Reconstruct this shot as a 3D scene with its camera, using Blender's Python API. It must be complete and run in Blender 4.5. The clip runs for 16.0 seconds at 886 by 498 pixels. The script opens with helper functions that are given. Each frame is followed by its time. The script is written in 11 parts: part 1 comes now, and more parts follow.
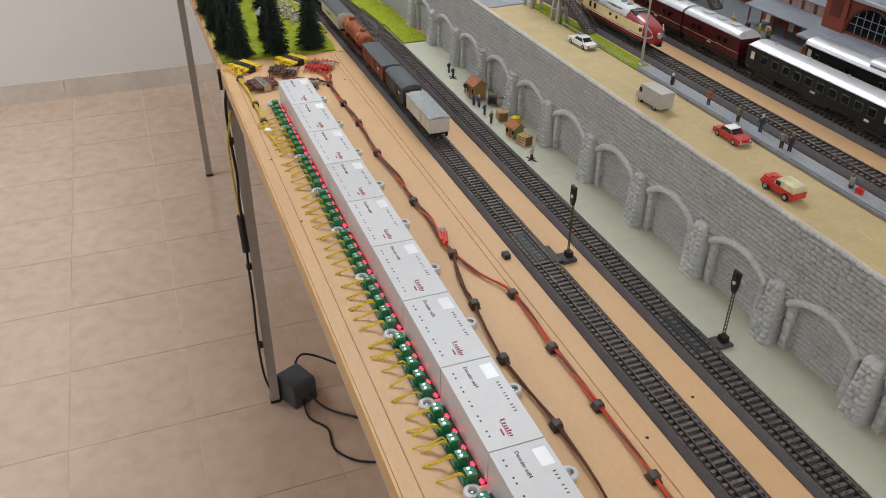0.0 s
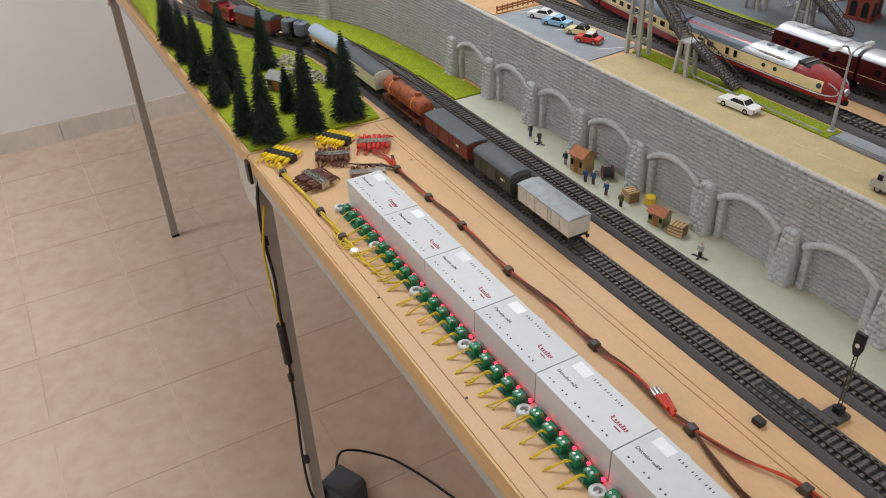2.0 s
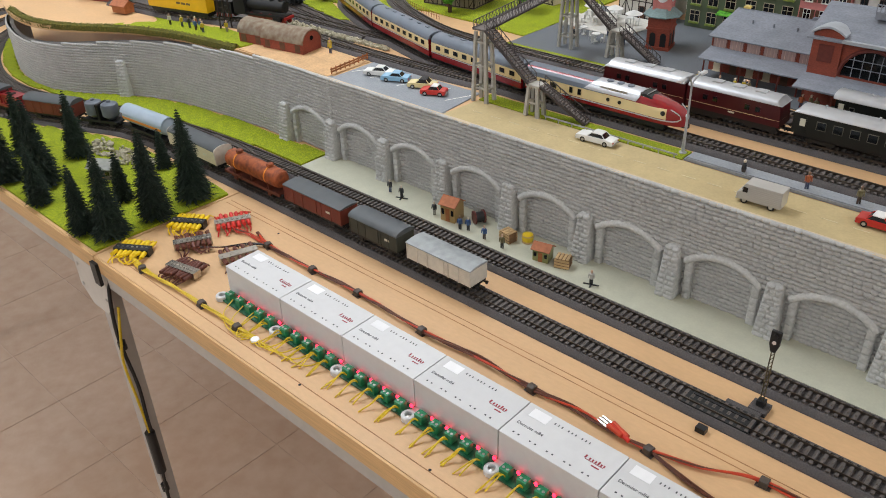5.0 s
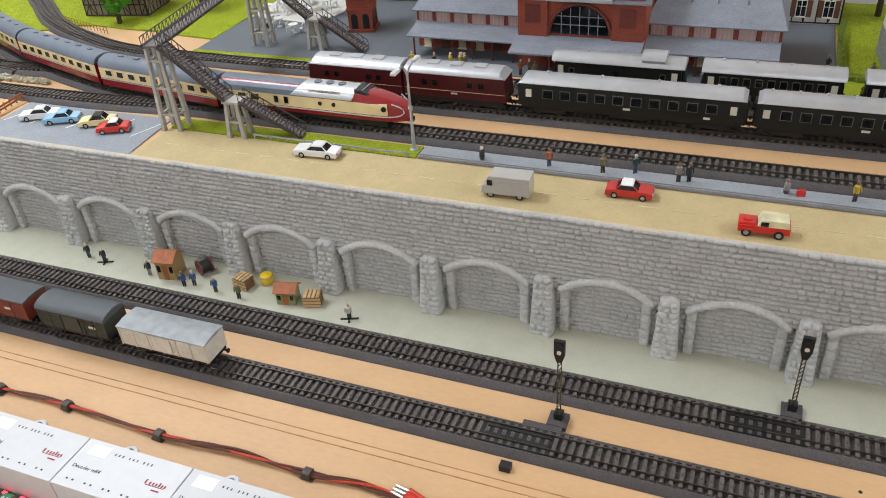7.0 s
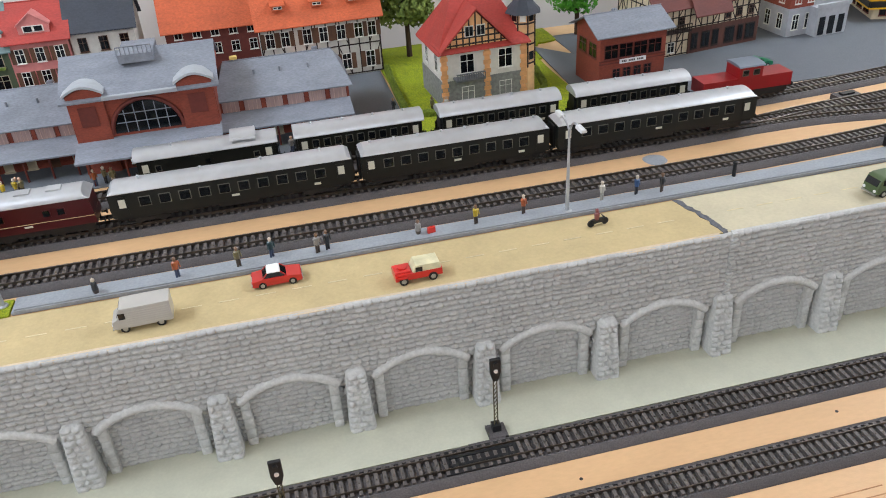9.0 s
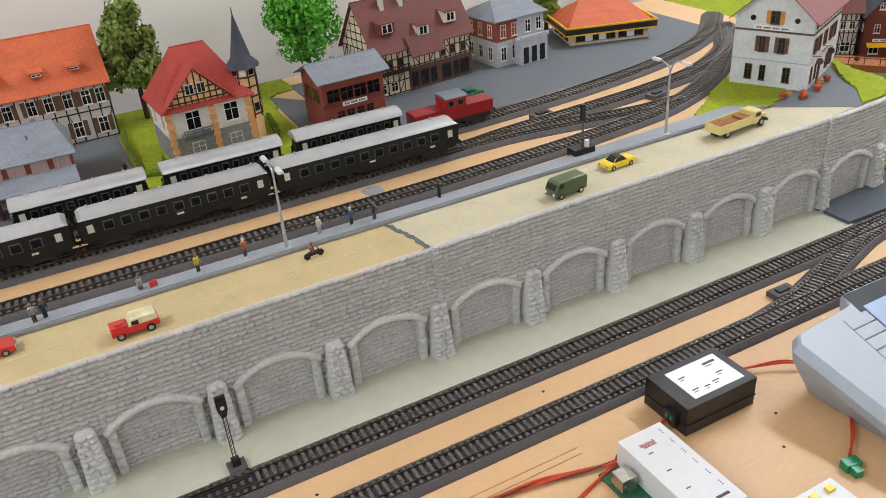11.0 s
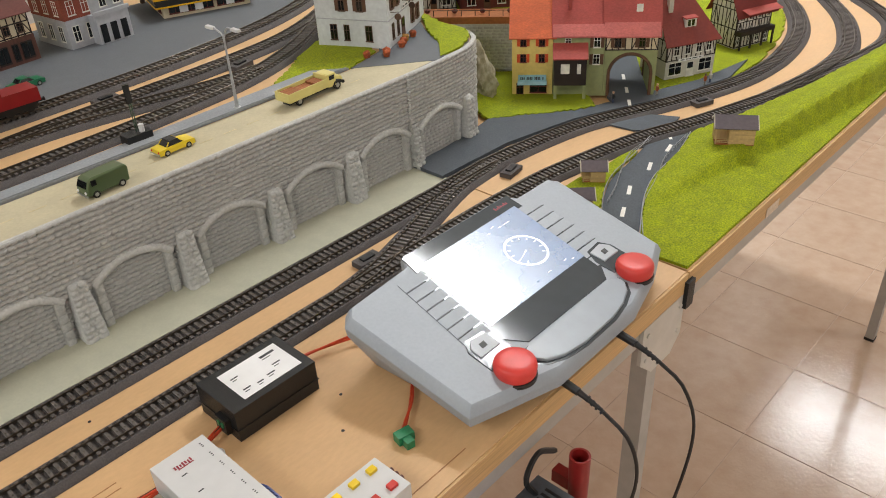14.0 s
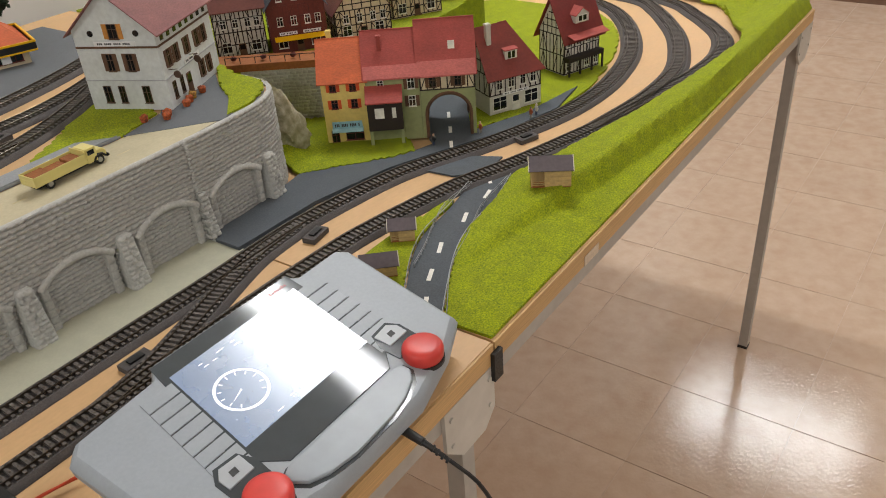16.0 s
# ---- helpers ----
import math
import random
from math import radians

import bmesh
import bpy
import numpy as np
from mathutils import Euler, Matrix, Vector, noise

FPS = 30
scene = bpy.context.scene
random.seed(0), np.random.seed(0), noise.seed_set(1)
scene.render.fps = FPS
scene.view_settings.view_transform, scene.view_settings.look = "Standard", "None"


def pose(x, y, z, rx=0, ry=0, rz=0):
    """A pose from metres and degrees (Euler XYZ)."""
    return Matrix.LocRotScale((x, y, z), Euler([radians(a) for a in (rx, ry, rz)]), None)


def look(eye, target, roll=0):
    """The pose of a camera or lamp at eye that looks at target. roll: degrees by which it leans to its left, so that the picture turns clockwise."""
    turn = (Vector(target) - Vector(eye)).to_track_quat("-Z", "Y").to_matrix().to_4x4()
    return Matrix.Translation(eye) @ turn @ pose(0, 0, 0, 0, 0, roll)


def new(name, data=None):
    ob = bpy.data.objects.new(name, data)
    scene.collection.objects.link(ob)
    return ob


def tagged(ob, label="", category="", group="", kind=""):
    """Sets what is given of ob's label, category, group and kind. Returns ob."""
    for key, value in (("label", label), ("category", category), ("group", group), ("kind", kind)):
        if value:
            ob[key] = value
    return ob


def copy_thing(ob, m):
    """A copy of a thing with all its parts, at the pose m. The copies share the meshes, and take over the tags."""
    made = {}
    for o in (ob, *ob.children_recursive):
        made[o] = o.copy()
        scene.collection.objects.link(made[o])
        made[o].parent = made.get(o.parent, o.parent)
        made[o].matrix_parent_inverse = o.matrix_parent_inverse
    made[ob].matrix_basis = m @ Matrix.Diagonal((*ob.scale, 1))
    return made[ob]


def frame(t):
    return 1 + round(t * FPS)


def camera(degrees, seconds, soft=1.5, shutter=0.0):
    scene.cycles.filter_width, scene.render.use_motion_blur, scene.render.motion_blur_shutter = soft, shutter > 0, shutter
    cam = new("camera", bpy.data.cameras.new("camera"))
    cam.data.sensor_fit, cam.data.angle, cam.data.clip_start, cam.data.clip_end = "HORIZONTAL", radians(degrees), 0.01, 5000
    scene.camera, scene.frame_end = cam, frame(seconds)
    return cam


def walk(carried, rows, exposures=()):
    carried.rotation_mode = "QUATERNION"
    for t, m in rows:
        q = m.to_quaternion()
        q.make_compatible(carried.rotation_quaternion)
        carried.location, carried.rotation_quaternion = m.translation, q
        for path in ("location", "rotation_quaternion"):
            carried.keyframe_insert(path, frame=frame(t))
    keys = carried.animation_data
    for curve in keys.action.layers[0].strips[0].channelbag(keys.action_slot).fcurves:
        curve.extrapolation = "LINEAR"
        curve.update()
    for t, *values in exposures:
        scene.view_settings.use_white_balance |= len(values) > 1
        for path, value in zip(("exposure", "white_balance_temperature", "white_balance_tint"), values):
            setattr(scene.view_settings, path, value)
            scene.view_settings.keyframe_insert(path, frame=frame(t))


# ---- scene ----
cam = camera(57.92, 16.0, soft=1.0)
EXPOSURES = [(0, -0.2, 6350, 10), (2.5, -0.18, 6350, 10), (5.5, -0.05, 6400, 10), (7, 0.14, 6250, 10), (8, 0.42, 6000, 10), (8.5, 0.4, 6000, 10), (11, 0.27, 6350, 10), (12.5, 0.12, 6600, 10), (13.5, 0.07, 6850, 10), (14.2, -0.1, 7000, 10), (15, -0.28, 7050, 10), (16, -0.28, 7050, 10)]
PATH = [
    (0, (0.7420, -0.5478, 1.4185), (-0.8274, 0.0600, 0.3379), 0.59),
    (0.5, (0.6280, -0.5210, 1.4246), (-0.9298, 0.0285, 0.2970), -0.69),
    (1, (0.5691, -0.5621, 1.4370), (-0.9755, 0.0348, 0.3154), -2.08),
    (1.5, (0.4216, -0.6600, 1.4335), (-1.0301, 0.0954, 0.2837), -1.51),
    (2, (0.3392, -0.6761, 1.4444), (-1.1263, 0.1003, 0.3266), -2.43),
    (2.5, (0.2883, -0.7213, 1.4589), (-1.1534, 0.1214, 0.3582), -2.70),
    (3.1, (0.2252, -0.7806, 1.4464), (-1.1324, 0.2098, 0.3619), -1.65),
    (5.3, (0.2335, -0.7699, 1.4688), (-0.8969, 0.5173, 0.4366), -2.25),
    (5.5, (0.2324, -0.7643, 1.4707), (-0.8621, 0.5623, 0.4498), -2.42),
    (6, (0.2158, -0.7518, 1.4677), (-0.7718, 0.6552, 0.4454), -2.66),
    (6.5, (0.1959, -0.6991, 1.4536), (-0.6507, 0.7738, 0.3981), -3.65),
    (7, (0.1699, -0.6280, 1.4442), (-0.4949, 0.8845, 0.3171), -4.63),
    (7.5, (0.1562, -0.5790, 1.4526), (-0.3150, 0.9943, 0.3111), -4.27),
    (8, (0.1409, -0.5666, 1.4522), (-0.0651, 1.0485, 0.2908), -3.68),
    (8.5, (0.1132, -0.5627, 1.4565), (0.1990, 1.0762, 0.3135), -4.72),
    (8.7, (0.0927, -0.5650, 1.4397), (0.2973, 1.0941, 0.3419), -4.23),
    (10.8, (0.1704, -0.6627, 1.4496), (0.8867, 0.9220, 0.4618), -4.79),
    (11, (0.1856, -0.6672, 1.4512), (0.9449, 0.8966, 0.4624), -4.60),
    (11.5, (0.2167, -0.6733, 1.4452), (1.0917, 0.8338, 0.4639), -4.04),
    (12, (0.2439, -0.6811, 1.4435), (1.2099, 0.7649, 0.4555), -3.39),
    (12.5, (0.3051, -0.6915, 1.4340), (1.3146, 0.7150, 0.4326), -3.95),
    (13, (0.3502, -0.6951, 1.4258), (1.4229, 0.6437, 0.3977), -3.75),
    (13.5, (0.3658, -0.7184, 1.4095), (1.5162, 0.5301, 0.3524), -3.26),
    (14, (0.4019, -0.7336, 1.4108), (1.6082, 0.4388, 0.3290), -3.06),
    (14.5, (0.4751, -0.7475, 1.4064), (1.7053, 0.3937, 0.3181), -3.57),
    (15, (0.5333, -0.7617, 1.4085), (1.7992, 0.3474, 0.3281), -4.54),
    (15.5, (0.5624, -0.7678, 1.4073), (1.8759, 0.2952, 0.3374), -4.42),
    (16, (0.5832, -0.7710, 1.4108), (1.9312, 0.2527, 0.3455), -4.43),
]
walk(cam, [(t, look(eye, target, roll)) for t, eye, target, roll in PATH], EXPOSURES)

# ---- light: ceiling panels of the room, weak daylight outside ----
world = bpy.data.worlds.new("room_world")
scene.world = world
world.use_nodes = True
world.node_tree.nodes["Background"].inputs[0].default_value = (0.9, 0.93, 1.0, 1)
world.node_tree.nodes["Background"].inputs[1].default_value = 0.3
scene.view_settings.exposure = 0.0
LAMP_W = 26.0
# place, width, length and share of each panel
LAMPS = [(-1.3, 0.1, 0.56, 1.1, 1.1), (2.12, 0.35, 0.13, 1.2, 1.35), (4.95, -0.1, 0.56, 1.1, 1.5), (-2.2, -2.2, 0.56, 1.1, 1.3), (0.65, -2.6, 0.56, 1.1, 0.55), (3.5, -2.6, 0.56, 1.1, 0.95)]
CEILING = 2.72
for lx, ly, wide, long, share in LAMPS:
    data = bpy.data.lights.new("ceiling_lamp", "AREA")
    data.shape, data.size, data.size_y, data.energy = "RECTANGLE", wide, long, LAMP_W * share
    data.color = (0.91, 0.97, 1.05)
    lamp = new("ceiling_lamp", data)
    lamp.location = (lx, ly, CEILING - 0.075)

# ---- materials ----
def rgb(r, g, b):
    """Linear colour from 0-255 values."""
    return tuple((c / 255 / 12.92) if c / 255 <= 0.04045 else ((c / 255 + 0.055) / 1.055) ** 2.4 for c in (r, g, b))


def mat(name, col, rough=0.6, metal=0.0, var=0.16, scale=90.0, bump=0.0, bscale=500.0, each=0.06, col2=None, stain=0.12, stretch=None, coat=0.0, emit=0.0, emitcol=None, detail=4.0):
    """A plain surface with fine grain, larger stains, relief and small differences from piece to piece. Scales are per metre."""
    m = bpy.data.materials.new(name)
    m.use_nodes = True
    t = m.node_tree
    n, link = t.nodes, t.links.new
    out = n["Principled BSDF"]
    tc, info = n.new("ShaderNodeTexCoord"), n.new("ShaderNodeObjectInfo")
    shift = n.new("ShaderNodeVectorMath")
    shift.operation = "MULTIPLY_ADD"
    link(info.outputs["Random"], shift.inputs[0])
    shift.inputs[1].default_value = (3.1, 7.7, 5.3)
    link(tc.outputs["Object"], shift.inputs[2])
    vec = shift.outputs[0]
    if stretch:
        sq = n.new("ShaderNodeMapping")
        sq.inputs["Scale"].default_value = stretch
        link(vec, sq.inputs["Vector"])
        vec = sq.outputs[0]
    fine = n.new("ShaderNodeTexNoise")
    fine.inputs["Scale"].default_value, fine.inputs["Detail"].default_value = scale, detail
    link(vec, fine.inputs["Vector"])
    big = n.new("ShaderNodeTexNoise")
    big.inputs["Scale"].default_value, big.inputs["Detail"].default_value = scale / 9, 3.0
    link(vec, big.inputs["Vector"])
    ramp = n.new("ShaderNodeMix")
    ramp.data_type = "RGBA"
    base = Vector(col)
    lo = base * (1 - var) if col2 is None else Vector(col2)
    hi = base * (1 + var) if col2 is None else base
    ramp.inputs[6].default_value, ramp.inputs[7].default_value = (*lo, 1), (*hi, 1)
    sharp = n.new("ShaderNodeMapRange")
    sharp.inputs[1].default_value, sharp.inputs[2].default_value = 0.32, 0.68
    link(fine.outputs[0], sharp.inputs[0])
    link(sharp.outputs[0], ramp.inputs[0])
    level = n.new("ShaderNodeMapRange")
    level.inputs[1].default_value, level.inputs[2].default_value = 0.3, 0.7
    level.inputs[3].default_value, level.inputs[4].default_value = 1 - stain, 1 + stain * 0.6
    link(big.outputs[0], level.inputs[0])
    own = n.new("ShaderNodeMapRange")
    own.inputs[3].default_value, own.inputs[4].default_value = 1 - each, 1 + each
    link(info.outputs["Random"], own.inputs[0])
    both = n.new("ShaderNodeMath")
    both.operation = "MULTIPLY"
    link(level.outputs[0], both.inputs[0])
    link(own.outputs[0], both.inputs[1])
    hsv = n.new("ShaderNodeHueSaturation")
    link(ramp.outputs[2], hsv.inputs["Color"])
    link(both.outputs[0], hsv.inputs["Value"])
    link(hsv.outputs[0], out.inputs["Base Color"])
    rr = n.new("ShaderNodeMapRange")
    rr.inputs[3].default_value, rr.inputs[4].default_value = max(0.03, rough - 0.08), min(1, rough + 0.08)
    link(big.outputs[0], rr.inputs[0])
    link(rr.outputs[0], out.inputs["Roughness"])
    out.inputs["Metallic"].default_value = metal
    out.inputs["Coat Weight"].default_value = coat
    if bump:
        rel = n.new("ShaderNodeTexNoise")
        rel.inputs["Scale"].default_value, rel.inputs["Detail"].default_value = bscale, 3.0
        link(vec, rel.inputs["Vector"])
        b = n.new("ShaderNodeBump")
        b.inputs["Strength"].default_value, b.inputs["Distance"].default_value = bump, 0.001
        link(rel.outputs[0], b.inputs["Height"])
        link(b.outputs[0], out.inputs["Normal"])
    if emit:
        out.inputs["Emission Color"].default_value = (*(emitcol or col), 1)
        out.inputs["Emission Strength"].default_value = emit
    return m


BOARD = mat("board_beech_ply", rgb(208, 168, 122), 0.5, var=0.035, scale=260, stretch=(0.4, 1, 1), stain=0.05, bump=0.12, bscale=900)
BOARD_EDGE = mat("board_edge", rgb(204, 164, 112), 0.55, var=0.12, scale=300, stretch=(0.1, 1, 3), stain=0.1)
FRAME_GREY = mat("table_frame_grey", rgb(172, 166, 158), 0.5, var=0.05, scale=60, stain=0.1)
BALLAST = mat("roadbed_plastic", rgb(80, 75, 74), 0.66, var=0.22, scale=700, bump=0.7, bscale=900, stain=0.1)
FRAME_PALE = mat("pale_steel_plate", rgb(202, 198, 190), 0.4, 0.2, var=0.04, scale=60)
SLEEPER = mat("sleeper_plastic", rgb(94, 87, 82), 0.56, var=0.18, scale=500, stretch=(1, 0.3, 1), each=0.12)
RAIL = mat("rail_steel", rgb(104, 95, 86), 0.3, 0.85, var=0.12, scale=300, stretch=(0.3, 1, 1))
STONE = mat("grey_cast_stone", rgb(178, 177, 173), 0.85, var=0.1, scale=350, bump=0.4, bscale=700, each=0.05, stain=0.08)
COPING = mat("beige_coping_paint", rgb(196, 178, 150), 0.78, var=0.08, scale=200)
STONE_LIGHT = mat("pale_cast_stone", rgb(192, 192, 188), 0.85, var=0.12, scale=300, bump=0.6, bscale=600, stain=0.1)
JOINT = mat("wall_joint", rgb(144, 143, 139), 0.9, var=0.15, scale=300)
GRAVEL_GROUND = mat("pale_sand_paint", rgb(188, 187, 166), 0.85, var=0.03, scale=420, bump=0.12, bscale=900, stain=0.06)
ROAD_TAN = mat("tan_road_paint", rgb(190, 170, 124), 0.8, var=0.05, scale=300, stain=0.09, bump=0.2, bscale=700)
ROAD_PALE = mat("pale_road_paint", rgb(194, 184, 154), 0.8, var=0.05, scale=300, stain=0.07, bump=0.2, bscale=700)
ROAD_GREY = mat("grey_road_foil", rgb(100, 104, 108), 0.75, var=0.1, scale=500, bump=0.3, bscale=900, stain=0.08)
ROAD_DARK = mat("dark_road_foil", rgb(80, 86, 92), 0.8, var=0.14, scale=450, bump=0.5, bscale=800, stain=0.1)
LINE_WHITE = mat("road_line_white", rgb(232, 230, 222), 0.7, var=0.05, scale=300)
LINE_FADED = mat("road_line_faded", rgb(204, 190, 150), 0.75, var=0.1, scale=300)
PLATFORM = mat("platform_slab_grey", rgb(142, 146, 150), 0.75, var=0.1, scale=350, bump=0.2, stain=0.08)
GRASS = mat("bright_static_grass", rgb(166, 174, 8), 0.95, var=0.3, scale=480, bump=1.0, bscale=700, stain=0.14, col2=rgb(102, 122, 2))
GRASS_DARK = mat("static_grass_shade", rgb(126, 140, 34), 0.9, var=0.3, scale=300, bump=1.0, bscale=800, stain=0.25, col2=rgb(90, 108, 20))
HEDGE = mat("hedge_foam", rgb(122, 112, 42), 0.95, var=0.35, scale=300, bump=1.0, bscale=500, col2=rgb(74, 78, 24))
FIR = mat("fir_bristle", rgb(32, 50, 32), 0.85, var=0.4, scale=500, each=0.15, col2=rgb(14, 26, 17))
FIR_TRUNK = mat("fir_trunk", rgb(70, 52, 38), 0.9, scale=300)
LEAF = mat("bright_leaf_foam", rgb(106, 184, 48), 0.8, var=0.4, scale=200, each=0.1, col2=rgb(50, 120, 24))
LEAF_OLIVE = mat("olive_leaf_foam", rgb(140, 156, 70), 0.85, var=0.4, scale=200, col2=rgb(90, 110, 44))
LEAF_DARK = mat("dark_leaf_foam", rgb(40, 62, 36), 0.85, var=0.4, scale=200, col2=rgb(22, 40, 20))
ROCK = mat("plaster_rock", rgb(188, 180, 160), 0.9, var=0.25, scale=90, bump=1.0, bscale=250, col2=rgb(140, 134, 104))
TILE = mat("floor_tile_beige", rgb(207, 184, 163), 0.1, var=0.03, scale=22, stain=0.04, each=0.012, col2=rgb(197, 170, 147), detail=8.0, bump=0.4, bscale=130)
GROUT = mat("tile_grout", rgb(196, 172, 150), 0.3, var=0.08, scale=60)
WALL_WHITE = mat("white_wall_paint", rgb(232, 228, 222), 0.8, var=0.02, scale=6, stain=0.03, bump=0.1, bscale=300)
WALL_BROWN = mat("brown_wall_panel", rgb(122, 92, 74), 0.6, var=0.1, scale=20)
SKIRT = mat("skirting_tile", rgb(214, 202, 188), 0.3, var=0.05, scale=30, each=0.03)
WHITE_PLASTIC = mat("white_plastic", rgb(206, 206, 205), 0.42, var=0.02, scale=120, stain=0.03, bump=0.08, bscale=1500)
PALE_STICKER = mat("pale_sticker", rgb(236, 236, 236), 0.3, var=0.02, scale=100)
PCB = mat("green_circuit_board", rgb(20, 92, 62), 0.4, var=0.2, scale=400)
TERMINAL = mat("green_terminal_plastic", rgb(32, 128, 84), 0.35, var=0.1, scale=300)
METAL = mat("bright_metal", rgb(190, 186, 178), 0.28, 0.95, var=0.08, scale=200)
LED_RED = mat("red_led", rgb(255, 60, 90), 0.4, emit=5.0, emitcol=(1.0, 0.02, 0.05))
YELLOW_WIRE = mat("yellow_wire", rgb(214, 182, 30), 0.45, var=0.12, scale=200)
BROWN_WIRE = mat("brown_wire", rgb(92, 48, 28), 0.5, var=0.2, scale=200)
RED_WIRE = mat("red_wire", rgb(196, 62, 26), 0.45, var=0.15, scale=200)
BLACK_RUBBER = mat("black_rubber", rgb(26, 25, 25), 0.5, var=0.15, scale=200)
BLACK_PLASTIC = mat("black_plastic", rgb(24, 24, 25), 0.45, var=0.15, scale=300, bump=0.2, bscale=1500)
CLIP = mat("dark_cable_clip", rgb(72, 62, 54), 0.55, var=0.15, scale=200)
DARK_TEXT = mat("dark_print", rgb(60, 60, 64), 0.6, var=0.05)
RED_PRINT = mat("red_print", rgb(152, 44, 58), 0.5, var=0.05)
GREY_CASE = mat("blue_grey_case", rgb(156, 164, 172), 0.42, var=0.03, scale=300, bump=0.15, bscale=2200, stain=0.03)
GREY_CASE_DARK = mat("anthracite_glossy_panel", rgb(74, 80, 84), 0.07, var=0.05, scale=60, stain=0.05)
RED_KNOB = mat("red_knob", rgb(214, 64, 58), 0.38, var=0.04, scale=100)
ADAPTER = mat("dark_grey_adapter", rgb(80, 84, 90), 0.55, var=0.1, scale=200, bump=0.2)

# ---- building helpers: all in millimetres, z from the top of the table board ----
Z0 = 0.89
MM = 0.001


def spot(x, y, z=0.0):
    return Vector((x * MM, y * MM, Z0 + z * MM))


def box(bm, x0, x1, y0, y1, z0, z1, m=None):
    v = [bm.verts.new((x, y, z)) for z in (z0, z1) for x, y in ((x0, y0), (x1, y0), (x1, y1), (x0, y1))]
    for q in ((3, 2, 1, 0), (4, 5, 6, 7), (0, 1, 5, 4), (1, 2, 6, 5), (2, 3, 7, 6), (3, 0, 4, 7)):
        bm.faces.new([v[i] for i in q])
    if m:
        bmesh.ops.transform(bm, matrix=m, verts=v)
    return v


def prism(bm, pts, h0, h1, axis="z", m=None):
    """A polygon pushed along an axis: z (x, y), y (x, z) or x (y, z)."""
    put = {"z": lambda a, b, h: (a, b, h), "y": lambda a, b, h: (a, h, b), "x": lambda a, b, h: (h, a, b)}[axis]
    lo, hi = [bm.verts.new(put(a, b, h0)) for a, b in pts], [bm.verts.new(put(a, b, h1)) for a, b in pts]
    made = [bm.faces.new(lo), bm.faces.new(hi)]
    for i in range(len(pts)):
        j = (i + 1) % len(pts)
        made.append(bm.faces.new((lo[i], lo[j], hi[j], hi[i])))
    bmesh.ops.recalc_face_normals(bm, faces=made)
    if m:
        bmesh.ops.transform(bm, matrix=m, verts=lo + hi)
    return lo + hi


def cyl(bm, p0, p1, r0, r1=None, n=12, caps=True):
    p0, p1 = Vector(p0), Vector(p1)
    r1 = r0 if r1 is None else r1
    q = (p1 - p0).to_track_quat("Z", "Y")
    ring = [(math.cos(2 * math.pi * i / n), math.sin(2 * math.pi * i / n)) for i in range(n)]
    a = [bm.verts.new(p0 + q @ Vector((c * r0, s * r0, 0))) for c, s in ring]
    b = [bm.verts.new(p1 + q @ Vector((c * r1, s * r1, 0))) for c, s in ring]
    for i in range(n):
        j = (i + 1) % n
        bm.faces.new((a[i], a[j], b[j], b[i]))
    if caps:
        bm.faces.new(a[::-1])
        bm.faces.new(b)
    return a + b


def lathe(bm, prof, n=16, cx=0.0, cy=0.0, cz=0.0):
    """Turns a profile of (radius, z) round the upright axis."""
    rings = []
    for r, z in prof:
        rings.append([bm.verts.new((cx + r * math.cos(2 * math.pi * i / n), cy + r * math.sin(2 * math.pi * i / n), cz + z)) for i in range(n)])
    for a, b in zip(rings, rings[1:]):
        for i in range(n):
            j = (i + 1) % n
            bm.faces.new((a[i], a[j], b[j], b[i]))
    bm.faces.new(rings[0][::-1])
    bm.faces.new(rings[-1])
    return [v for ring in rings for v in ring]


def tube(bm, pts, r, n=6):
    """A round cord along points."""
    pts = [Vector(p) for p in pts]
    rings, side = [], None
    for i, p in enumerate(pts):
        d = (pts[min(i + 1, len(pts) - 1)] - pts[max(i - 1, 0)]).normalized()
        if side is None:
            side = d.orthogonal().normalized()
        side = (side - d * side.dot(d)).normalized()
        up = d.cross(side)
        rings.append([bm.verts.new(p + r * (math.cos(2 * math.pi * k / n) * side + math.sin(2 * math.pi * k / n) * up)) for k in range(n)])
    for a, b in zip(rings, rings[1:]):
        for k in range(n):
            j = (k + 1) % n
            bm.faces.new((a[k], a[j], b[j], b[k]))
    bm.faces.new(rings[0][::-1])
    bm.faces.new(rings[-1])


def spline(pts, step=8.0):
    """Points every step millimetres along a smooth line through the given points (2D or 3D)."""
    p = [np.array(q, float) for q in pts]
    p = [2 * p[0] - p[1], *p, 2 * p[-1] - p[-2]]
    dense = []
    for i in range(1, len(p) - 2):
        a, b, c, d = p[i - 1 : i + 3]
        k = max(2, int(np.linalg.norm(c - b) / (step / 3)))
        for s in np.arange(k) / k:
            dense.append(0.5 * (2 * b + (c - a) * s + (2 * a - 5 * b + 4 * c - d) * s**2 + (3 * b - 3 * c + d - a) * s**3))
    dense.append(p[-2])
    dense = np.array(dense)
    run = np.r_[0, np.cumsum(np.linalg.norm(np.diff(dense, axis=0), axis=1))]
    at = np.linspace(0, run[-1], max(2, int(round(run[-1] / step)) + 1))
    return np.stack([np.interp(at, run, dense[:, k]) for k in range(dense.shape[1])], 1)


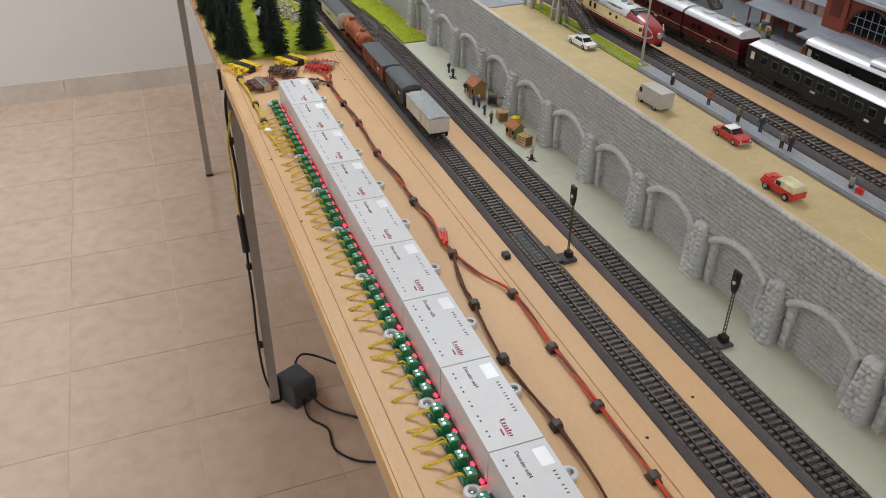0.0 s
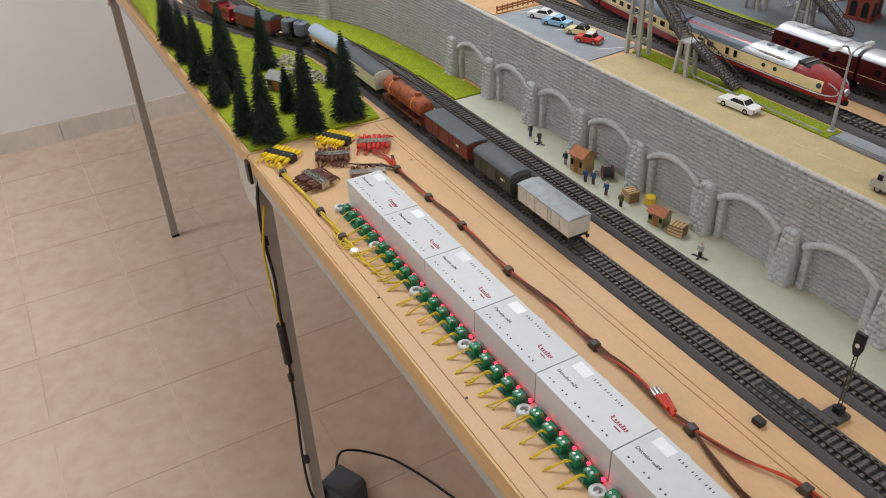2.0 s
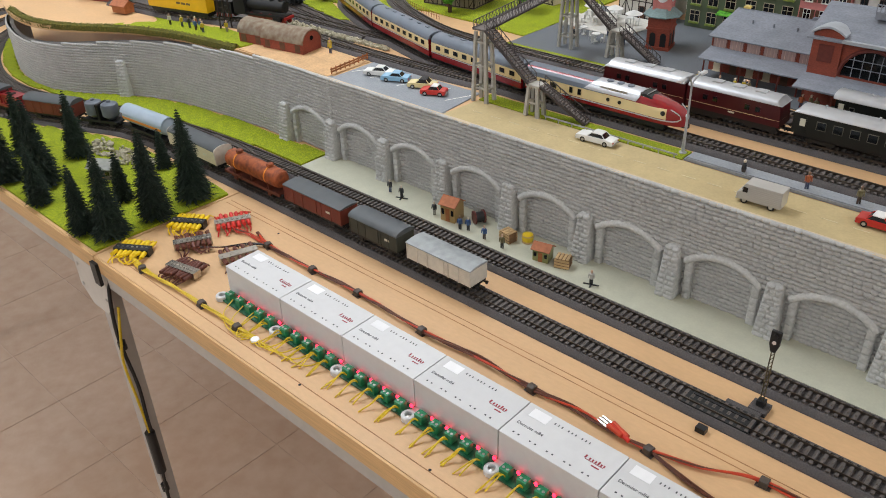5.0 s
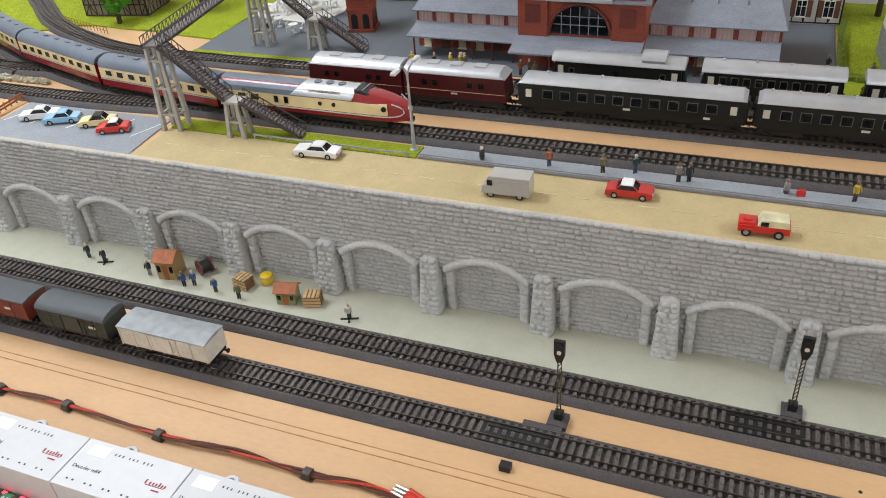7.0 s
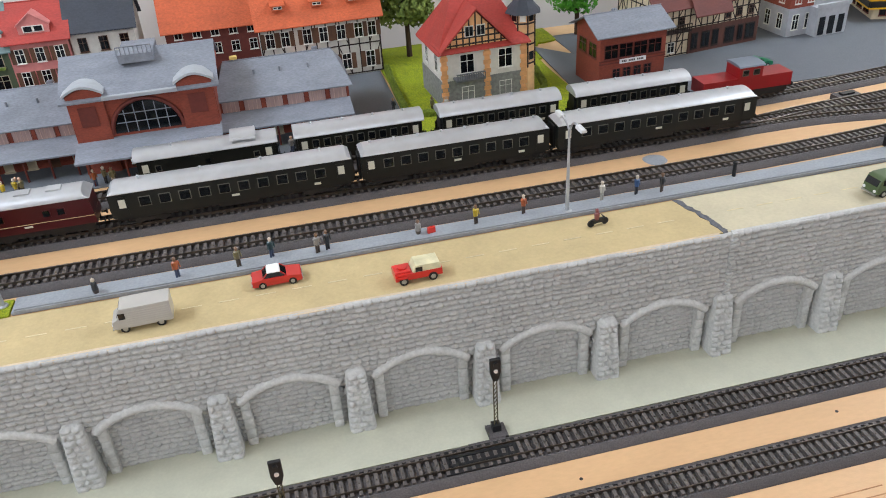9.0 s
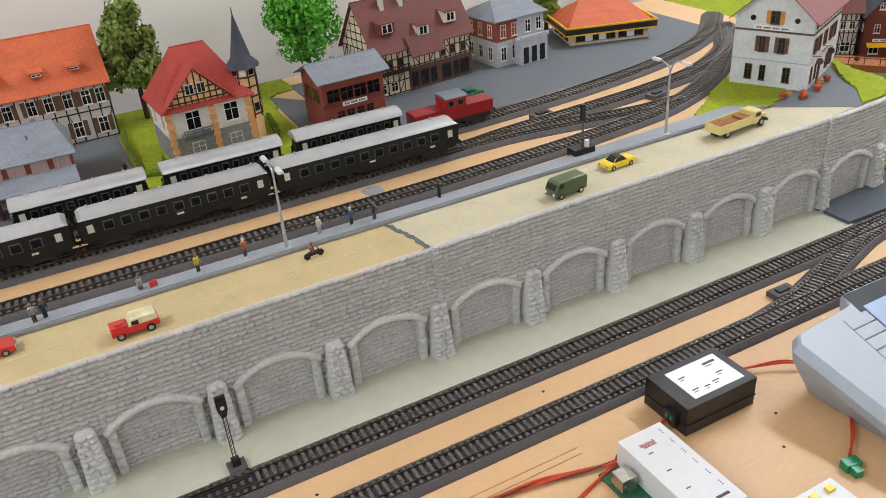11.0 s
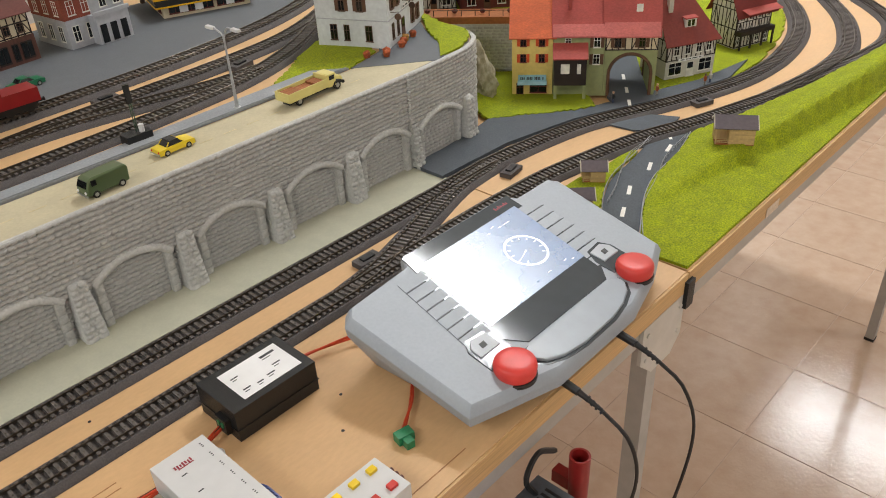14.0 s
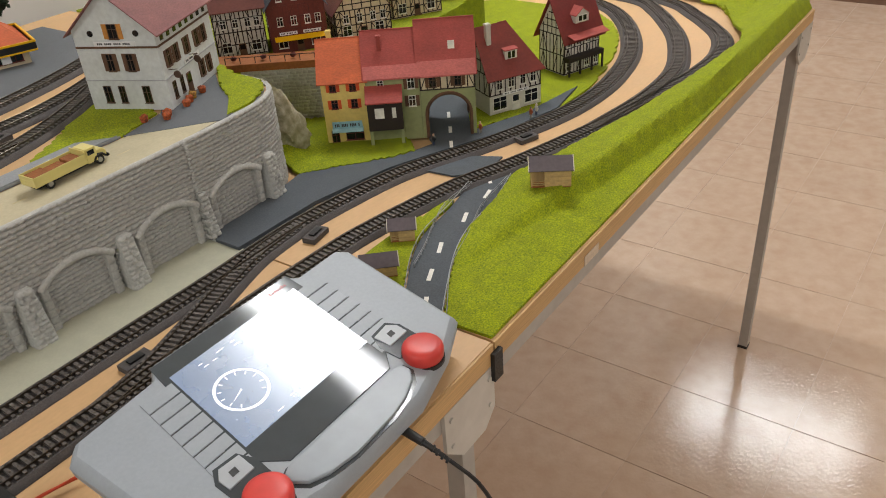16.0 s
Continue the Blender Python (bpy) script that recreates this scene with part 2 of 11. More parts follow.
def sweep(bm, line, prof, closed=True):
    """A profile of (offset to the left, z) carried along a plan line."""
    rings = []
    for i, p in enumerate(line):
        d = line[min(i + 1, len(line) - 1)] - line[max(i - 1, 0)]
        d = d / np.hypot(d[0], d[1])
        base = p[2] if len(p) > 2 else 0.0
        rings.append([bm.verts.new((p[0] - d[1] * o, p[1] + d[0] * o, base + z)) for o, z in prof])
    k = len(prof)
    for a, b in zip(rings, rings[1:]):
        for i in range(k if closed else k - 1):
            j = (i + 1) % k
            bm.faces.new((a[i], b[i], b[j], a[j]))
    if closed:
        bm.faces.new(rings[0])
        bm.faces.new(rings[-1][::-1])


BEVELLED = set()


def bevel(bm, w, seg=1, angle=35):
    BEVELLED.add(id(bm))
    edges = [e for e in bm.edges if len(e.link_faces) == 2 and e.calc_face_angle(0) > radians(angle)]
    if edges:
        bmesh.ops.bevel(bm, geom=edges, offset=w, segments=seg, affect="EDGES", profile=0.6, clamp_overlap=True)


def solid(bm, name, material, smooth=29):
    me = bpy.data.meshes.new(name)
    bm.transform(Matrix.Scale(MM, 4))
    bm.normal_update()
    bm.to_mesh(me)
    soft = id(bm) in BEVELLED
    BEVELLED.discard(id(bm))
    bm.free()
    me.materials.append(material)
    if smooth:
        for f in me.polygons:
            f.use_smooth = True
        me.set_sharp_from_angle(angle=radians(smooth))
        if soft and len(me.polygons) < 500:
            weigh_normals(me, math.cos(radians(50)))
    return me


def weigh_normals(me, limit):
    """Large faces keep their own direction; narrow bevels bend between them."""
    faces = [(f.normal.copy(), f.area) for f in me.polygons]
    round_vert = [[] for _ in me.vertices]
    for f in me.polygons:
        for v in f.vertices:
            round_vert[v].append(f.index)
    out = []
    for f in me.polygons:
        for v in f.vertices:
            total = Vector((0, 0, 0))
            for k in round_vert[v]:
                if faces[k][0].dot(faces[f.index][0]) > limit:
                    total += faces[k][0] * faces[k][1]
            out.append(total.normalized() if total.length > 0 else faces[f.index][0])
    me.normals_split_custom_set(out)


def part(name, bm, material, parent, label="", at=(0, 0, 0), rz=0.0, smooth=29):
    ob = new(name, solid(bm, name, material, smooth))
    ob.parent = parent
    ob.location = Vector(at) * MM
    ob.rotation_euler = (0, 0, radians(rz))
    if label:
        tagged(ob, label)
    return ob


def piece(name, me, parent, at, rot=(0, 0, 0)):
    """A repeat on a shared mesh, under its thing."""
    ob = new(name, me)
    ob.parent = parent
    ob.location = Vector(at) * MM
    ob.rotation_euler = [radians(a) for a in rot]
    return ob


def thing(name, x, y, z=0.0, rz=0.0, label="", category="", group="", kind=""):
    ob = new(name)
    ob.empty_display_size = 0.01
    ob.matrix_basis = Matrix.LocRotScale(spot(x, y, z), Euler((0, 0, radians(rz))), None)
    return tagged(ob, label, category, group, kind)


def solo(name, bm, material, x, y, z=0.0, rz=0.0, label="", category="", group="", kind="", smooth=29):
    ob = new(name, solid(bm, name, material, smooth))
    ob.matrix_basis = Matrix.LocRotScale(spot(x, y, z), Euler((0, 0, radians(rz))), None)
    return tagged(ob, label, category, group, kind)


def place(x, y, z=0.0, rz=0.0):
    return Matrix.LocRotScale(spot(x, y, z), Euler((0, 0, radians(rz))), None)


def fresh():
    return bmesh.new()

# ---- the room ----
TS = 0.292
fx0, fy0 = 2.41, -0.30


def room():
    floor = tagged(new("floor"), "beige marbled ceramic tile floor with pale joints", "floor", "", "structure")
    bm = fresh()
    box(bm, -3300, 6100, -3900, 900, -60 - 890, -1.1 - 890)
    part("screed", bm, GROUT, floor, at=(0, 0, 890))
    floor.location = (0, 0, 0)
    bm = fresh()
    w = TS * 500 - 1.2
    box(bm, -w, w, -w, w, -8, 0)
    bevel(bm, 0.5)
    tile = solid(bm, "floor_tile", TILE, 30)
    spots = []
    for i in range(-19, 13):
        for j in range(-12, 5):
            spots.append((fx0 + (i + 0.5) * TS, fy0 + (j + 0.5) * TS))
    near = lambda q: min(math.hypot(q[0] + 1.4, q[1] + 0.75), math.hypot(q[0] - 2.4, q[1] + 0.4))
    spots.sort(key=near)
    for x, y in spots[:300]:
        piece("floor_tile", tile, floor, (x * 1000, y * 1000, random.uniform(-0.25, 0.25)))
    bm = fresh()
    for x, y in spots[300:]:
        box(bm, x * 1000 - w, x * 1000 + w, y * 1000 - w, y * 1000 + w, -8, 0)
    tagged(part("tile_rest", bm, TILE, floor), kind="stuff")
    for name, b, m, what in (
        ("wall_west", (-3320, -3120, -3900, 900, -890, 1850), WALL_WHITE, "plain white painted room wall"),
        ("wall_north", (-3120, 5900, 790, 940, -890, 1850), WALL_WHITE, "plain white wall behind the model town"),
        ("wall_south", (-3120, 5900, -3900, -3700, -890, 1850), WALL_WHITE, "plain white painted room wall"),
        ("wall_east", (5700, 5900, -3700, 790, -890, 1850), WALL_BROWN, "brown panelled wall at the far end"),
    ):
        bm = fresh()
        box(bm, *b)
        solo(name, bm, m, 0, 0, 0, 0, what, "wall", "", "structure")
    bm = fresh()
    box(bm, -3320, 5900, -3900, 940, (CEILING - 0.89) * 1000, (CEILING - 0.89) * 1000 + 120)
    solo("ceiling", bm, WALL_WHITE, 0, 0, 0, 0, "plain white ceiling", "ceiling", "", "structure")
    base = tagged(new("baseboard"), "row of pale ceramic skirting tiles along the white wall", "baseboard", "", "structure")
    bm = fresh()
    box(bm, 0, 9, -145, 145, 0, 88)
    bevel(bm, 2)
    sk = solid(bm, "skirting_tile", SKIRT, 30)
    for j in range(-12, 4):
        piece("skirting_tile", sk, base, (-3119, (fy0 + (j + 0.4) * TS) * 1000, 0))
    for lx, ly, wide, long, _ in LAMPS:
        t = thing("ceiling_light", lx * 1000, ly * 1000, (CEILING - 0.89) * 1000 - 70, 0, "flat white ceiling light panel", "ceiling light", "ceiling lights")
        bm = fresh()
        box(bm, -wide * 500 - 20, wide * 500 + 20, -long * 500 - 15, long * 500 + 15, 0, 70)
        bevel(bm, 8)
        part("housing", bm, WHITE_PLASTIC, t)


room()

# ---- the table: three boards on grey steel frames ----
FRONT = -416


def table(name, x0, x1, legs):
    t = thing(name, (x0 + x1) / 2, FRONT, -890, 0, "long layout table of beech board on a grey steel frame", "table", "layout tables")
    mid = (x0 + x1) / 2
    bm = fresh()
    box(bm, x0 - mid, x1 - mid, 0, 1130, 868, 890)
    bevel(bm, 1.2)
    part("board", bm, BOARD, t)
    bm = fresh()
    box(bm, x0 - mid, x1 - mid, -3, -0.2, 864, 889)
    bevel(bm, 0.8)
    part("edge_strip", bm, BOARD_EDGE, t)
    for b in ((x0 - mid + 2, x1 - mid - 2, 2, 32), (x0 - mid + 2, x1 - mid - 2, 1080, 1110), (x0 - mid + 2, x0 - mid + 32, 32, 1080), (x1 - mid - 32, x1 - mid - 2, 32, 1080)):
        bm = fresh()
        box(bm, *b, 838, 864)
        part("apron_rail", bm, FRAME_GREY, t)
    for lx in legs:
        for ly in (16, 1094):
            bm = fresh()
            box(bm, lx - mid - 11, lx - mid + 11, ly - 11, ly + 11, 6, 864)
            bevel(bm, 3)
            leg = part("leg", bm, FRAME_GREY, t)
            bm = fresh()
            box(bm, lx - mid - 12, lx - mid + 12, ly - 12, ly + 12, 0, 8)
            bevel(bm, 2)
            part("rubber_foot", bm, BLACK_RUBBER, leg, "black rubber foot")
        bm = fresh()
        prism(bm, [(lx - mid - 46, 863), (lx - mid + 44, 863), (lx - mid + 44, 806), (lx - mid + 24, 786), (lx - mid - 18, 786), (lx - mid - 46, 812)], -3.0, 1.5, "y")
        for sx in (-36, 34):
            for sz in (850, 815):
                cyl(bm, (lx - mid + sx, -2, sz), (lx - mid + sx, -5, sz), 3, n=10)
        part("bracket", bm, FRAME_PALE, t, "grey steel corner bracket with screws")
    return t


table("layout_table", -2420, -773, (-2112, -804))
table("layout_table", -770, 1119, (1074,))
table("layout_table", 1122, 2400, (2362,))


def inside(x, y, poly):
    hit, j = False, len(poly) - 1
    for i in range(len(poly)):
        (xi, yi), (xj, yj) = poly[i], poly[j]
        if (yi > y) != (yj > y) and x < (xj - xi) * (y - yi) / (yj - yi) + xi:
            hit = not hit
        j = i
    return hit


def nearest(x, y, poly):
    best, where = 1e18, (x, y)
    for i in range(len(poly)):
        (ax, ay), (bx, by) = poly[i - 1], poly[i]
        dx, dy = bx - ax, by - ay
        s = max(0, min(1, ((x - ax) * dx + (y - ay) * dy) / (dx * dx + dy * dy + 1e-9)))
        px, py = ax + s * dx, ay + s * dy
        if (d := (px - x) ** 2 + (py - y) ** 2) < best:
            best, where = d, (px, py)
    return where


def terrain(name, poly, zf, material, cell=14.0, rough=0.8, skirt=3.0, label="", category="ground", kind="structure", seed=0.0):
    """A sheet of ground over a plan outline, with a height function, small bumps and an edge that goes down."""
    xs, ys = [p[0] for p in poly], [p[1] for p in poly]
    nx, ny = int((max(xs) - min(xs)) / cell) + 2, int((max(ys) - min(ys)) / cell) + 2
    verts, faces, index = [], [], {}

    def vert(i, j):
        if (i, j) not in index:
            x, y = min(xs) + i * cell, min(ys) + j * cell
            if not inside(x, y, poly):
                x, y = nearest(x, y, poly)
            b = noise.noise((x * 0.021 + seed, y * 0.021, 0.3)) * rough + noise.noise((x * 0.09, y * 0.09 + seed, 1.7)) * rough * 0.5
            index[i, j] = len(verts)
            verts.append((x, y, zf(x, y) + b))
        return index[i, j]

    count = {}
    for i in range(nx):
        for j in range(ny):
            if inside(min(xs) + (i + 0.5) * cell, min(ys) + (j + 0.5) * cell, poly):
                q = [vert(i, j), vert(i + 1, j), vert(i + 1, j + 1), vert(i, j + 1)]
                faces.append(q)
                for a in range(4):
                    e = (q[a], q[(a + 1) % 4])
                    count[e] = 1
    low = {}
    for a, b in list(count):
        if (b, a) not in count:
            for v in (a, b):
                if v not in low:
                    low[v] = len(verts)
                    verts.append((verts[v][0], verts[v][1], verts[v][2] - skirt))
            faces.append([b, a, low[a], low[b]])
    me = bpy.data.meshes.new(name)
    me.from_pydata([(x * MM, y * MM, z * MM) for x, y, z in verts], [], faces)
    me.materials.append(material)
    for f in me.polygons:
        f.use_smooth = True
    me.set_sharp_from_angle(angle=radians(55))
    ob = new(name, me)
    ob.location = spot(0, 0, 0)
    return tagged(ob, label, category, "", kind)


def slab(name, poly, z0, z1, material, label, category="ground", kind="structure", edge=0.0):
    bm = fresh()
    prism(bm, poly, z0, z1)
    if edge:
        bevel(bm, edge)
    return solo(name, bm, material, 0, 0, 0, 0, label, category, "", kind)


# ---- the upper deck and what lies on it ----
DECK = 137.0
WALL_LINE = [(-1900, -20), (-1760, -102), (-1640, -140), (-1540, -152), (-1460, -142), (-1390, -112), (-1317, -68), (-1250, -37), (-1160, -14), (-1000, 3), (-900, 7), (-700, 7), (0, 7), (1000, 7), (1112, 7), (1180, 9), (1236, 14), (1272, 26), (1297, 48), (1308, 80), (1310, 130)]
deck_edge = [tuple(p) for p in spline(WALL_LINE, 40.0)]
slab("upper_deck", [(x, y + 6) for x, y in deck_edge] + [(1330, 200), (1420, 330), (1420, 712), (-1900, 712)], DECK - 10, DECK, BOARD, "raised beech board deck that carries the upper tracks", "deck")
slab("gravel_strip", [(-768, -54), (1118, -54), (1118, 19), (-768, 19)], 0.2, 2.2, GRAVEL_GROUND, "pale sand-coloured strip of ground at the foot of the wall")
slab("road_tan", [(-505, 13), (500, 13), (494, 50), (482, 87), (-500, 87)], DECK + 0.2, DECK + 1.4, ROAD_TAN, "tan painted model road with faded dashes", "road")
slab("road_pale", [(501, 13), (1105, 13), (1175, 20), (1130, 60), (1090, 88), (484, 88), (496, 50)], DECK + 0.2, DECK + 1.5, ROAD_PALE, "pale painted model road", "road")
slab("car_park", [(-751, 14), (-508, 14), (-516, 110), (-752, 110)], DECK + 0.2, DECK + 1.6, PLATFORM, "grey car park with white bay lines", "car park")
slab("platform_strip", [(-168, 90), (620, 90), (900, 92), (1085, 92), (1045, 128), (620, 116), (-168, 116)], DECK + 0.2, DECK + 3.4, PLATFORM, "grey paved footpath beside the road", "pavement", edge=0.5)
slab("town_square", [(-640, 335), (260, 335), (262, 640), (-640, 640)], DECK + 0.2, DECK + 1.6, ROAD_GREY, "grey station square and platform", "pavement")
slab("side_road", [(502, 335), (560, 332), (560, 560), (512, 620)], DECK + 0.2, DECK + 2.2, ROAD_GREY, "grey side road by the signal box", "road")
slab("shop_street", [(560, 330), (1140, 345), (1330, 470), (1330, 660), (560, 660)], DECK + 0.2, DECK + 1.8, ROAD_GREY, "grey street in front of the shops", "road")
slab("lane", [(1088, 91), (1130, 56), (1182, 16), (1212, 24), (1240, 60), (1268, 120), (1330, 205), (1420, 330), (1420, 420), (1380, 420), (1300, 260), (1250, 215), (1160, 110)], DECK + 0.4, DECK + 2.0, ROAD_GREY, "grey lane that climbs past the inn", "road")
lawn = lambda x, y: DECK + 2.4
terrain("lawn", [(-500, 88), (-170, 88), (-170, 118), (-330, 118), (-500, 116)], lawn, GRASS, 9, 0.8, 3, "bright green strip of lawn under the footbridge", "lawn")
terrain("lawn", [(960, 118), (1090, 92), (1160, 115), (1180, 205), (1120, 230), (1040, 165)], lawn, GRASS, 9, 0.8, 3, "bright green lawn beside the inn", "lawn")
terrain("lawn", [(1195, 22), (1240, 22), (1275, 36), (1296, 60), (1302, 120), (1325, 190), (1262, 112), (1235, 62)], lambda x, y: DECK + 3 + max(0, (x - 1200)) * 0.05, GRASS, 8, 1.0, 3, "bright green verge on top of the wall", "lawn")
terrain("lawn", [(268, 345), (500, 345), (510, 620), (560, 640), (560, 705), (262, 705)], lawn, GRASS, 12, 1.0, 3, "green garden round the villa", "lawn")
terrain("lawn", [(-1900, 330), (-1020, 330), (-900, 400), (-640, 380), (-640, 705), (-1900, 705)], lawn, GRASS, 16, 1.2, 3, "green meadow behind the left tracks", "lawn")
terrain("lawn", [(-1700, -104), (-1560, -130), (-1460, -122), (-1390, -92), (-1306, -50), (-1160, 0), (-1010, 16), (-1000, 50), (-1060, 85), (-1200, 60), (-1500, 20), (-1700, 0)], lambda x, y: DECK - 2 + 3.5 * min(1, max(0, (x + 1500) / 300)), GRASS, 12, 1.0, 3, "green lawn beside the engine shed", "lawn")
terrain("lawn", [(-640, 300), (-300, 318), (-300, 334), (-640, 334)], lawn, GRASS, 9, 0.8, 3, "narrow green verge by the square", "lawn")
terrain("sand_yard", [(-1000, 12), (-900, 14), (-775, 16), (-756, 16), (-756, 110), (-860, 112), (-1000, 112)], lambda x, y: DECK + 1.5, mat("sandy_soil", rgb(198, 160, 116), 0.9, var=0.12, scale=300, bump=0.6, bscale=500), 10, 0.8, 3, "sandy yard beside the brick shed", "yard")

terrain("lawn", [(-1230, 308), (-1112, 272), (-1000, 247), (-975, 258), (-1070, 306), (-1110, 328), (-1230, 328)], lawn, GRASS, 9, 0.8, 3, "green wedge of grass between the yard tracks", "lawn")

slab("yard_ground", [(-1900, 0), (-1300, 50), (-1000, 110), (-880, 115), (-850, 205), (-960, 250), (-1100, 300), (-1220, 345), (-1900, 345)], DECK - 0.5, DECK + 0.9, mat("dark_yard_soil", rgb(86, 80, 76), 0.9, var=0.2, scale=300, bump=0.6, bscale=600), "dark grey yard ground between the upper sidings")

# ---- the front left and the right boards: grass, roads ----
def left_bank(x, y):
    ridge = max(0.0, 1 - abs(y + 394) / 32) * 32 * min(1, max(0.0, (-1300 - x) / 250))
    return 4 + ridge


terrain("lawn", [(-2415, -412), (-776, -412), (-776, -192), (-900, -180), (-1090, -184), (-1200, -220), (-1300, -258), (-1380, -286), (-1480, -320), (-1630, -358), (-1780, -350), (-1950, -304), (-2100, -214), (-2200, -100), (-2415, -60)], left_bank, GRASS, 14, 1.6, 4, "green grass mat under the fir trees", "lawn")
terrain("lawn", [(-770, -52), (-770, 4), (-1000, 0), (-1160, -18), (-1250, -42), (-1317, -73), (-1390, -117), (-1460, -147), (-1540, -157), (-1640, -145), (-1760, -107), (-1900, -25), (-1930, -56), (-1840, -104), (-1740, -145), (-1640, -167), (-1540, -172), (-1427, -158), (-1324, -128), (-1237, -100), (-1140, -80), (-970, -60)], lambda x, y: 4.0, GRASS, 10, 1.0, 4, "green strip of grass at the foot of the curved wall", "lawn")


def right_bank(x, y):
    xs = (1210, 1283, 1353, 1491, 1745, 1991, 2200)
    foot = float(np.interp(x, xs, (-318, -328, -340, -374, -407, -412, -412)))
    face = float(np.interp(x, xs, (6, 8, 10, 15, 15, 13, 12)))
    high = float(np.interp(x, xs, (0, 8, 15, 30, 38, 38, 38)))
    u = min(1, max(0.0, (y - foot) / face))
    back = min(0.85, max(0.0, (y - foot - face - 10) / 95))
    return 4 + high * u * u * (3 - 2 * u) * (1 - back)


LANE_BACK = [(float(x), float(y)) for x, y in spline([(1393, -210), (1319, -224), (1260, -231), (1208, -250), (1148, -285), (1121, -303)], 14)]
LANE_FRONT = [(float(x), float(y)) for x, y in spline([(1440, -248), (1364, -268), (1294, -275), (1228, -296), (1142, -341), (1121, -354)], 14)]
terrain("lawn", [(1124, -414), (2396, -414), (2396, -300), (2330, -250), (2120, -352), (2040, -372), (1960, -366), (1845, -350), (1700, -322), (1560, -284), (1470, -256)] + [(x, y - 1.5) for x, y in LANE_FRONT], right_bank, GRASS, 6, 1.6, 5, "thick bright green grass mat with a raised bank along the table edge", "lawn")
terrain("lawn", [(1170, -196), (1250, -196), (1360, -212), (1388, -211)] + [(x, y + 1.5) for x, y in LANE_BACK[1:]] + [(1124, -200)], lambda x, y: 4.0, GRASS, 8, 1.0, 4, "small grass patch round the huts", "lawn")
slab("lane_right", [(1462, -206)] + LANE_BACK + LANE_FRONT[::-1] + [(1462, -246)], 0.6, 2.4, ROAD_DARK, "dark grey winding lane with white dashes", "road")
slab("lane_right_upper", [(1112, -50), (1112, 8), (1180, 9), (1240, 14), (1300, 24), (1345, -10), (1405, -62), (1440, -80), (1476, -92), (1492, -71), (1654, 46), (1691, -4), (1540, -118), (1640, -158), (1780, -180), (1680, -194), (1560, -164), (1470, -122), (1380, -82), (1250, -54)], 0.6, 7.0, ROAD_DARK, "dark grey street in front of the old town houses", "road")
slab("crossing", [(1400, -120), (1462, -142), (1490, -205), (1440, -212), (1405, -175)], 0.6, 3.2, ROAD_DARK, "grey level crossing between the tracks", "road")
terrain("lawn", [(1300, 22), (1345, -14), (1405, -66), (1440, -84), (1462, -60), (1500, 0), (1500, 100), (1430, 200), (1380, 210), (1318, 130), (1308, 60)], lambda x, y: 8 + 80 * max(0, min(1, (y - 50) / 100)) * max(0, min(1, (1392 - x) / 60)), GRASS, 8, 1.5, 4, "green slope below the old town", "lawn")
terrain("lawn", [(1560, -168), (1700, -195), (1790, -198), (1880, -186), (1980, -162), (2070, -128), (2150, -75), (2215, 0), (2215, 260), (1900, 300), (1560, 60), (1540, -105), (1640, -158)], lambda x, y: 4.0, GRASS, 12, 1.4, 4, "green lawn inside the track curve", "lawn")
terrain("hillside", [(1345, 215), (1385, 262), (1428, 222), (1486, 142), (1530, 80), (1600, 100), (1680, 130), (1800, 110), (1960, 120), (2080, 240), (2390, 440), (2390, 705), (1425, 705), (1425, 330)], lambda x, y: 92.0 + 0.1 * max(0, y - 260), GRASS, 14, 2.0, 90, "raised green terrace that carries the upper town", "terrace")
terrain("lawn", [(2200, -330), (2396, -300), (2396, 420), (2380, 420), (2385, 0), (2372, -120), (2330, -240)], lambda x, y: 5.0 + max(0, (x - 2300) * 0.1), GRASS, 14, 1.4, 4, "green lawn outside the track curve", "lawn")

# ---- tracks ----
FRONT_TRACK = spline([(-2140, 220), (-2130, 80), (-2080, -40), (-1990, -140), (-1870, -216), (-1770, -256), (-1670, -278), (-1560, -284), (-1460, -276), (-1368, -256), (-1290, -228), (-1210, -196), (-1140, -168), (-1060, -156), (-950, -153), (-750, -153), (-400, -153), (0, -153), (400, -153), (800, -153), (1040, -153), (1140, -156), (1230, -164), (1380, -196), (1500, -240), (1700, -296), (1845, -322), (1960, -338), (2043, -338), (2130, -314), (2200, -266), (2260, -212), (2311, -160), (2350, -70), (2362, 100)], 7.8)
REAR_TRACK = spline([(-2064, 250), (-2060, 120), (-2020, 20), (-1950, -60), (-1840, -130), (-1740, -170), (-1640, -192), (-1540, -197), (-1427, -182), (-1324, -152), (-1237, -124), (-1140, -102), (-1000, -84), (-880, -77), (-750, -76), (-400, -76), (0, -76), (400, -76), (800, -76), (1040, -76), (1120, -74), (1210, -76), (1372, -102), (1512, -160), (1660, -208), (1780, -221), (1885, -212), (1980, -190), (2070, -152), (2160, -98), (2236, -30), (2280, 60), (2292, 200)], 7.8)
MIDDLE_TRACK = spline([(1640, -280), (1760, -298), (1850, -303), (1930, -297), (2010, -274), (2110, -230), (2200, -172), (2260, -126), (2306, -80), (2330, 0), (2336, 160)], 7.8)
OUTER_TRACK = spline([(-2232, 220), (-2220, 80), (-2170, -70), (-2080, -190), (-1947, -278), (-1776, -324), (-1631, -331), (-1500, -300), (-1400, -268)], 7.8)
LEFT_CROSSOVER = spline([(-530, -153), (-640, -146), (-740, -128), (-830, -100), (-900, -84), (-980, -82)], 7.8)
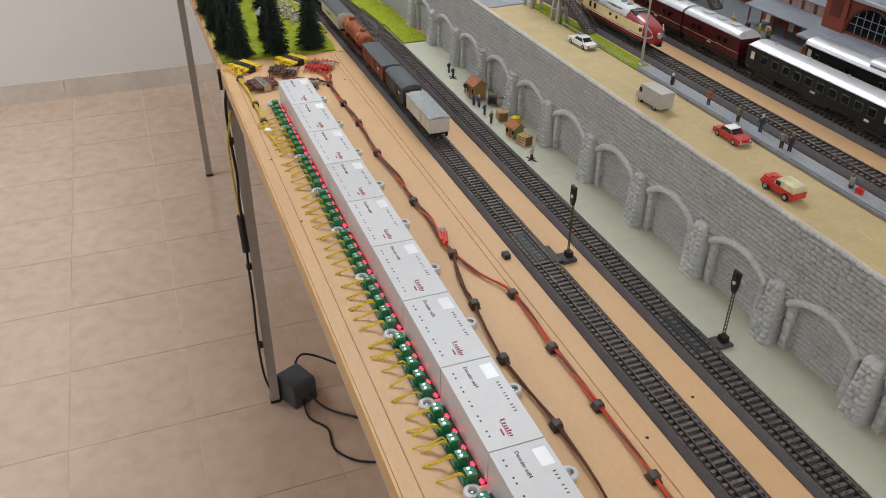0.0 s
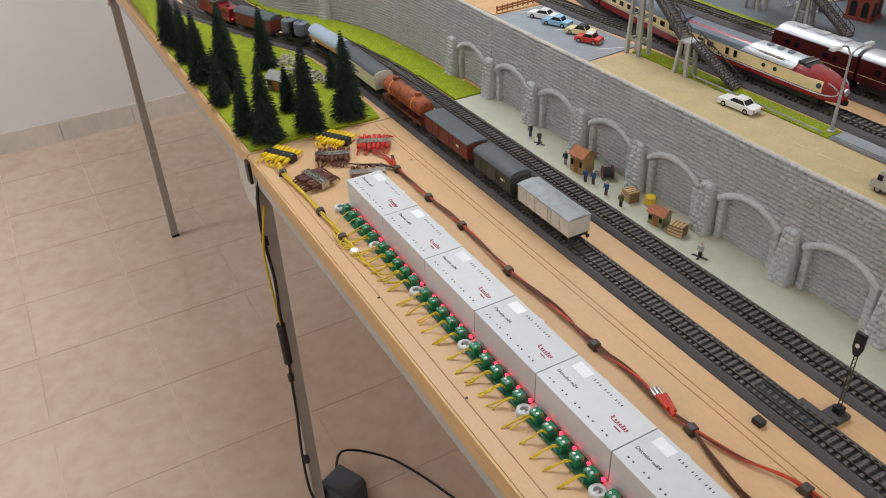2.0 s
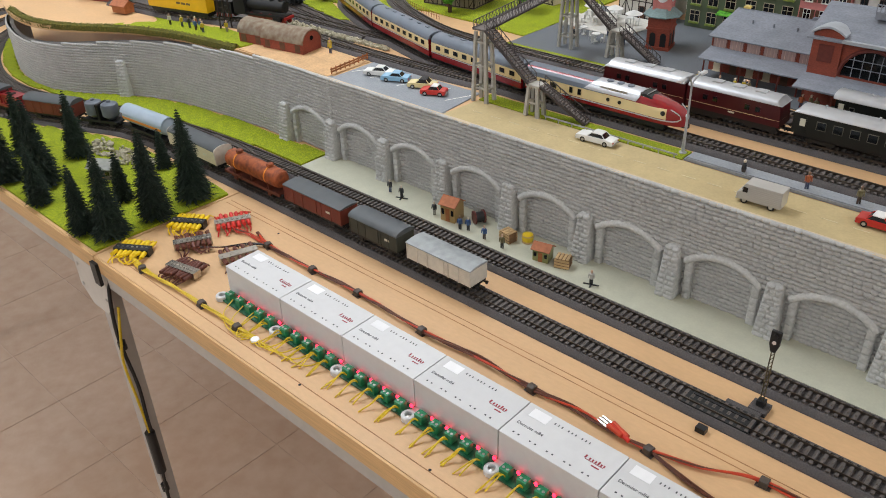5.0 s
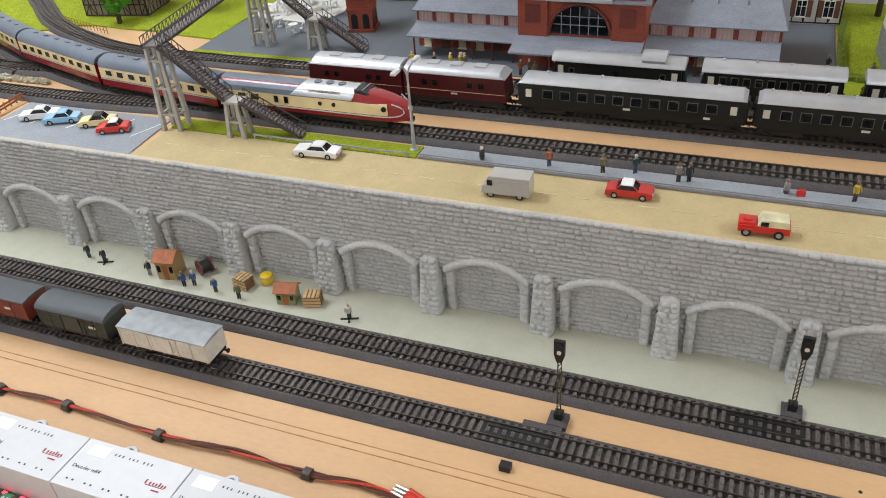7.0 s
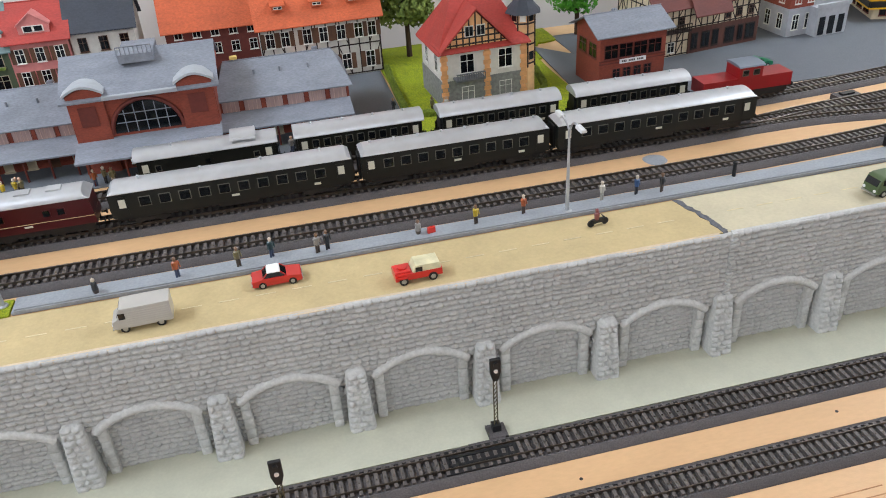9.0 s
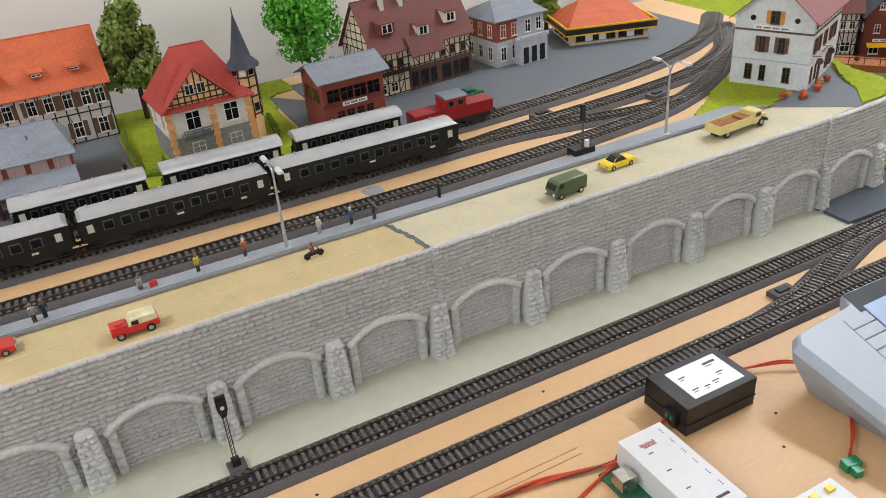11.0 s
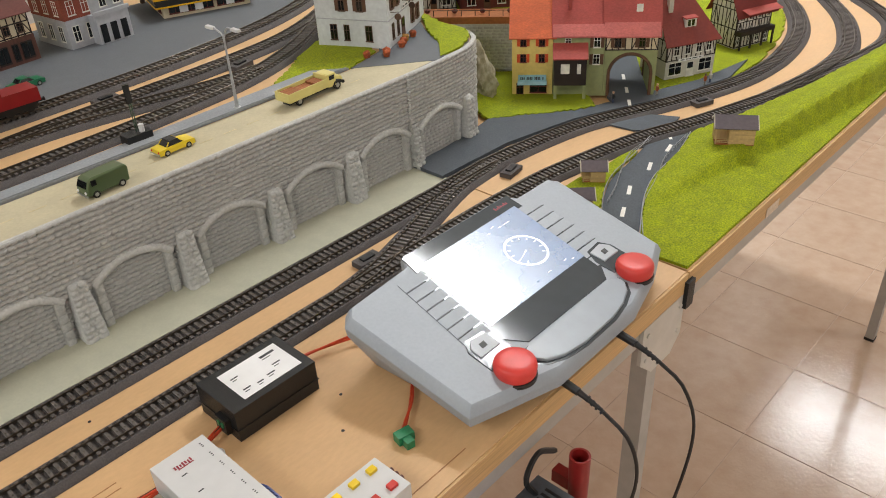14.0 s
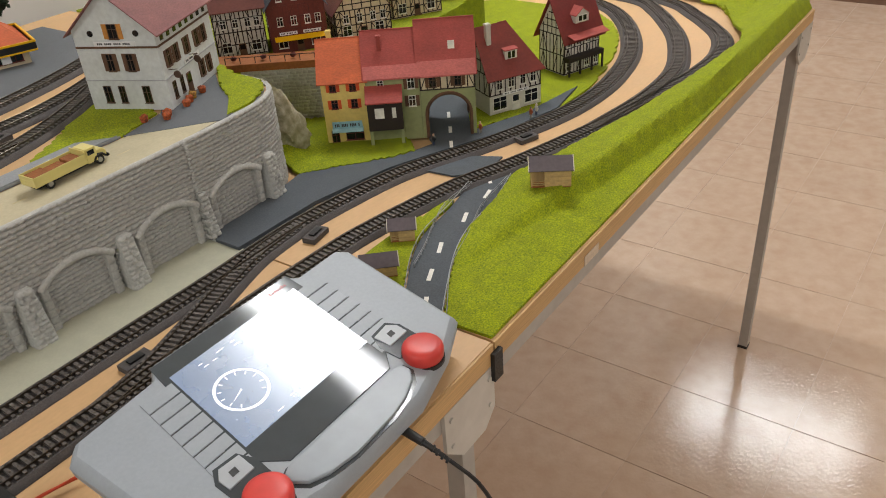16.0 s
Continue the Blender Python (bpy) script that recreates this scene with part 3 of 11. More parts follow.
RIGHT_CROSSOVER = spline([(840, -153), (904, -143), (970, -124), (1040, -101), (1110, -82), (1190, -76)], 7.8)
UPPER_ONE = spline([(-1160, 420), (-1052, 322), (-930, 262), (-820, 218), (-700, 182), (-600, 160), (-500, 148), (-380, 143), (0, 143), (400, 143), (600, 144), (760, 150), (860, 158), (960, 172), (1060, 206), (1150, 258), (1260, 345), (1360, 450)], 7.8)
FRONT_SIDING = spline([(-1500, 40), (-1280, 62), (-1200, 90), (-1130, 118), (-1062, 138), (-990, 141), (-900, 136), (-800, 133), (-700, 133), (-600, 137), (-500, 145), (-440, 147)], 7.8)
UPPER_TWO = spline([(-1200, 222), (-1130, 208), (-1062, 202), (-960, 204), (-860, 208), (-760, 214), (-600, 220), (-300, 221), (0, 221), (400, 221), (640, 226), (740, 236), (860, 243), (1000, 254), (1120, 276), (1240, 332), (1340, 410)], 7.8)
UPPER_THREE = spline([(-1260, 615), (-1228, 585), (-1090, 482), (-980, 398), (-860, 341), (-740, 306), (-560, 298), (-300, 298), (0, 298), (400, 298), (640, 300), (800, 306), (940, 318), (1080, 342), (1200, 378), (1300, 430), (1400, 520)], 7.8)
YARD_ONE = spline([(-1760, 250), (-1560, 300), (-1424, 302), (-1260, 282), (-1112, 245), (-987, 222), (-860, 202)], 7.8)
YARD_TWO = spline([(-1760, 150), (-1560, 205), (-1400, 232), (-1250, 232), (-1130, 209), (-1040, 202)], 7.8)
UPPER_LINK = spline([(640, 227), (740, 224), (840, 208), (930, 190), (1010, 188)], 7.8)


def headings(line):
    d = np.gradient(line, axis=0)
    return np.degrees(np.arctan2(d[:, 1], d[:, 0]))


bm = fresh()
box(bm, -1.7, 1.7, -13.2, 13.2, 3.4, 7.8)
SLEEPER_MESH = solid(bm, "sleeper", SLEEPER, 0)


def track(line, z, span=None, bed=True, label="grey-black plastic model track with steel rails"):
    t = thing("railway_track", line[0][0], line[0][1], z, 0, label, "track", "model tracks")
    loc = np.array(line) - np.array(line[0])
    if bed:
        bm = fresh()
        sweep(bm, loc, [(21.5, 0), (20.5, 2.2), (15.6, 6.2), (14.0, 6.2), (13.6, 5.0), (-13.6, 5.0), (-14.0, 6.2), (-15.6, 6.2), (-20.5, 2.2), (-21.5, 0)])
        bmesh.ops.recalc_face_normals(bm, faces=bm.faces[:])
        part("roadbed", bm, BALLAST, t)
    for o in (-8.3, 8.3):
        bm = fresh()
        sweep(bm, loc, [(o - 0.55, 9.6), (o - 0.3, 9.8), (o + 0.3, 9.8), (o + 0.55, 9.6), (o + 0.45, 8.6), (o + 0.9, 6.4), (o - 0.9, 6.4), (o - 0.45, 8.6)])
        bmesh.ops.recalc_face_normals(bm, faces=bm.faces[:])
        part("rail", bm, RAIL, t)
    turn = headings(loc)
    bm = fresh()
    for p, a, q in zip(loc, turn, line):
        if span and span[0] <= q[0] <= span[1]:
            piece("sleeper", SLEEPER_MESH, t, (p[0], p[1], 0), (0, 0, a))
        else:
            m = Matrix.Translation((p[0], p[1], 0)) @ Matrix.Rotation(radians(a), 4, "Z")
            box(bm, -1.7, 1.7, -13.2, 13.2, 3.4, 7.8, m)
    if bm.verts:
        tagged(part("sleeper_rest", bm, SLEEPER, t, smooth=0), kind="stuff")
    else:
        bm.free()
    bm = fresh()
    for k, (p, a) in enumerate(zip(loc, turn)):
        m = Matrix.Translation((p[0], p[1], 0)) @ Matrix.Rotation(radians(a), 4, "Z")
        box(bm, -0.7, 0.7, -0.7, 0.7, 7.1, 8.2, m)
    tagged(part("contact_studs", bm, RAIL, t, smooth=0), kind="stuff")
    return t


track(FRONT_TRACK, 0.3, (-900, 1140))
track(REAR_TRACK, 0.3, (-900, 1140))
track(MIDDLE_TRACK, 0.3)
track(OUTER_TRACK, 0.1)
for line in (LEFT_CROSSOVER, RIGHT_CROSSOVER):
    track(line, 0.0, label="plastic crossover track of a pair of points")
for line in (UPPER_ONE, UPPER_TWO, UPPER_THREE):
    track(line, DECK + 0.2)
track(FRONT_SIDING, DECK + 0.05)
track(YARD_ONE, DECK - 0.05)
track(YARD_TWO, DECK - 0.2)
track(UPPER_LINK, DECK - 0.1, label="plastic crossover track of a pair of points")

# ---- the arcaded retaining wall ----
WL = spline(WALL_LINE, 5.0)
WRUN = np.r_[0, np.cumsum(np.hypot(*np.diff(WL, axis=0).T))]
WD = np.gradient(WL, axis=0)
WD = WD / np.hypot(WD[:, 0], WD[:, 1])[:, None]
S_ZERO = float(np.interp(0.0, WL[:, 0], WRUN))
BAY = 125.0


def wall_at(s, out, z):
    """A place on the wall's line: s millimetres along it from the middle, out in front of its face, z up."""
    r = s + S_ZERO
    x, y = np.interp(r, WRUN, WL[:, 0]), np.interp(r, WRUN, WL[:, 1])
    dx, dy = np.interp(r, WRUN, WD[:, 0]), np.interp(r, WRUN, WD[:, 1])
    return (x + dy * out, y - dx * out, z)


def wall_top(s):
    return 139.0 if s > -930 else max(92.0, 139 + (s + 930) * 0.068)


S_END, S_LEFT = WRUN[-1] - S_ZERO, -S_ZERO
FIRST, LAST = -875.0, 1242.0


def bay_of(s):
    """Offset from the middle of the bay, or None where there is no arcade."""
    if not FIRST <= s <= LAST + 8:
        return None
    return ((s - FIRST) % BAY) - BAY / 2


SPAN, SPRING, CROWN = 41.0, 58.5, 72.5
ARC_R = (SPAN ** 2 + (CROWN - SPRING) ** 2) / (2 * (CROWN - SPRING))


def arch_z(u):
    """Middle line of the arch band; beside it the groove between jamb and buttress."""
    if abs(u) <= SPAN:
        return CROWN - ARC_R + math.sqrt(ARC_R ** 2 - u * u)
    return SPRING - 2 if abs(u) < 54 else -1


def pillow(put, a, b, z0, z1, sunk, bulge, inset, ends=0.35):
    """A rounded stone over a patch: deep joints above and below, shallow ones at its ends."""
    us = (a, a + inset, b - inset, b)
    zs = (z0, z0 + inset * 0.75, z1 - inset * 0.75, z1)
    c = []
    for j, z in enumerate(zs):
        for i, u in enumerate(us):
            if j in (0, 3):
                o = sunk
            elif i in (0, 3):
                o = bulge * ends
            else:
                o = bulge
            c.append(put(u, o, z))
    f = [(4 * j + i, 4 * j + i + 1, 4 * j + i + 5, 4 * j + i + 4) for j in range(3) for i in range(3)]
    return c, f


def arcade_wall():
    wall = tagged(new("retaining_wall"), "long grey cast-stone retaining wall with blind arches and rubble buttresses", "wall", "", "structure")
    wall.location = spot(0, 0, 0)
    bm = fresh()
    rows = []
    steps = np.arange(S_LEFT, S_END + 1, 25.0)
    for s in steps:
        top = wall_top(s)
        rows.append([bm.verts.new(wall_at(s, o, z)) for o, z in ((-8.0, -2), (-8.0, top - 1), (-16, top - 1), (-16, -2))])
    for a, b in zip(rows, rows[1:]):
        for i in range(4):
            j = (i + 1) % 4
            bm.faces.new((a[i], b[i], b[j], a[j]))
    bmesh.ops.recalc_face_normals(bm, faces=bm.faces[:])
    part("backing", bm, JOINT, wall)
    rnd = random.Random(5)
    stones = []
    z = 0.4
    row = 0
    while z < 138:
        h = rnd.uniform(5.2, 6.0)
        s = S_LEFT + (4.8 if row % 2 else 0.0) + rnd.uniform(-1.0, 1.0)
        while s < S_END - 6:
            w = rnd.uniform(6.6, 10.8)
            mid = s + w / 2
            if z + h * 0.5 < wall_top(mid):
                u = bay_of(mid)
                deep = -6.0 if u is not None and z + h / 2 < arch_z(u) else 0.0
                stones.append((s, w, z, h, deep, rnd.uniform(0.7, 2.2)))
            s += w
        z += h
        row += 1
    pick = [q for q in stones if q[4] == 0.0 and 80 < q[2] < 132 and 230 < q[0] < 560]
    pick = set(rnd.sample(pick, min(300, len(pick))))

    def block(s, w, z, h, deep, bulge, at=None):
        o = (0.0, 0.0, 0.0) if at is None else at

        def put(a, out, b):
            p = wall_at(a, deep + out + 0.7 * noise.noise((a * 0.05, b * 0.25, 3.0)), b + 1.1 * noise.noise((a * 0.035, b * 0.19, 0.5)))
            return ((p[0] - o[0]) * MM, (p[1] - o[1]) * MM, (p[2] - o[2]) * MM)

        return pillow(put, s, s + w, z, z + h, -2.3, bulge, 1.6, 0.1)

    vs, fs = [], []
    for q in stones:
        if q in pick:
            o = wall_at(q[0] + q[1] / 2, 0, q[2])
            c, f = block(*q, at=o)
            me = bpy.data.meshes.new("stone")
            me.from_pydata(c, [], f)
            me.materials.append(STONE)
            me.shade_smooth()
            piece("stone", me, wall, o)
        else:
            c, f = block(*q)
            k = len(vs)
            vs += c
            fs += [[k + i for i in g] for g in f]
    me = bpy.data.meshes.new("stones")
    me.from_pydata(vs, [], fs)
    me.materials.append(STONE)
    me.shade_smooth()
    ob = new("stones", me)
    ob.parent = wall
    tagged(ob, kind="stuff")
    # flat arches on block jambs
    count = int(round((LAST - FIRST) / BAY))
    for k in range(count):
        mid = FIRST + (k + 0.5) * BAY
        bm = fresh()
        us = np.linspace(-SPAN - 4.5, SPAN + 4.5, 27)
        mids = [CROWN - ARC_R + math.sqrt(ARC_R ** 2 - u * u) for u in us]
        rings = []
        for u, zc in zip(us, mids):
            tilt = math.asin(u / ARC_R)
            ring = []
            for out, r in ((-7.5, -4.3), (1.0, -4.5), (3.4, -3.4), (4.8, -1.2), (4.7, 1.4), (3.2, 3.6), (0.2, 4.7), (-7.5, 4.7)):
                n = 0.5 * noise.noise(((mid + u) * 0.11, out * 0.3, r * 0.3))
                ring.append(bm.verts.new(wall_at(mid + u + r * math.sin(tilt), out + n, zc + r * math.cos(tilt) + n)))
            rings.append(ring)
        for a, b in zip(rings, rings[1:]):
            for i in range(len(a)):
                j = (i + 1) % len(a)
                bm.faces.new((a[i], b[i], b[j], a[j]))
        bm.faces.new(rings[0])
        bm.faces.new(rings[-1][::-1])
        bmesh.ops.recalc_face_normals(bm, faces=bm.faces[:])
        part("arch", bm, STONE_LIGHT, wall, smooth=60)
        for side in (-1, 1):
            bm = fresh()
            a, b = mid + side * 41 - 4.6, mid + side * 41 + 4.6
            cuts = [-1.0]
            while cuts[-1] < 50:
                cuts.append(cuts[-1] + rnd.uniform(9, 12))
            cuts[-1] = 57.5
            rings = []
            for z0, z1 in zip(cuts, cuts[1:]):
                out = rnd.uniform(1.0, 1.9)
                for z, o in ((z0, out - 1.0), (z0 + 0.9, out), (z1 - 0.9, out), (z1, out - 1.0)):
                    rings.append([bm.verts.new(wall_at(x, y + 0.3 * noise.noise((x, z * 0.2, 1.0)), z)) for x, y in ((a, -7.5), (a, o - 0.9), (a + 1.0, o), (b - 1.0, o), (b, o - 0.9), (b, -7.5))])
            for p, q in zip(rings, rings[1:]):
                for i in range(6):
                    j = (i + 1) % 6
                    bm.faces.new((p[i], p[j], q[j], q[i]))
            bm.faces.new(rings[-1])
            bmesh.ops.recalc_face_normals(bm, faces=bm.faces[:])
            part("jamb", bm, STONE_LIGHT, wall, smooth=60)
    # tapered buttresses faced with rounded rubble
    spots = [(FIRST + k * BAY, 66) for k in range(count + 1)] + [(-1322.0, 72)]
    for s0, high in spots:
        vs, fs = [], []
        wide = lambda z: 12.8 - 3.4 * z / high
        deep = lambda z: 15.5 - 6.5 * z / high
        rings = []
        levels = [*np.linspace(-1, high, 9), high + 2.2, high + 3.6, high + 4.2]
        for z in levels:
            q = max(0.0, z - high)
            w, d = wide(z) - q * q * 0.16, deep(z) - 1.2 - q * q * 0.16
            k = len(vs)
            for u, o in ((-w, -7), (-w, d - 2), (-w + 1.6, d), (w - 1.6, d), (w, d - 2), (w, -7)):
                n = 0.6 * noise.noise((s0 + u * 0.2, o * 0.2, z * 0.15))
                vs.append(wall_at(s0 + u + n, o + n, z))
            rings.append(range(k, k + 6))
        for a, b in zip(rings, rings[1:]):
            fs += [(a[i], a[(i + 1) % 6], b[(i + 1) % 6], b[i]) for i in range(6)]
        fs.append(tuple(rings[-1]))
        z, r = 0.2, 0
        while z < high + 0.5:
            h = rnd.uniform(5.2, 7.2)
            w = wide(z + h / 2) - 0.5
            n = 3 if r % 2 else 2
            cut = sorted([-w] + [(-w + 2 * w * (i + 1) / n) + rnd.uniform(-1.6, 1.6) for i in range(n - 1)] + [w])
            for a, b in zip(cut, cut[1:]):
                tip, slope = rnd.uniform(1.2, 2.8), rnd.uniform(-0.9, 0.9)
                put = lambda u, o, zz: wall_at(s0 + u, deep(zz) - 1.2 + o, zz + slope * (u - a) / (b - a))
                c, f = pillow(put, a, b, z, z + h, -1.7, tip, 1.9, -0.5)
                k = len(vs)
                vs += c
                fs += [[k + i for i in g] for g in f]
            z += h
            r += 1
        me = bpy.data.meshes.new("buttress")
        me.from_pydata([(x * MM, y * MM, z * MM) for x, y, z in vs], [], fs)
        me.materials.append(STONE_LIGHT)
        me.shade_smooth()
        me.set_sharp_from_angle(angle=radians(65))
        new("buttress", me).parent = wall
    # rough seams between the cast panels
    for s0, half, z in ((-750.0, 3.0, 70.0), (503.0, 3.6, 68.0), (1118.0, 5.0, 66.0)):
        bm = fresh()
        while z < 136:
            h = rnd.uniform(3, 6)
            c = [bm.verts.new(wall_at(s0 + u + rnd.uniform(-1.6, 1.6), o, zz)) for o, ins in ((-1, 0.1), (rnd.uniform(1.6, 1.2 + half), 1.0)) for u, zz in ((-half + ins, z + ins), (half - ins, z + ins), (half - ins, z + h - ins), (-half + ins, z + h - ins))]
            for q in ((4, 5, 6, 7), (0, 1, 5, 4), (1, 2, 6, 5), (2, 3, 7, 6), (3, 0, 4, 7)):
                bm.faces.new([c[i] for i in q])
            z += h
        part("seam", bm, STONE_LIGHT, wall)
    for s0, s1, m, what in ((-930, 503, COPING, "pale beige painted coping along the top"), (503, S_END, STONE_LIGHT, "")):
        bm = fresh()
        line = np.array([wall_at(s, -3.0, 0)[:2] for s in np.arange(s0, s1 + 1, 20.0)])
        sweep(bm, line, [(-3.4, 136.6), (-3.0, 139.2), (2.5, 139.8), (2.5, 136.6)])
        bmesh.ops.recalc_face_normals(bm, faces=bm.faces[:])
        part("coping", bm, m, wall, what)


arcade_wall()

# ---- rolling stock ----
SILVER = mat("silver_roof_paint", rgb(192, 194, 196), 0.36, 0.6, var=0.05, scale=80, stain=0.08)
COACH_GREEN = mat("dark_coach_green", rgb(13, 17, 13), 0.42, var=0.08, scale=60)
COACH_BLACK = mat("black_underframe", rgb(15, 15, 15), 0.6, var=0.2, scale=200)
MAROON = mat("maroon_loco_paint", rgb(72, 16, 22), 0.32, var=0.06, scale=60)
LOCO_RED = mat("old_red_loco_paint", rgb(132, 34, 40), 0.36, var=0.08, scale=60)
CREAM = mat("cream_paint", rgb(228, 206, 154), 0.36, var=0.04, scale=60)
TEE_RED = mat("railcar_red", rgb(140, 22, 28), 0.25, var=0.05, scale=60, coat=0.4)
SLATE_ROOF = mat("slate_grey_roof", rgb(104, 112, 122), 0.5, var=0.06, scale=60)
DARK_ROOF = mat("dark_grey_roof", rgb(78, 82, 84), 0.55, var=0.07, scale=80)
WAGON_BROWN = mat("wagon_brown", rgb(112, 48, 36), 0.55, var=0.12, scale=140, stretch=(1, 1, 0.3))
WAGON_DARK = mat("dark_wagon_green", rgb(52, 56, 48), 0.55, var=0.12, scale=140)
WAGON_CREAM = mat("cream_wagon_wall", rgb(216, 206, 178), 0.5, var=0.05, scale=140, stain=0.08)
WAGON_WHITE = mat("off_white_wagon", rgb(206, 200, 186), 0.5, var=0.08, scale=140, stain=0.12)
GAS_BLUE = mat("pale_blue_grey_tank", rgb(158, 172, 184), 0.35, var=0.04, scale=60, stain=0.06)
SILO_GREY = mat("silo_grey", rgb(96, 102, 110), 0.45, var=0.1, scale=100)
RUST = mat("rusty_tank_paint", rgb(168, 86, 38), 0.65, var=0.2, scale=120, col2=rgb(110, 52, 26), stain=0.22, bump=0.3)
RUST_DARK = mat("rusty_frame", rgb(98, 46, 28), 0.7, var=0.25, scale=150)
ORANGE = mat("orange_stripe", rgb(226, 140, 34), 0.4, var=0.04, scale=100)
CRANE_YELLOW = mat("yellow_wagon", rgb(240, 186, 16), 0.4, var=0.05, scale=80)
PANE = mat("dark_window_pane", rgb(20, 23, 25), 0.08, var=0.1, scale=40)
PALE_BLIND = mat("pale_window_blind", rgb(206, 204, 186), 0.4, var=0.05)
WIN_RIM = mat("window_rim_silver", rgb(116, 114, 102), 0.4, 0.3)
HEADLIGHT = mat("lit_red_tail_lamp", rgb(255, 30, 30), 0.3, emit=3.0, emitcol=(1, 0.05, 0.05))


def wheelset(t, x, r=5.2, y=8.3):
    bm = fresh()
    cyl(bm, (x, -y + 1, r), (x, y - 1, r), 1.1, n=8)
    for s in (-1, 1):
        cyl(bm, (x, s * (y - 1.4), r), (x, s * (y + 1.2), r), r, n=16)
    return part("wheelset", bm, COACH_BLACK, t)


def bogie(t, x, w=20, l=34):
    bm = fresh()
    box(bm, x - l / 2, x + l / 2, -w / 2, w / 2, 4.5, 9.5)
    for s in (-1, 1):
        box(bm, x - l / 2 - 3, x + l / 2 + 3, s * 11 - 1.2, s * 11 + 1.2, 3.5, 8)
    bevel(bm, 0.6)
    b = part("bogie", bm, COACH_BLACK, t)
    for s in (-1, 1):
        wheelset(t, x + s * l * 0.36)
    return b


def buffers(t, half, z=11.5):
    for e in (-1, 1):
        for s in (-1, 1):
            bm = fresh()
            cyl(bm, (e * half, s * 9, z), (e * (half + 5), s * 9, z), 1.1, n=8)
            cyl(bm, (e * (half + 5), s * 9, z), (e * (half + 6), s * 9, z), 2.6, n=12)
            part("buffer", bm, COACH_BLACK, t)
    for e in (-1, 1):
        bm = fresh()
        box(bm, min(e * half, e * (half + 9)), max(e * half, e * (half + 9)), -2, 2, 7, 10)
        part("coupling", bm, COACH_BLACK, t)


def arc_roof(w, z, rise, over=1.0, n=9):
    pts = [((w / 2 + over) * math.cos(math.pi * i / (n - 1)), z + rise * math.sin(math.pi * i / (n - 1)) ** 0.8) for i in range(n)]
    return pts


def windows(t, xs, z, wide, high, y, pane=PANE, rim=WIN_RIM):
    bm = fresh()
    box(bm, -wide / 2, wide / 2, -0.35, 0.35, 0, high)
    box(bm, -wide / 2 + 0.8, wide / 2 - 0.8, -0.5, 0.5, 0.8, high - 0.8)
    rim_me = solid(bm, "window_rim", rim, 0)
    bm = fresh()
    box(bm, -wide / 2 + 0.8, wide / 2 - 0.8, -0.75, 0.75, 0.8, high - 0.8)
    pane_me = solid(bm, "pane", pane, 0)
    for x in xs:
        for s in (-1, 1):
            w = piece("window", rim_me, t, (x, s * y, z))
            piece("pane", pane_me, w, (0, 0, 0))


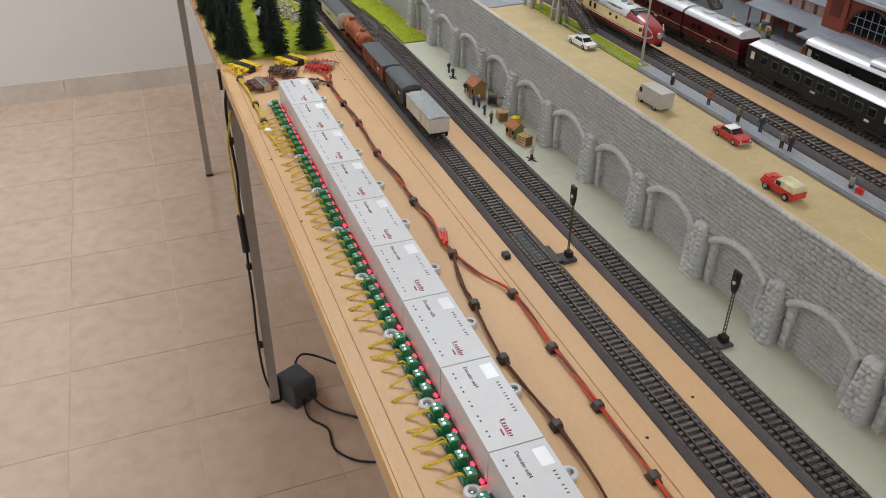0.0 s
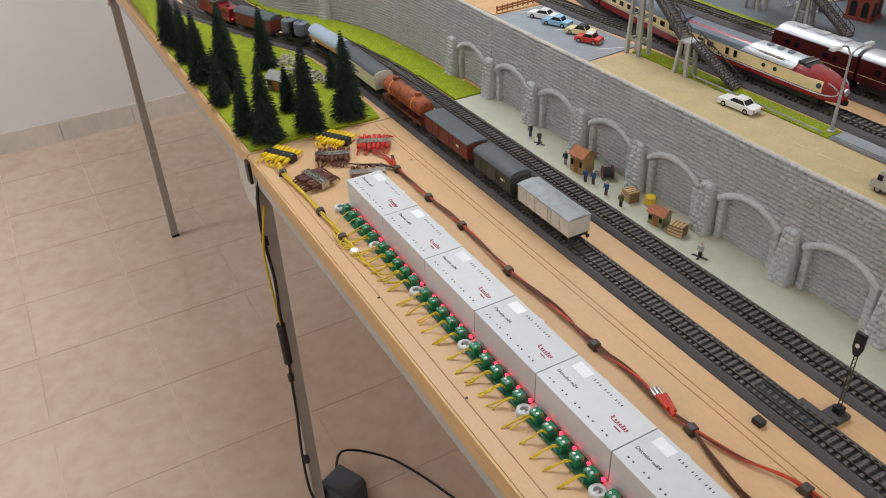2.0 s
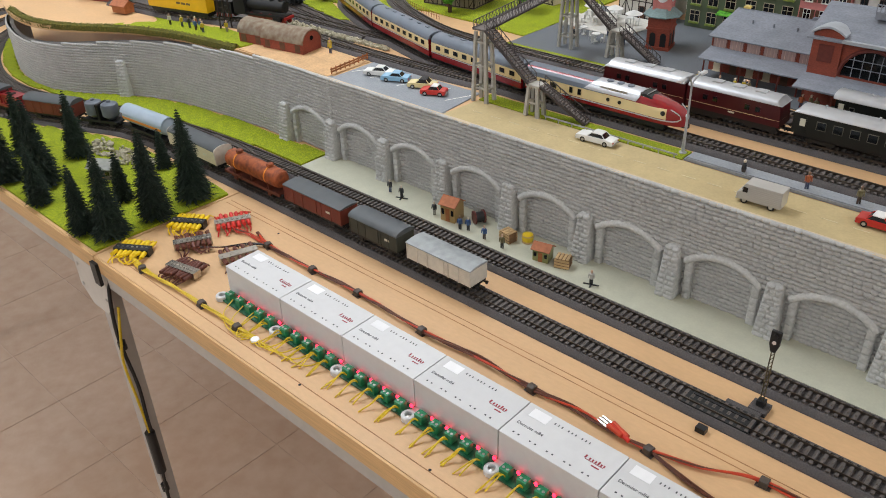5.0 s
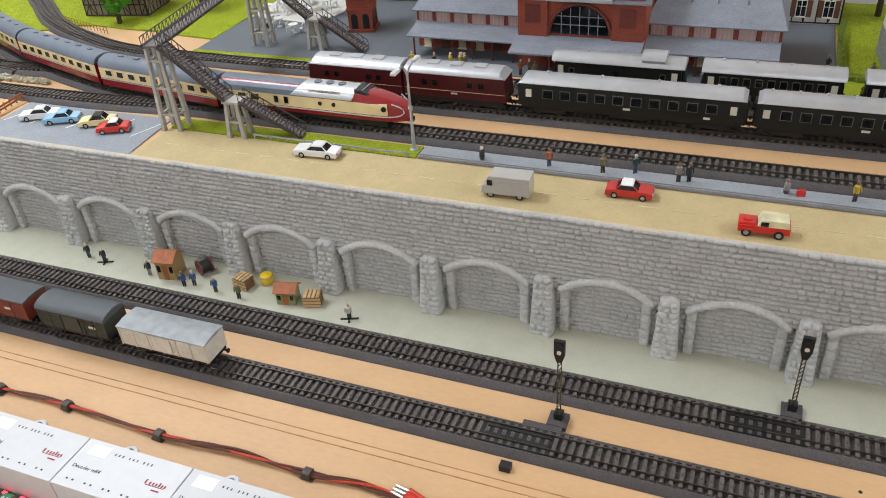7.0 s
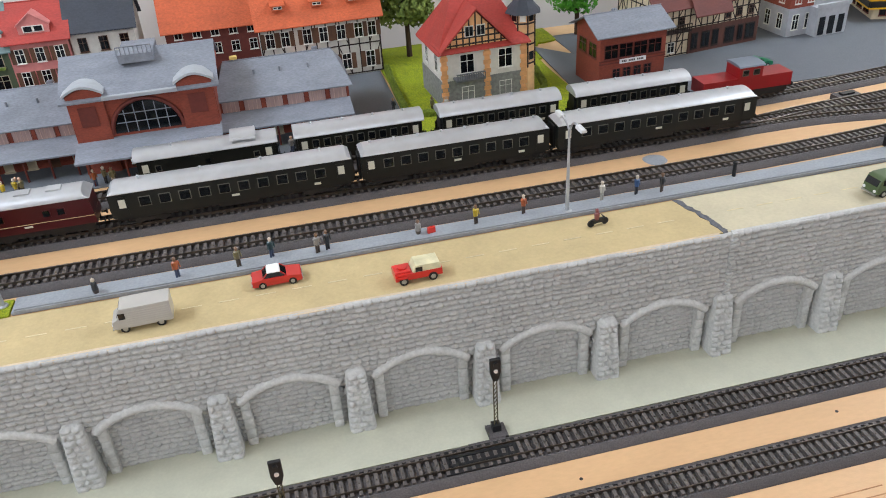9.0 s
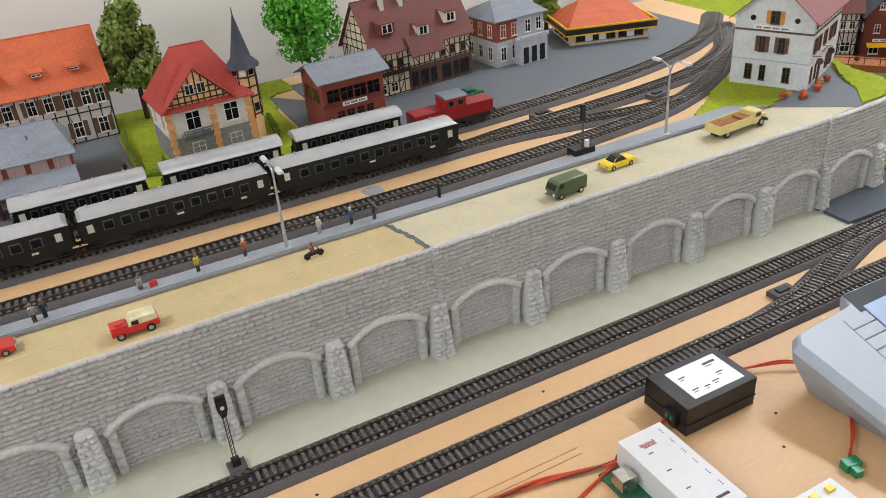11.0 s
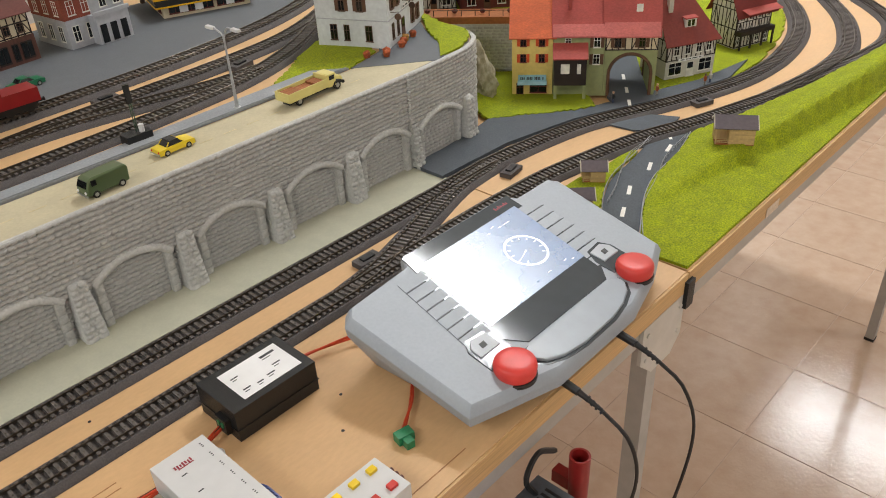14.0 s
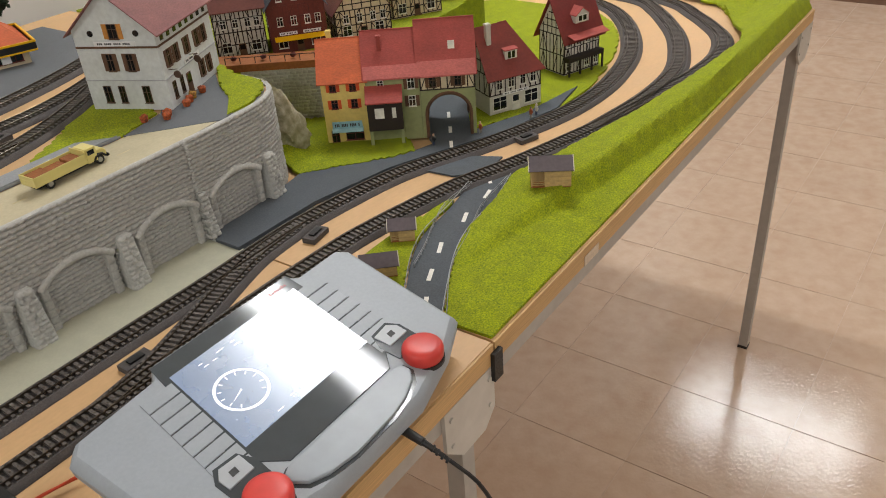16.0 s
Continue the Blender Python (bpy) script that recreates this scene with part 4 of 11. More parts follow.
def coach(name, length, label, category="coach", group="", body=COACH_GREEN, roof=SILVER, w=33, zf=13, zw=40, rise=8.5, n=8, wz=24, wh=9, ww=10.5, vents=4, belt=None, at=(0, 0), z=DECK + 10.0, rz=0.0, door=PALE_BLIND, old=False):
    t = thing(name, at[0], at[1], z - 0.0, rz, label, category, group)
    h = length / 2
    bm = fresh()
    box(bm, -h, h, -w / 2, w / 2, zf, zw)
    bevel(bm, 2.2 if not old else 0.8, 2)
    b = part("body", bm, body, t)
    bm = fresh()
    prism(bm, arc_roof(w, zw - 0.5, rise), -h - (0.5 if not old else 4), h + (0.5 if not old else 4), "x")
    if not old:
        for v in bm.verts:
            if abs(v.co.x) > h - 1 and v.co.z > zw + 1:
                v.co.x *= 1 - 5.0 / h
                v.co.z -= 1.5
    bevel(bm, 0.7, 1, 50)
    r = part("roof", bm, roof, t)
    for i in range(vents):
        bm = fresh()
        cyl(bm, (0, 0, 0), (0, 0, 2.6), 1.3, 1.6, n=8)
        part("roof_vent", bm, roof, r, at=(-h + length * (i + 0.5) / vents, 0, zw - 0.5 + rise - 0.4))
    bm = fresh()
    box(bm, -h + 3, h - 3, -w / 2 + 3, w / 2 - 3, 9, zf)
    box(bm, -18, 22, -w / 2 + 5, w / 2 - 5, 5, 10)
    part("underframe", bm, COACH_BLACK, t)
    span = length * 0.36
    windows(t, np.linspace(-span, span, n), wz, ww, wh, w / 2)
    for e in (-1, 1):
        for s in (-1, 1):
            bm = fresh()
            box(bm, -5, 5, -0.4, 0.4, 15, 36)
            bevel(bm, 0.5)
            d = part("door", bm, body, t, at=(e * h * 0.9, s * (w / 2 + 0.2), 0))
            bm = fresh()
            box(bm, -3.4, 3.4, -0.6, 0.6, 24, 33.5)
            part("pane", bm, door, d)
            bm = fresh()
            box(bm, -8, 8, -2.5, 0, 6, 7)
            part("step", bm, COACH_BLACK, t, at=(e * h * 0.9, s * (w / 2 - 1) if s < 0 else w / 2 + 1.5, 0))
    for s in (-1, 1):
        bm = fresh()
        box(bm, -4, 4, -0.4, 0.4, 18, 20.4)
        box(bm, h * 0.66, h * 0.66 + 7, -0.4, 0.4, 16, 18.5)
        part("lettering", bm, PALE_BLIND, t, at=(0, s * (w / 2 + 0.1), 0))
    for e in (-1, 1):
        bm = fresh()
        box(bm, e * h - 2.2, e * h + 2.2, -8, 8, 12, 37)
        bevel(bm, 0.8)
        part("gangway", bm, COACH_BLACK, t)
    if belt:
        bm = fresh()
        box(bm, -h + 1, h - 1, -w / 2 - 0.25, w / 2 + 0.25, 20.5, 21.5)
        part("belt_line", bm, belt, t)
    if old:
        for e in (-1, 1):
            for s in (-1, 1):
                for k in (0, 6, 12):
                    bm = fresh()
                    cyl(bm, (e * (h + 1 + k * 0.25), s * 14 - s * k * 0.4, 13), (e * (h + 1 + k * 0.25), s * 14 - s * k * 0.4, 24), 0.5, n=5)
                    part("railing_post", bm, COACH_BLACK, t)
            bm = fresh()
            box(bm, min(e * h, e * (h + 5)), max(e * h, e * (h + 5)), -14, 14, 12, 13.4)
            part("end_platform", bm, COACH_BLACK, t)
        for x in (-h * 0.55, h * 0.55):
            wheelset(t, x)
    else:
        for x in (-h * 0.72, h * 0.72):
            bogie(t, x)
    buffers(t, h + (0 if not old else 4))
    return t


RAIL_TOP = 10.0
U2Y, U3Y = 221, 298
coach("express_coach", 250, "dark green express coach with a silver roof", at=(40, U2Y), group="express coaches", n=10, ww=12, wh=11, wz=23)
coach("express_coach", 213, "dark green express coach with pale window blinds", at=(281, U2Y), group="express coaches", n=9, ww=11.5, wh=11, wz=23, vents=8)
coach("express_coach", 247, "dark green express coach with a rounded silver roof end", at=(521, U2Y), group="express coaches", n=10, ww=12, wh=11, wz=23)
for i, (a, b) in enumerate(((109, 263), (279, 433), (448, 603))):
    coach("branch_line_coach", b - a - 10, "old dark coach with open platforms and an arched silver roof", at=((a + b) / 2, U3Y), group="branch line coaches", n=9, old=True, rise=10, ww=8.5, wh=10, w=31, zw=38)


def baggage_van(x, y, z):
    t = coach("baggage_van", 150, "dark baggage van with a raised silver roof lookout", "railway van", "", at=(x, y), z=z, n=3, old=True, rise=9, ww=7, wh=7, w=31, zw=38, vents=2)
    bm = fresh()
    prism(bm, arc_roof(29, 46, 6.5, 0.5), 28, 56, "x")
    box(bm, 29, 55, -14, 14, 40, 46.2)
    part("lookout", bm, SILVER, t)
    bm = fresh()
    box(bm, -20, 6, -15.9, 15.9, 15, 35)
    bevel(bm, 0.5)
    part("sliding_door", bm, COACH_GREEN, t)
    return t


baggage_van(13, U3Y, DECK + RAIL_TOP)


def twin_loco(x, y, z, flip):
    t = thing("diesel_unit", x, y, z, 0, "maroon twin diesel locomotive half with a silver roof", "locomotive", "twin diesel halves")
    h = 65
    bm = fresh()
    box(bm, -h, h, -16.5, 16.5, 13, 42)
    for v in bm.verts:
        if v.co.x * flip < 0 and v.co.z > 20:
            v.co.x *= 0.95
    bevel(bm, 3, 3)
    part("body", bm, MAROON, t)
    bm = fresh()
    prism(bm, arc_roof(33, 41, 9), -h + 1, h - 1, "x")
    for v in bm.verts:
        if v.co.z > 43 and v.co.x * flip < 0:
            v.co.x *= 0.9
    bevel(bm, 1.2, 2, 50)
    r = part("roof", bm, SILVER, t)
    for k in (-30, 0, 30):
        bm = fresh()
        box(bm, k - 7, k + 7, -6, 6, 48.5, 51)
        bevel(bm, 0.8)
        part("roof_fan", bm, SILVER, r)
    windows(t, (-38, -24, 20, 34), 27, 8, 8, 16.5, rim=MAROON)
    bm = fresh()
    box(bm, -h + 1, h - 1, -16.7, 16.7, 21.6, 22.1)
    part("cream_line", bm, CREAM, t)
    bm = fresh()
    box(bm, -4, 4, -16.9, 16.9, 18, 20)
    part("number_bar", bm, PALE_BLIND, t)
    bm = fresh()
    box(bm, -h + 4, h - 4, -13, 13, 6, 13)
    bevel(bm, 1)
    part("underframe", bm, COACH_BLACK, t)
    for k in (-40, 40):
        bogie(t, k, l=40)
    buffers(t, h)


twin_loco(-298, U2Y, DECK + RAIL_TOP, 1)
twin_loco(-165, U2Y, DECK + RAIL_TOP, -1)


def small_red_loco(x, y, z):
    t = thing("diesel_locomotive", x, y, z, 0, "bright red diesel locomotive at the head of the branch train", "locomotive")
    bm = fresh()
    box(bm, -62, 62, -15, 15, 13, 30)
    box(bm, -14, 18, -16, 16, 28, 45)
    bevel(bm, 2, 2)
    part("body", bm, mat("red_diesel_paint", rgb(150, 30, 32), 0.32, var=0.06, scale=60), t)
    bm = fresh()
    prism(bm, arc_roof(33, 44.5, 3.5), -16, 20, "x")
    part("cab_roof", bm, SLATE_ROOF, t)
    windows(t, (-6, 9), 33, 9, 8, 16)
    bm = fresh()
    box(bm, -58, 58, -13, 13, 6, 13)
    part("underframe", bm, COACH_BLACK, t)
    for k in (-36, 36):
        bogie(t, k)
    buffers(t, 62)


small_red_loco(683, U3Y, DECK + RAIL_TOP)


def run_of(line):
    return np.r_[0, np.cumsum(np.hypot(*np.diff(line[:, :2], axis=0).T))]


def on_line(line, x_at, back, length):
    """Middle and heading of a car whose front is back millimetres behind the place where the line passes x_at."""
    run = run_of(line)
    s0 = np.interp(x_at, line[:, 0], run)
    f, r = s0 - back, s0 - back - length
    px = lambda s: np.array([np.interp(s, run, line[:, 0]), np.interp(s, run, line[:, 1])])
    a, b = px(f - length * 0.14), px(r + length * 0.14)
    m, d = (px(f) + px(r)) / 2 * 0.35 + (a + b) / 2 * 0.65, a - b
    return m[0], m[1], math.degrees(math.atan2(d[1], d[0]))


def railcar_head(line, nose_x, z):
    """The streamlined end car of the red and cream railcar, nose towards +x."""
    length = 250
    x, y, a = on_line(line, nose_x, 0, length)
    t = thing("railcar", x, y, z, a, "red and cream streamlined diesel railcar with a domed nose", "railcar", "railcar train")
    h = length / 2
    sec = []
    for u, wf, top in ((-h, 1, 45), (45, 1, 45), (70, 1.0, 44), (88, 0.97, 41), (102, 0.9, 37.5), (113, 0.78, 33.5), (120, 0.6, 29.5), (124.5, 0.34, 25)):
        sec.append((u, wf * 16.5, top))

    def loft(bm, zlo, zhi, grow=0.0, u0=-1e9, u1=1e9):
        rings = []
        for u, w, top in sec:
            if not u0 <= u <= u1:
                continue
            ring = []
            for k in range(13):
                g = math.pi * k / 12
                yy, zz = (w + grow) * math.copysign(abs(math.cos(g)) ** 0.45, math.cos(g)), 26 + (top - 26 + grow) * math.sin(g) ** 0.75
                ring.append((u + (grow if u > 100 else 0), yy, zz))
            ring = [(u + (grow if u > 100 else 0), w + grow, 12)] + ring + [(u + (grow if u > 100 else 0), -w - grow, 12)]
            ring = [(a_, b_, min(max(c_, zlo), zhi)) for a_, b_, c_ in ring]
            rings.append([bm.verts.new(p) for p in ring])
        for p, q in zip(rings, rings[1:]):
            for i in range(len(p)):
                j = (i + 1) % len(p)
                bm.faces.new((p[i], p[j], q[j], q[i]))
        bm.faces.new(rings[0][::-1])
        bm.faces.new(rings[-1])
        bmesh.ops.recalc_face_normals(bm, faces=bm.faces[:])

    bm = fresh()
    loft(bm, 8, 50)
    part("body", bm, TEE_RED, t)
    bm = fresh()
    loft(bm, 19, 33, 0.35, -1e9, 103)
    part("cream_band", bm, CREAM, t)
    bm = fresh()
    prism(bm, arc_roof(34.2, 33.2, 12.8, 0.2), -h, 8, "x")
    part("roof", bm, SLATE_ROOF, t, "slate grey roof")
    bm = fresh()
    prism(bm, [(y_ * 1.02, z_ + 0.6) for y_, z_ in arc_roof(33.4, 33.5, 13.0, 0.6)], -10, 62, "x")
    for v in bm.verts:
        if v.co.x < 0:
            v.co.x -= (46 - v.co.z) * 1.2
        elif v.co.z < 40:
            v.co.x -= 4
    bevel(bm, 0.8, 2, 50)
    hood = part("engine_hood", bm, SILVER, t, "bright silver engine hood with three round fans")
    for k in (8, 24, 40):
        bm = fresh()
        cyl(bm, (k, 0, 46.5), (k, 0, 48), 5.2, 4.6, n=18)
        part("fan", bm, SLATE_ROOF, hood)
    for s in (-1, 1):
        bm = fresh()
        for k in range(5):
            box(bm, 2, 44, s * 14.6 - 1.6, s * 14.6 + 1.6, 35.5 + k * 1.6, 36.3 + k * 1.6)
        part("louvre", bm, METAL, hood)
    bm = fresh()
    pts = [(60, 41.5), (60, 46), (70, 45.2), (80, 41.2), (74, 38)]
    prism(bm, pts, -12.5, 12.5, "y")
    bevel(bm, 1.5, 2)
    part("windscreen", bm, PANE, t)
    bm = fresh()
    for s in (-1, 1):
        cyl(bm, (66, s * 12.4, 41.5), (80, s * 10, 40.6), 0.6, n=6)
        cyl(bm, (61, s * 12.6, 45.5), (61, s * 12.6, 39), 0.6, n=6)
    cyl(bm, (71, -11, 45.6), (71, 11, 45.6), 0.6, n=6)
    part("screen_bar", bm, SILVER, t)
    for s in (-1, 1):
        bm = fresh()
        line_ = [(108, s * 14.6, 34), (116, s * 11.2, 29.5), (121, s * 8.5, 24), (117, s * 12.4, 19.5), (100, s * 16.6, 18), (60, s * 17.0, 17.6), (-h + 2, s * 17.0, 17.6)]
        tube(bm, spline(line_, 5), 0.8, 6)
        part("silver_stripe", bm, SILVER, t)
        bm = fresh()
        cyl(bm, (98, s * 14.9, 27), (98, s * 16.6, 27), 3.2, n=14)
        part("lamp", bm, PANE, t)
    windows(t, (-110, -92, -74), 23, 12, 8.5, 17.0, rim=CREAM)
    windows(t, (-44, -30), 22, 7, 10, 17.0, rim=CREAM)
    for k in (16, 34):
        bm = fresh()
        cyl(bm, (k, -17.6, 27), (k, 17.6, 27), 2.6, n=14)
        part("porthole", bm, PANE, t)
    bm = fresh()
    cyl(bm, (123.5, 0, 24), (125.6, 0, 24), 4.2, n=16)
    part("emblem", bm, SILVER, t)
    bm = fresh()
    box(bm, -h + 4, 100, -13, 13, 5, 13)
    bevel(bm, 1)
    part("underframe", bm, COACH_BLACK, t)
    bm = fresh()
    box(bm, 110, 128, -3, 3, 9, 14)
    bevel(bm, 1)
    part("coupling", bm, COACH_BLACK, t)
    for k in (-84, 76):
        bogie(t, k, l=36)


def railcar_coach(line, nose_x, back, length, z):
    x, y, a = on_line(line, nose_x, back, length)
    t = thing("railcar_coach", x, y, z, a, "red and cream railcar coach with a slate grey roof", "railcar", "railcar train")
    h = length / 2 - 2
    bm = fresh()
    box(bm, -h, h, -16.5, 16.5, 8, 36)
    bevel(bm, 1.5, 2)
    part("body", bm, TEE_RED, t)
    bm = fresh()
    box(bm, -h + 0.3, h - 0.3, -16.9, 16.9, 19, 33.4)
    part("cream_band", bm, CREAM, t)
    bm = fresh()
    prism(bm, arc_roof(33.4, 33.2, 12.6, 0.4), -h, h, "x")
    bevel(bm, 0.6, 1, 50)
    r = part("roof", bm, SLATE_ROOF, t)
    for k in np.linspace(-h * 0.7, h * 0.7, 6):
        bm = fresh()
        box(bm, k - 4, k + 4, -2, 2, 45.4, 47)
        part("roof_vent", bm, SLATE_ROOF, r)
    windows(t, np.linspace(-h * 0.82, h * 0.82, 9), 23, 12, 8.5, 17.0, rim=CREAM)
    for s in (-1, 1):
        bm = fresh()
        box(bm, -h, h, s * 17 - 0.4, s * 17 + 0.4, 17.2, 18.4)
        part("silver_stripe", bm, SILVER, t)
    for e in (-1, 1):
        bm = fresh()
        box(bm, e * h - 3, e * h + 3, -12, 12, 10, 41)
        part("gangway", bm, COACH_BLACK, t)
    bm = fresh()
    box(bm, -h + 4, h - 4, -13, 13, 4, 9)
    part("underframe", bm, COACH_BLACK, t)
    for k in (-h * 0.72, h * 0.72):
        bogie(t, k, l=30)


NOSE = -195
railcar_head(UPPER_ONE, NOSE, DECK + RAIL_TOP)
for k in range(3):
    railcar_coach(UPPER_ONE, NOSE, 253 + 212 * k, 210, DECK + RAIL_TOP)

# ---- the freight train on the front track ----
TAIL = -290.0


def freight(name, front, length, label):
    """A wagon whose right-hand end lies front millimetres left of the train's tail."""
    run = run_of(FRONT_TRACK)
    s = np.interp(TAIL, FRONT_TRACK[:, 0], run) - front
    px = lambda q: np.array([np.interp(q, run, FRONT_TRACK[:, 0]), np.interp(q, run, FRONT_TRACK[:, 1])])
    a, b = px(s - length * 0.15), px(s - length * 0.85)
    m, d = (a + b) / 2, a - b
    return thing(name, m[0], m[1], RAIL_TOP, math.degrees(math.atan2(d[1], d[0])), label, "railway wagon" if "loco" not in name else "locomotive", "freight train")


def chassis(t, h, material=COACH_BLACK, axles=None):
    bm = fresh()
    box(bm, -h, h, -12, 12, 10, 13.5)
    box(bm, -h, h, -13.5, -12, 9, 14)
    box(bm, -h, h, 12, 13.5, 9, 14)
    for x in np.linspace(-h * 0.7, h * 0.7, 6):
        box(bm, x - 1, x + 1, -13, 13, 8, 10.5)
    part("underframe", bm, material, t)
    for x in axles or (-h * 0.62, h * 0.62):
        wheelset(t, x)
        for s in (-1, 1):
            bm = fresh()
            box(bm, x - 4, x + 4, s * 11.5 - 1, s * 11.5 + 1, 3.5, 10)
            part("axle_guard", bm, material, t)
    buffers(t, h)


def covered(front, length, wallm, roofm, label, zw=38, rise=7, flat=False, endm=None, ribs=7, name="covered_wagon"):
    t = freight(name, front, length, label)
    h = length / 2 - 7
    chassis(t, h)
    bm = fresh()
    box(bm, -h, h, -15.5, 15.5, 13.5, zw)
    part("body", bm, wallm, t)
    for s in (-1, 1):
        for x in np.linspace(-h + 1, h - 1, ribs):
            bm = fresh()
            box(bm, x - 0.8, x + 0.8, -0.6, 0.6, 13.5, zw)
            part("rib", bm, wallm, t, at=(0, s * 15.8, 0))
        bm = fresh()
        for z in np.arange(16, zw - 1, 2.6):
            box(bm, -h + 0.5, h - 0.5, s * 15.6 - 0.18, s * 15.6 + 0.18, z, z + 2.1)
        tagged(part("planking", bm, wallm, t), kind="stuff")
        bm = fresh()
        box(bm, -11, 11, s * 16.3 - 0.4, s * 16.3 + 0.4, 15, zw - 2)
        box(bm, -20, 20, s * 16.6 - 0.4, s * 16.6 + 0.4, zw - 1.6, zw - 0.8)
        part("sliding_door", bm, wallm, t)
        bm = fresh()
        box(bm, h * 0.5, h * 0.5 + 9, s * 16.2 - 0.15, s * 16.2 + 0.15, 24, 27)
        part("lettering", bm, PALE_BLIND, t)
    if endm:
        for e in (-1, 1):
            bm = fresh()
            pts = arc_roof(33, zw - 1, rise, 1.0) + [(-16.2, 14), (16.2, 14)]
            prism(bm, pts, e * h - 0.5, e * h + 1.4, "x")
            part("end_wall", bm, endm, t)
    bm = fresh()
    prism(bm, arc_roof(32, zw - 0.3, rise, 1.2) if not flat else [(17, zw - 0.3), (17, zw + 1.5), (6, zw + 3.4), (-6, zw + 3.4), (-17, zw + 1.5), (-17, zw - 0.3)], -h - (1 if not endm else -0.6), h + (1 if not endm else -0.6), "x")
    bevel(bm, 0.5, 1, 50)
    part("roof", bm, roofm, t)
    return t


def tank(front, length, tankm, label, r=14, zc=32, bands=None, domes=0, frame_m=COACH_BLACK, stripe=None, shade=None):
    t = freight("tank_wagon", front, length, label)
    h = length / 2 - 7
    chassis(t, h, frame_m)
    bm = fresh()
    prof = [(0.3, -h + 2), (r * 0.55, -h + 3), (r * 0.85, -h + 5.2), (r, -h + 9), (r, h - 9), (r * 0.85, h - 5.2), (r * 0.55, h - 3), (0.3, h - 2)]
    vs = lathe(bm, prof, 28)
    bmesh.ops.transform(bm, matrix=Matrix.Translation((0, 0, zc)) @ Matrix.Rotation(math.pi / 2, 4, "Y"), verts=vs)
    body = part("tank", bm, tankm, t)
    for x in (-h * 0.6, h * 0.6, 0):
        bm = fresh()
        prism(bm, [(-11, 13), (11, 13), (13.2, 27), (-13.2, 27)], x - 1.5, x + 1.5, "x")
        part("saddle", bm, frame_m, t)
    if bands:
        for x in (-h * 0.55, h * 0.55):
            bm = fresh()
            ring = [(x - 1.1, zc), (x + 1.1, zc)]
            cyl(bm, (x - 1.1, 0, zc), (x + 1.1, 0, zc), r + 0.5, n=28)
            part("band", bm, bands, body)
    for k in range(domes):
        x = (k - (domes - 1) / 2) * h * 1.1
        bm = fresh()
        lathe(bm, [(5.2, 0), (5.2, 5), (4.6, 6.4), (2.2, 7.4), (0.4, 7.6)], 16)
        for g in range(6):
            cyl(bm, (5.4 * math.cos(g), 5.4 * math.sin(g), 3), (5.4 * math.cos(g), 5.4 * math.sin(g), 5.4), 0.7, n=6)
        part("dome", bm, tankm, body, at=(x, 0, zc + r - 1.6))
    if stripe:
        for s in (-1, 1):
            bm = fresh()
            a0 = math.asin(-3 / r)
            pts = [((r + 0.35) * math.cos(g) * s, zc + (r + 0.35) * math.sin(g)) for g in np.linspace(a0 - 0.16, a0 + 0.16, 5)] + [((r - 0.5) * math.cos(g) * s, zc + (r - 0.5) * math.sin(g)) for g in np.linspace(a0 + 0.16, a0 - 0.16, 5)]
            prism(bm, pts, -h + 8.6, h - 8.6, "x")
            part("stripe", bm, stripe, body)
    if shade:
        bm = fresh()
        pts = [((r + 1.6) * math.cos(g), zc + (r + 1.6) * math.sin(g)) for g in np.linspace(0.35, math.pi - 0.35, 13)] + [((r + 0.9) * math.cos(g), zc + (r + 0.9) * math.sin(g)) for g in np.linspace(math.pi - 0.35, 0.35, 13)]
        prism(bm, pts, -h + 4, h - 4, "x")
        part("sunshade", bm, shade, body)
    for s in (-1, 1):
        bm = fresh()
        cyl(bm, (-h + 4, s * 14.5, 15), (h - 4, s * 14.5, 15), 0.6, n=6)
        for x in np.linspace(-h + 6, h - 6, 7):
            cyl(bm, (x, s * 14.5, 12), (x, s * 14.5, 19), 0.5, n=6)
        part("handrail", bm, frame_m, t)
    return t


def silo_wagon(front, length):
    t = freight("silo_wagon", front, length, "grey twin-silo wagon on a black frame")
    h = length / 2 - 7
    chassis(t, h)
    for e in (-1, 1):
        bm = fresh()
        lathe(bm, [(6, 14), (15.4, 22), (15.6, 40), (14.5, 43.5), (9, 46), (3, 46.8)], 24)
        s = part("silo", bm, SILO_GREY, t, at=(e * 18, 0, 0))
        bm = fresh()
        lathe(bm, [(4, 46.5), (4, 49), (3, 50)], 12)
        part("hatch", bm, SILO_GREY, s)
    bm = fresh()
    box(bm, -3, 3, -14, 14, 13, 44)
    for z in range(16, 46, 3):
        box(bm, -2.6, 2.6, -14.6, -13.9, z, z + 0.8)
    part("ladder", bm, COACH_BLACK, t)


